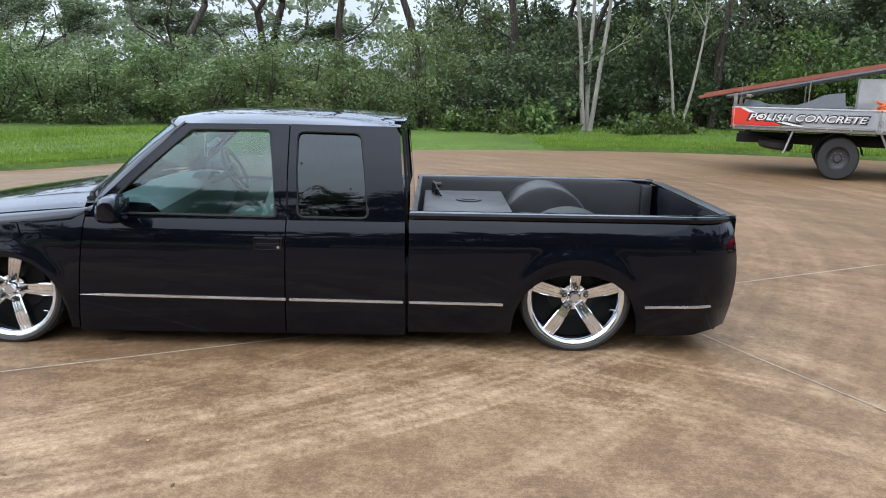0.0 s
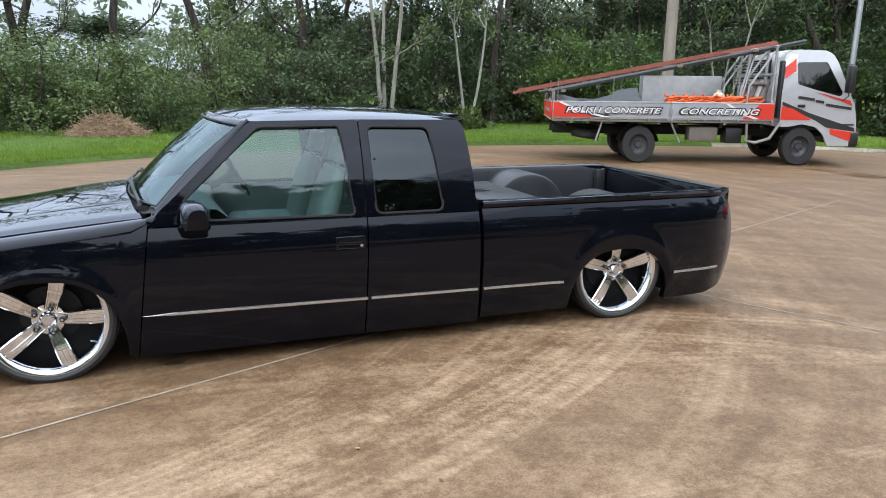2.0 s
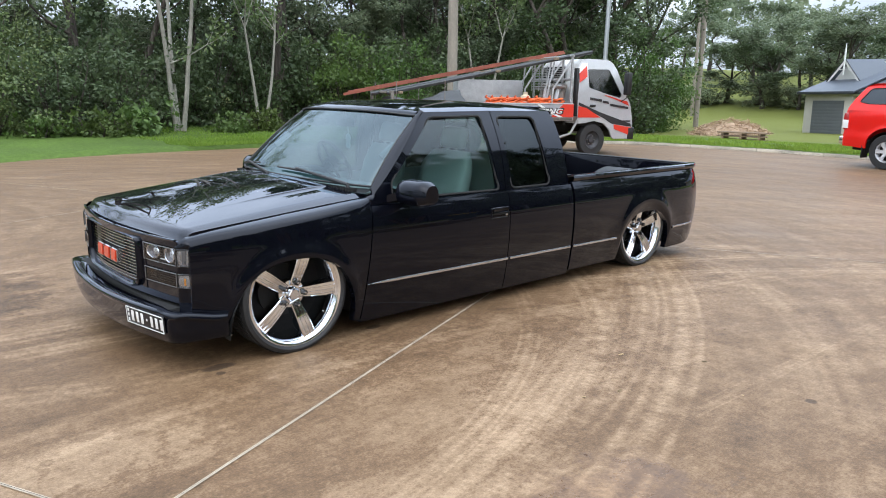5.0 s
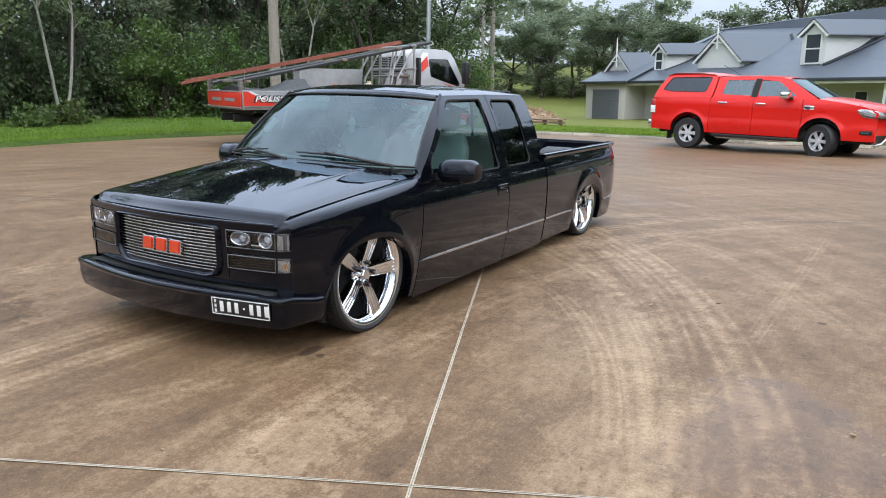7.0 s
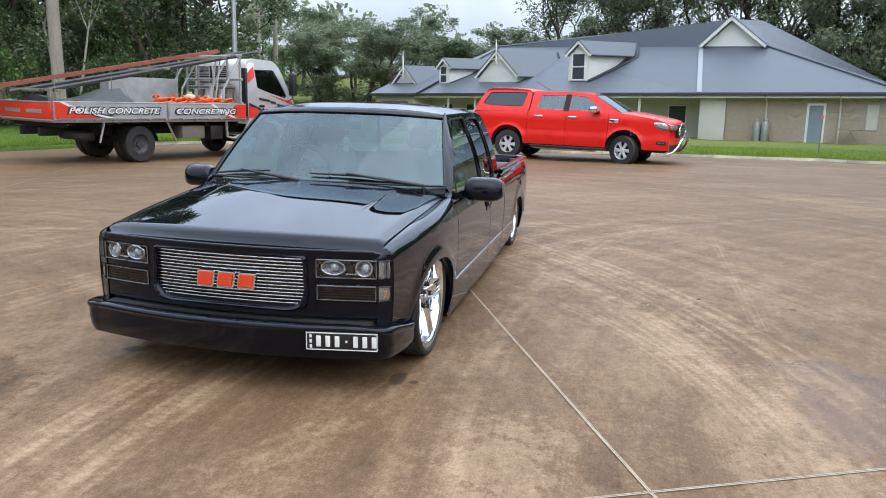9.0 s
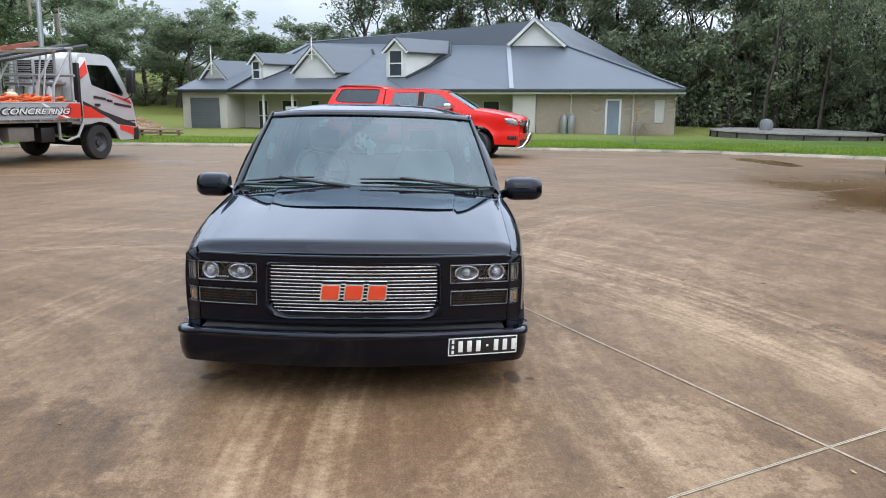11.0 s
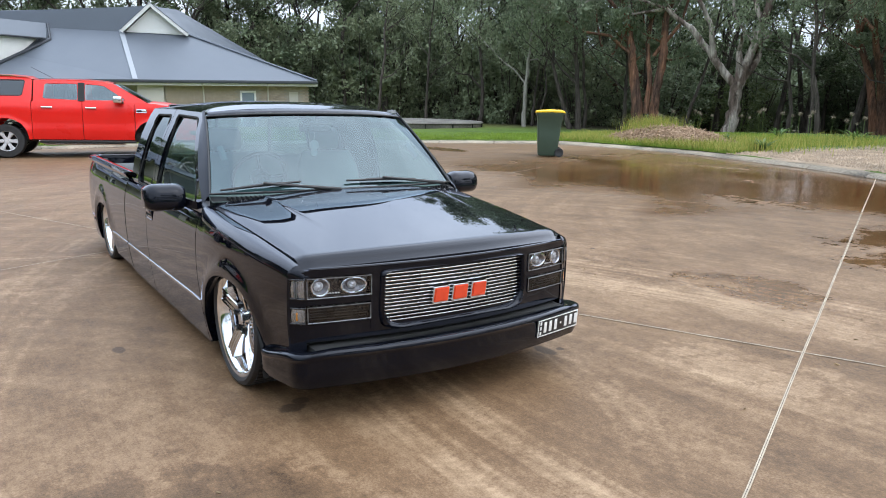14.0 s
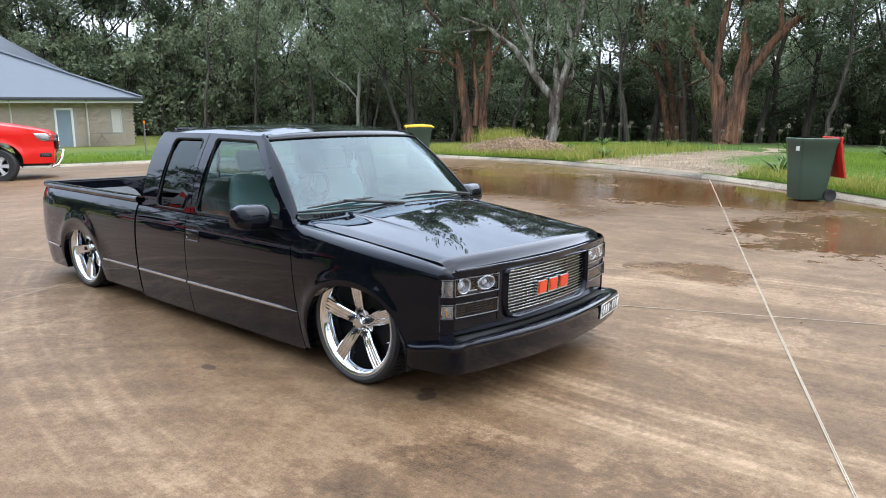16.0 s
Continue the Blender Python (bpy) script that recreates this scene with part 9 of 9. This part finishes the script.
for i, (x, y) in enumerate(((22, 29), (25.5, 27), (29, 27.5), (32.5, 25.5), (36, 24), (27, 32), (33, 31), (18, 31))):
    place(tall, i, x, y, rnd.uniform(0.9, 1.1), rnd.uniform(0.98, 1.12) if x < 31 or y > 30 else rnd.uniform(0.62, 0.74))
# trees behind the camera, which the paint mirrors
for i in range(14):
    place((fuller, gums, bushy)[i % 3], i, -38 - rnd.uniform(0, 10), -34 + 5.0 * i + rnd.uniform(-2, 2), rnd.uniform(1.0, 1.4))


def far_woods():
    rng = np.random.default_rng(9)
    cs, rs = [], []
    for k in range(900):
        a = rng.uniform(0, math.tau)
        r = rng.uniform(95, 150)
        x, y = 5 + r * math.cos(a), r * math.sin(a)
        cs.append((x, y, height(x, y) + rng.uniform(0, 1) ** 0.8 * rng.uniform(7, 15)))
        rs.append(rng.uniform(2.0, 4.5))
    ob = new("far_woods", leaves_mesh("far_woods", cs, rs, 60, 1.1, 9, M_LEAF_GUM, 1.6, 0.1, 0.8))
    tagged(ob, "distant grey-green woods along the skyline", "woods", kind="stuff")


far_woods()


# ---- bins, poles, garden things ----
M_BINGREEN = mat("bin_green_plastic", (0.045, 0.075, 0.052), 0.5, 0, 0.15, 3, 60, 0.0006)
M_BINYELLOW = mat("bin_yellow_lid", (0.78, 0.50, 0.012), 0.45, 0, 0.1, 3, 60)
M_BINRED = mat("bin_red_lid", (0.52, 0.02, 0.015), 0.4, 0, 0.1, 3, 60)
M_TIMBER = mat("weathered_pole_timber", (0.26, 0.225, 0.19), 0.85, 0, 0.3, 1.5, 20, 0.006, stretch=(4, 4, 0.4))
M_GALV = mat("galvanised_steel", (0.42, 0.44, 0.46), 0.4, 0.7, 0.15, 3, 40)
M_STICK = mat("dry_mulch", (0.36, 0.25, 0.165), 0.9, 0, 0.4, 6, 40)
M_GRAVEL = mat("pale_gravel", (0.30, 0.225, 0.158), 0.9, 0, 0.5, 1.5, 30, 0.012)
M_TANK = mat("grey_tank_concrete", (0.135, 0.125, 0.11), 0.85, 0, 0.75, 1.6, 20, 0.004)


def wheelie_bin(label, m, open_lid, lid_mat):
    """Tapered two-wheeled bin; its back and wheels towards +x."""
    t = thing("wheelie_bin", label, "bin", m, "wheelie bins")
    bm = B()
    rows = []
    for z, hx, hy in ((0.02, 0.20, 0.215), (0.05, 0.215, 0.23), (0.5, 0.25, 0.255), (0.90, 0.285, 0.28), (0.93, 0.305, 0.30), (0.99, 0.305, 0.30), (1.0, 0.29, 0.285)):
        ring = rounded([(-hx, -hy), (hx, -hy), (hx, hy), (-hx, hy)], 0.05, 3)
        rows.append([(p.x - 0.03 * (1 - z), p.y, z) for p in ring])
    vs = grid(bm, rows, close_v=True)
    bm.faces.new(vs[0])
    body = part("body", bm, M_BINGREEN, t, smooth=40)
    bm = B()
    for y in (-0.2, 0.2):
        tube(bm, [(0.28, y, 0.95), (0.36, y, 0.99)], 0.018, 6)
    tube(bm, [(0.36, -0.24, 0.99), (0.36, 0.24, 0.99)], 0.018, 8)
    part("handle", bm, M_BINGREEN, body)
    bm = B()
    rows = []
    lm = Matrix.Translation((0.31, 0, 1.0)) @ pose(0, 0, 0, 0, -100 if open_lid else 0, 0)
    for u, zc in ((-0.635, 0.01), (-0.62, 0.035), (-0.3, 0.06), (-0.05, 0.05), (0.02, 0.02)):
        rows.append([lm @ Vector((u, y, zc * (1 - (y / 0.36) ** 4))) for y in [-0.31 + 0.062 * k for k in range(11)]])
    grid(bm, rows)
    flange(bm, (lm.to_3x3() @ Vector((0, 0, -0.03))))
    part("lid", bm, lid_mat, t, smooth=40)
    for y in (-0.25, 0.25):
        bm = B()
        lathe(bm, [(0.0, -0.02), (0.05, -0.022), (0.06, -0.026), (0.095, -0.028), (0.10, -0.02), (0.10, 0.02), (0.095, 0.028), (0.06, 0.026), (0, 0.02)], 20, "Y", Matrix.Translation((0.23, y, 0.10)))
        part("wheel", bm, M_TYRE, t)
    bm = B()
    tube(bm, [(0.23, -0.25, 0.10), (0.23, 0.25, 0.10)], 0.012, 6)
    part("axle", bm, M_GALV, t)
    return t


b1 = (8.02, -10.42)
bin_a = wheelie_bin("dark green wheelie bin with a yellow lid", Matrix.Translation((b1[0], b1[1], height(*b1))) @ pose(0, 0, 0, 0, 0, -130) @ Matrix.Scale(1.08, 4), False, M_BINYELLOW)
bm = B()
tube(bm, [(-0.27, -0.02, 0.85), (-0.26, -0.03, 0.7), (-0.255, -0.01, 0.55)], 0.012, 5)
part("white_smear", bm, M_WHITE, bin_a)
b2 = (-1.58, -9.81)
bin_b = wheelie_bin("dark green wheelie bin with its red lid hanging open", Matrix.Translation((b2[0], b2[1], height(*b2))) @ pose(0, 0, 0, 0, 0, -140) @ Matrix.Scale(1.05, 4), True, M_BINRED)
bm = box(B(), -0.295, -0.288, -0.2, -0.09, 0.80, 0.87)
part("plain_sticker", bm, M_WHITE, bin_b)


def pole(name, label, x, y, r0, r1, h, material, lean=(0, 0), cat="pole"):
    t = thing(name, label, cat, Matrix.Translation((x, y, height(x, y) - 0.1)))
    bm = B()
    tube(bm, [(lean[0] * k * h, lean[1] * k * h, h * k) for k in (0, 0.2, 0.4, 0.6, 0.8, 1)], [lerp(r0, r1, k) for k in (0, 0.2, 0.4, 0.6, 0.8, 1)], 14)
    part("shaft", bm, material, t)
    return t


up = pole("power_pole", "weathered grey timber power pole with a metal box", 14.6, 15.4, 0.20, 0.15, 11, M_TIMBER)
bm = box(B(), -0.02, 0.33, -0.30, -0.12, 5.05, 5.75, 0.02)
part("meter_box", bm, M_GALV, up)
sp = pole("steel_light_pole", "galvanised steel street light pole", 17.2, 10.6, 0.085, 0.06, 9, M_GALV, (0.012, 0.0))
bm = B()
tube(bm, [(0, 0, 0.05), (0, 0, 0.09)], 0.16, 8)
part("base_plate", bm, M_GALV, sp)
bm = B()
tube(bm, [(0.12, -0.05, 0.2), (0.12, -0.05, 1.35)], 0.03, 8)
box(bm, 0.02, 0.22, -0.14, 0.02, 1.25, 1.45, 0.03)
part("service_box", bm, mat("dark_green_box", (0.02, 0.07, 0.05), 0.5), sp)
fp = pole("power_pole", "tall timber power pole beyond the garage", 45.5, 22.5, 0.19, 0.14, 14, M_TIMBER)
bm = box(B(), -1.1, 1.1, -0.06, 0.06, 9.4, 9.55, 0.01)
part("cross_arm", bm, M_TIMBER, fp)
f2 = pole("power_pole", "distant timber power pole by the woods", 62, 32, 0.17, 0.12, 11, M_TIMBER)
bm = box(B(), -1.0, 1.0, -0.06, 0.06, 9.9, 10.05, 0.01)
part("cross_arm", bm, M_TIMBER, f2)
for o in (-0.9, 0.0, 0.9):
    bm = B()
    a, b = Vector((45.5 + o, 22.5, height(45.5, 22.5) + 9.5)), Vector((62 + o, 32, height(62, 32) + 10))
    tube(bm, [a.lerp(b, k / 8) - Vector((0, 0, 1.0 * math.sin(math.pi * k / 8))) for k in range(9)], 0.014, 4)
    tagged(part("power_line", bm, M_BLACKPL), "thin dark overhead power line", "cable", "power lines")

# stake, buried tank, gas bottles, garden table
st = thing("marker_stake", "thin dark garden stake with an orange cap", "stake", Matrix.Translation((17.9, -8.1, height(17.9, -8.1) + 0.05)))
bm = B()
tube(bm, [(0, 0, 0), (0.01, 0, 1.2)], 0.022, 6)
part("rod", bm, M_STEELDIRT, st)
bm = B()
tube(bm, [(0.01, 0, 1.15), (0.01, 0, 1.26)], 0.03, 8)
part("cap", bm, M_AMBER, st)
tank_t = thing("water_tank", "low round concrete water tank sunk in the lawn", "tank", Matrix.Translation((29.6, -20.0, height(29.6, -20.0) + 0.10)))
bm = B()
lathe(bm, [(0, 0.42), (3.6, 0.38), (3.95, 0.34), (4.0, 0.28), (3.9, 0.24), (3.88, -0.6)], 56, "Z")
part("tank_wall", bm, M_TANK, tank_t)
bm = B()
rows = []
for z, r in ((0.36, 0.30), (0.75, 0.30), (0.90, 0.22), (0.93, 0.0)):
    rows.append([(-0.9 + r * math.cos(a), 1.9 + r * math.sin(a), z) for a in [k * math.tau / 16 for k in range(16)]])
grid(bm, rows, close_v=True)
pump = part("pump_cover", bm, mat("grey_pump_cover", (0.16, 0.17, 0.18), 0.5), tank_t)
for k in range(16):
    a = k * math.tau / 16
    part("tank_strut", tube(B(), [(3.93 * math.cos(a), 3.93 * math.sin(a), -0.5), (3.93 * math.cos(a), 3.93 * math.sin(a), 0.26)], 0.04, 6), M_DARK, tank_t)


def on_house(a, b):
    p = hm @ Vector((a, b, GB))
    return Matrix.Translation((p.x, p.y, height(p.x, p.y) + 0.08)) @ Matrix.Rotation(math.atan2(-0.934, -0.358), 4, "Z")


for a in (-6.15, -5.75):
    bm = B()
    lathe(bm, [(0, 0), (0.17, 0), (0.185, 0.03), (0.185, 0.85), (0.17, 0.98), (0.08, 1.06), (0.08, 1.15), (0, 1.15)], 18, "Z")
    tagged(part("gas_bottle", bm, M_GALV), "grey gas bottle against the brick wall", "gas bottle", "gas bottles by the wall").matrix_world = on_house(a, 0.25)
tb = thing("garden_table", "small dark folding table by the wall", "table", on_house(-2.0, -0.1))
part("tabletop", box(B(), -0.5, 0.5, -0.25, 0.25, 0.70, 0.73, 0.008), M_STEELDIRT, tb)
for x in (-0.4, 0.4):
    bm = B()
    tube(bm, [(x, -0.2, 0), (-x * 0.2, 0.2, 0.7)], 0.012, 6)
    part("leg", bm, M_STEELDIRT, tb)


# heaps of cut branches and mulch
def heap(name, label, x, y, rx, ry, h, k, length, r, material, seed):
    rng = np.random.default_rng(seed)
    t = thing(name, label, "heap", Matrix.Translation((x, y, height(x, y) + 0.1)))
    v, f = [], []
    for i in range(k):
        a, q = rng.uniform(0, math.tau), math.sqrt(rng.uniform(0, 1))
        px, py = rx * q * math.cos(a), ry * q * math.sin(a)
        pz = h * (1 - q * q) * rng.uniform(0.35, 1.0)
        d = rng.normal(size=3) * np.array([1, 1, 0.45])
        d /= np.linalg.norm(d)
        ln = length * rng.uniform(0.4, 1.2)
        u = np.cross(d, [0.3, 0.1, 1]); u /= np.linalg.norm(u)
        w = np.cross(d, u)
        b = len(v)
        for e in (-0.5, 0.5):
            for c in range(3):
                ang = c * math.tau / 3
                p = np.array([px, py, max(pz, 0.02)]) + d * ln * e + (u * math.cos(ang) + w * math.sin(ang)) * r
                p[2] = max(p[2], 0.0)
                v.append(tuple(p))
        for c in range(3):
            f.append((b + c, b + (c + 1) % 3, b + 3 + (c + 1) % 3, b + 3 + c))
    me = bpy.data.meshes.new("sticks")
    me.from_pydata(v, [], f)
    me.materials.append(material)
    ob = new("brushwood", me)
    ob.parent = t
    ob["kind"] = "stuff"
    bm = B()
    grid(bm, [[(rx * 0.92 * q * math.cos(a), ry * 0.92 * q * math.sin(a), h * 0.75 * (1 - q * q) + 0.03 * noise.noise((q * 5, a * 3, seed)) - 0.02) for a in [n * math.tau / 24 for n in range(24)]] for q in (0.01, 0.25, 0.5, 0.75, 1.0)], close_v=True)
    part("mound", bm, M_STICK, t, smooth=60)
    return t


heap("mulch_heap", "low heap of dry mulch and prunings on the lawn", 8.5, -15.65, 2.35, 1.2, 0.50, 7600, 0.24, 0.011, M_STICK, 5)
heap("brush_pile", "pile of dead brown branches under the hedge", -2.7, 17.6, 1.0, 0.7, 0.62, 1500, 0.6, 0.008, M_STICK, 6)
blades("heap_grass", [(9.3 + rng.gauss(0, 0.45), -15.9 + rng.gauss(0, 0.3)) for _ in range(1700)], M_DRYGRASS, 0.5, 0.85, 0.012, "yellow-green grass growing on the mulch heap", 15, 0.4)

# earth bank and stacked boards beside the garage
heap("earth_bank", "brown earth bank with roots beside the garage", 34.5, 14.4, 3.4, 1.7, 0.9, 900, 0.5, 0.02, M_STICK, 7)
M_BOARD_OLD = mat("weathered_boards", (0.19, 0.13, 0.085), 0.85, 0, 0.35, 2, 25, 0.003, object_random=0.3)
stack = thing("board_stack", "low stack of weathered brown boards on the grass", "timber", Matrix.Translation((28.4, 10.8, height(28.4, 10.8) + 0.12)) @ pose(0, 0, 0, 0, 0, 100))
for k in range(9):
    ly, cx = k // 3, (k % 3 - 1) * 0.30
    part("board", box(B(), -1.05 + 0.06 * (k % 2), 1.05, cx - 0.11, cx + 0.11, 0.16 * ly, 0.16 * ly + 0.05, 0.006), M_BOARD_OLD, stack)
for x in (-0.8, 0.0, 0.8):
    for ly in range(2):
        part("bearer", box(B(), x - 0.05, x + 0.05, -0.42, 0.42, 0.05 + 0.16 * ly, 0.16 + 0.16 * ly, 0.006), M_BOARD_OLD, stack)

blades("drive_grass", [(5.9 + 0.05 * (y + 13.5) + rng.gauss(0, 0.8), y) for y in (-14.3 - 7.2 * rng.random() for _ in range(2400))], M_DRYGRASS, 0.12, 0.42, 0.012, "tall yellow-green grass beside the gravel driveway", 16, 0.5)

# gravel driveway
def drive_at(t, q):
    """t from the kerb outwards, q across."""
    a = -100.5 + 11.5 * q
    x0, y0 = polar(a, kerb_r(a) + 0.16 + 0.12 * noise.noise((q * 4, 1, 2)))
    return lerp(x0, 3.3 + q * 2.0, t), lerp(y0, -25 - q * 0.9, t)


bm = B()
rows = []
for i in range(15):
    t = i / 14
    row = []
    for q in [-1 + k / 6 for k in range(13)]:
        x, y = drive_at(t, q)
        row.append((x, y, height(x, y) + 0.135 - 0.03 * q * q + 0.025 * noise.noise((x * 2, y * 2, 0)) - (0.05 if i == 0 else 0)))
    rows.append(row)
grid(bm, rows)
drive = tagged(part("driveway", bm, M_GRAVEL, smooth=60), "pale gravel driveway off the turning circle", "driveway", kind="structure")
v, f = [], []
rg = np.random.default_rng(21)
for i in range(9000):
    t = rg.uniform(0, 0.7)
    q = rg.uniform(-1, 1)
    x, y = drive_at(t, q)
    p = np.array([x, y, height(x, y) + 0.135 - 0.03 * q * q])
    s = rg.uniform(0.012, 0.04)
    b = len(v)
    for o in ((s, 0, 0), (-s * 0.5, s * 0.8, 0), (-s * 0.5, -s * 0.8, 0), (0, 0, s * 0.9)):
        v.append(tuple(p + np.array(o)))
    f += [(b, b + 1, b + 3), (b + 1, b + 2, b + 3), (b + 2, b, b + 3)]
me = bpy.data.meshes.new("pebbles")
me.from_pydata(v, [], f)
me.materials.append(M_GRAVEL)
pb = new("pebbles", me)
pb.parent = drive
pb["kind"] = "stuff"

# spent flower heads on tall stalks, strappy plants
M_SEED = mat("dry_flower_head", (0.20, 0.165, 0.12), 0.9, 0, 0.3, 20, 90)
sd = thing("seed_head", "round dry flower head on a tall green stalk", "flower", None, "flower heads along the garden bed")
bm = B()
tube(bm, [(0, 0, 0), (0.03, 0.01, 0.5), (0.02, 0.0, 0.95)], 0.010, 5)
part("stalk", bm, M_LEAF_BRIGHT, sd)
bm = B()
rs = random.Random(8)
for k in range(40):
    d = Vector((rs.gauss(0, 1), rs.gauss(0, 1), rs.gauss(0, 1))).normalized()
    tube(bm, [Vector((0.02, 0, 0.98)) + d * 0.02, Vector((0.02, 0, 0.98)) + d * rs.uniform(0.07, 0.11)], [0.003, 0.012], 4)
part("flower_ball", bm, M_SEED, sd)
put(sd, 9.5, -22.0)
for k in range(40):
    x = 14.5 - 0.46 * k + rs.uniform(-0.35, 0.35)
    more(sd, x, -22.5 + rs.uniform(-1.2, 0.8) + 0.06 * k * (1 if k > 18 else 0), rs.uniform(0, 360), rs.uniform(0.6, 0.95))
strap = thing("strappy_plant", "clump of long green strap leaves", "plant", None, "strap-leaved plants")
bm = B()
for k in range(44):
    a, ln = rs.uniform(0, math.tau), rs.uniform(0.45, 0.8)
    pts = [(math.cos(a) * ln * t * 0.7, math.sin(a) * ln * t * 0.7, ln * (t - 0.55 * t * t)) for t in (0, 0.3, 0.6, 0.85, 1)]
    sdw = Vector((-math.sin(a), math.cos(a), 0))
    grid(bm, [[Vector(p) - sdw * w, Vector(p) + sdw * w] for p, w in zip(pts, (0.012, 0.018, 0.016, 0.010, 0.002))])
part("leaf_clump", bm, M_LEAF_BRIGHT, strap, recalc=False)
put(strap, -0.3, -12.6, 0, 1.1)
for x, y, s in ((-1.1, -13.0, 1.0), (-2.6, -14.2, 1.0), (-3.6, -13.4, 1.1), (5.2, -15.2, 0.9), (0.4, -15.5, 0.8), (-4.5, -15, 1.0), (7.5, -17, 0.8), (12.5, -21.5, 1.2), (6.0, -21.5, 1.2), (2.0, -21.8, 1.2), (-1.0, -20.5, 1.2), (9.0, -22.2, 1.1)):
    more(strap, x, y, rs.uniform(0, 360), s)

# fallen leaves and chips on the concrete
M_LEAFLITTER = mat("dry_fallen_leaf", (0.30, 0.22, 0.12), 0.8, 0, 0.3, 30, 120, object_random=0.5)
bm = B()
grid(bm, [[(0.020 * u, w * v, 0.006 + 0.006 * v * v + 0.004 * math.sin(2.5 * u)) for v in (-1, 0, 1)] for u, w in ((-1.0, 0.001), (-0.6, 0.008), (0.0, 0.011), (0.6, 0.007), (1.0, 0.001))])
flange(bm, (0, 0, -0.0015))
leaf_mesh = finish(bm, "fallen_leaf", M_LEAFLITTER)
rl = random.Random(77)
spots = [(-1.56, -1.73), (-0.52, -2.27), (-0.27, -2.66), (-0.30, -2.87), (-1.20, -2.51), (0.41, -2.44), (1.14, -2.57), (-0.67, -3.02), (-2.03, -3.52), (-3.52, -2.11)]
for x, y in spots + [(rl.uniform(-4.6, 2.6), rl.uniform(-4.2, -2.3)) for _ in range(14)] + [(rl.uniform(-4.4, -2.9), rl.uniform(-1.6, 2.4)) for _ in range(9)]:
    ob = new("fallen_leaf", leaf_mesh)
    ob.matrix_world = Matrix.Translation((x, y, height(x, y) - 0.001)) @ Matrix.Rotation(rl.uniform(0, math.tau), 4, "Z") @ Matrix.Scale(rl.uniform(0.3, 0.75), 4)
    tagged(ob, "small dry brown leaf lying on the concrete", "leaf", "fallen leaves on the concrete")
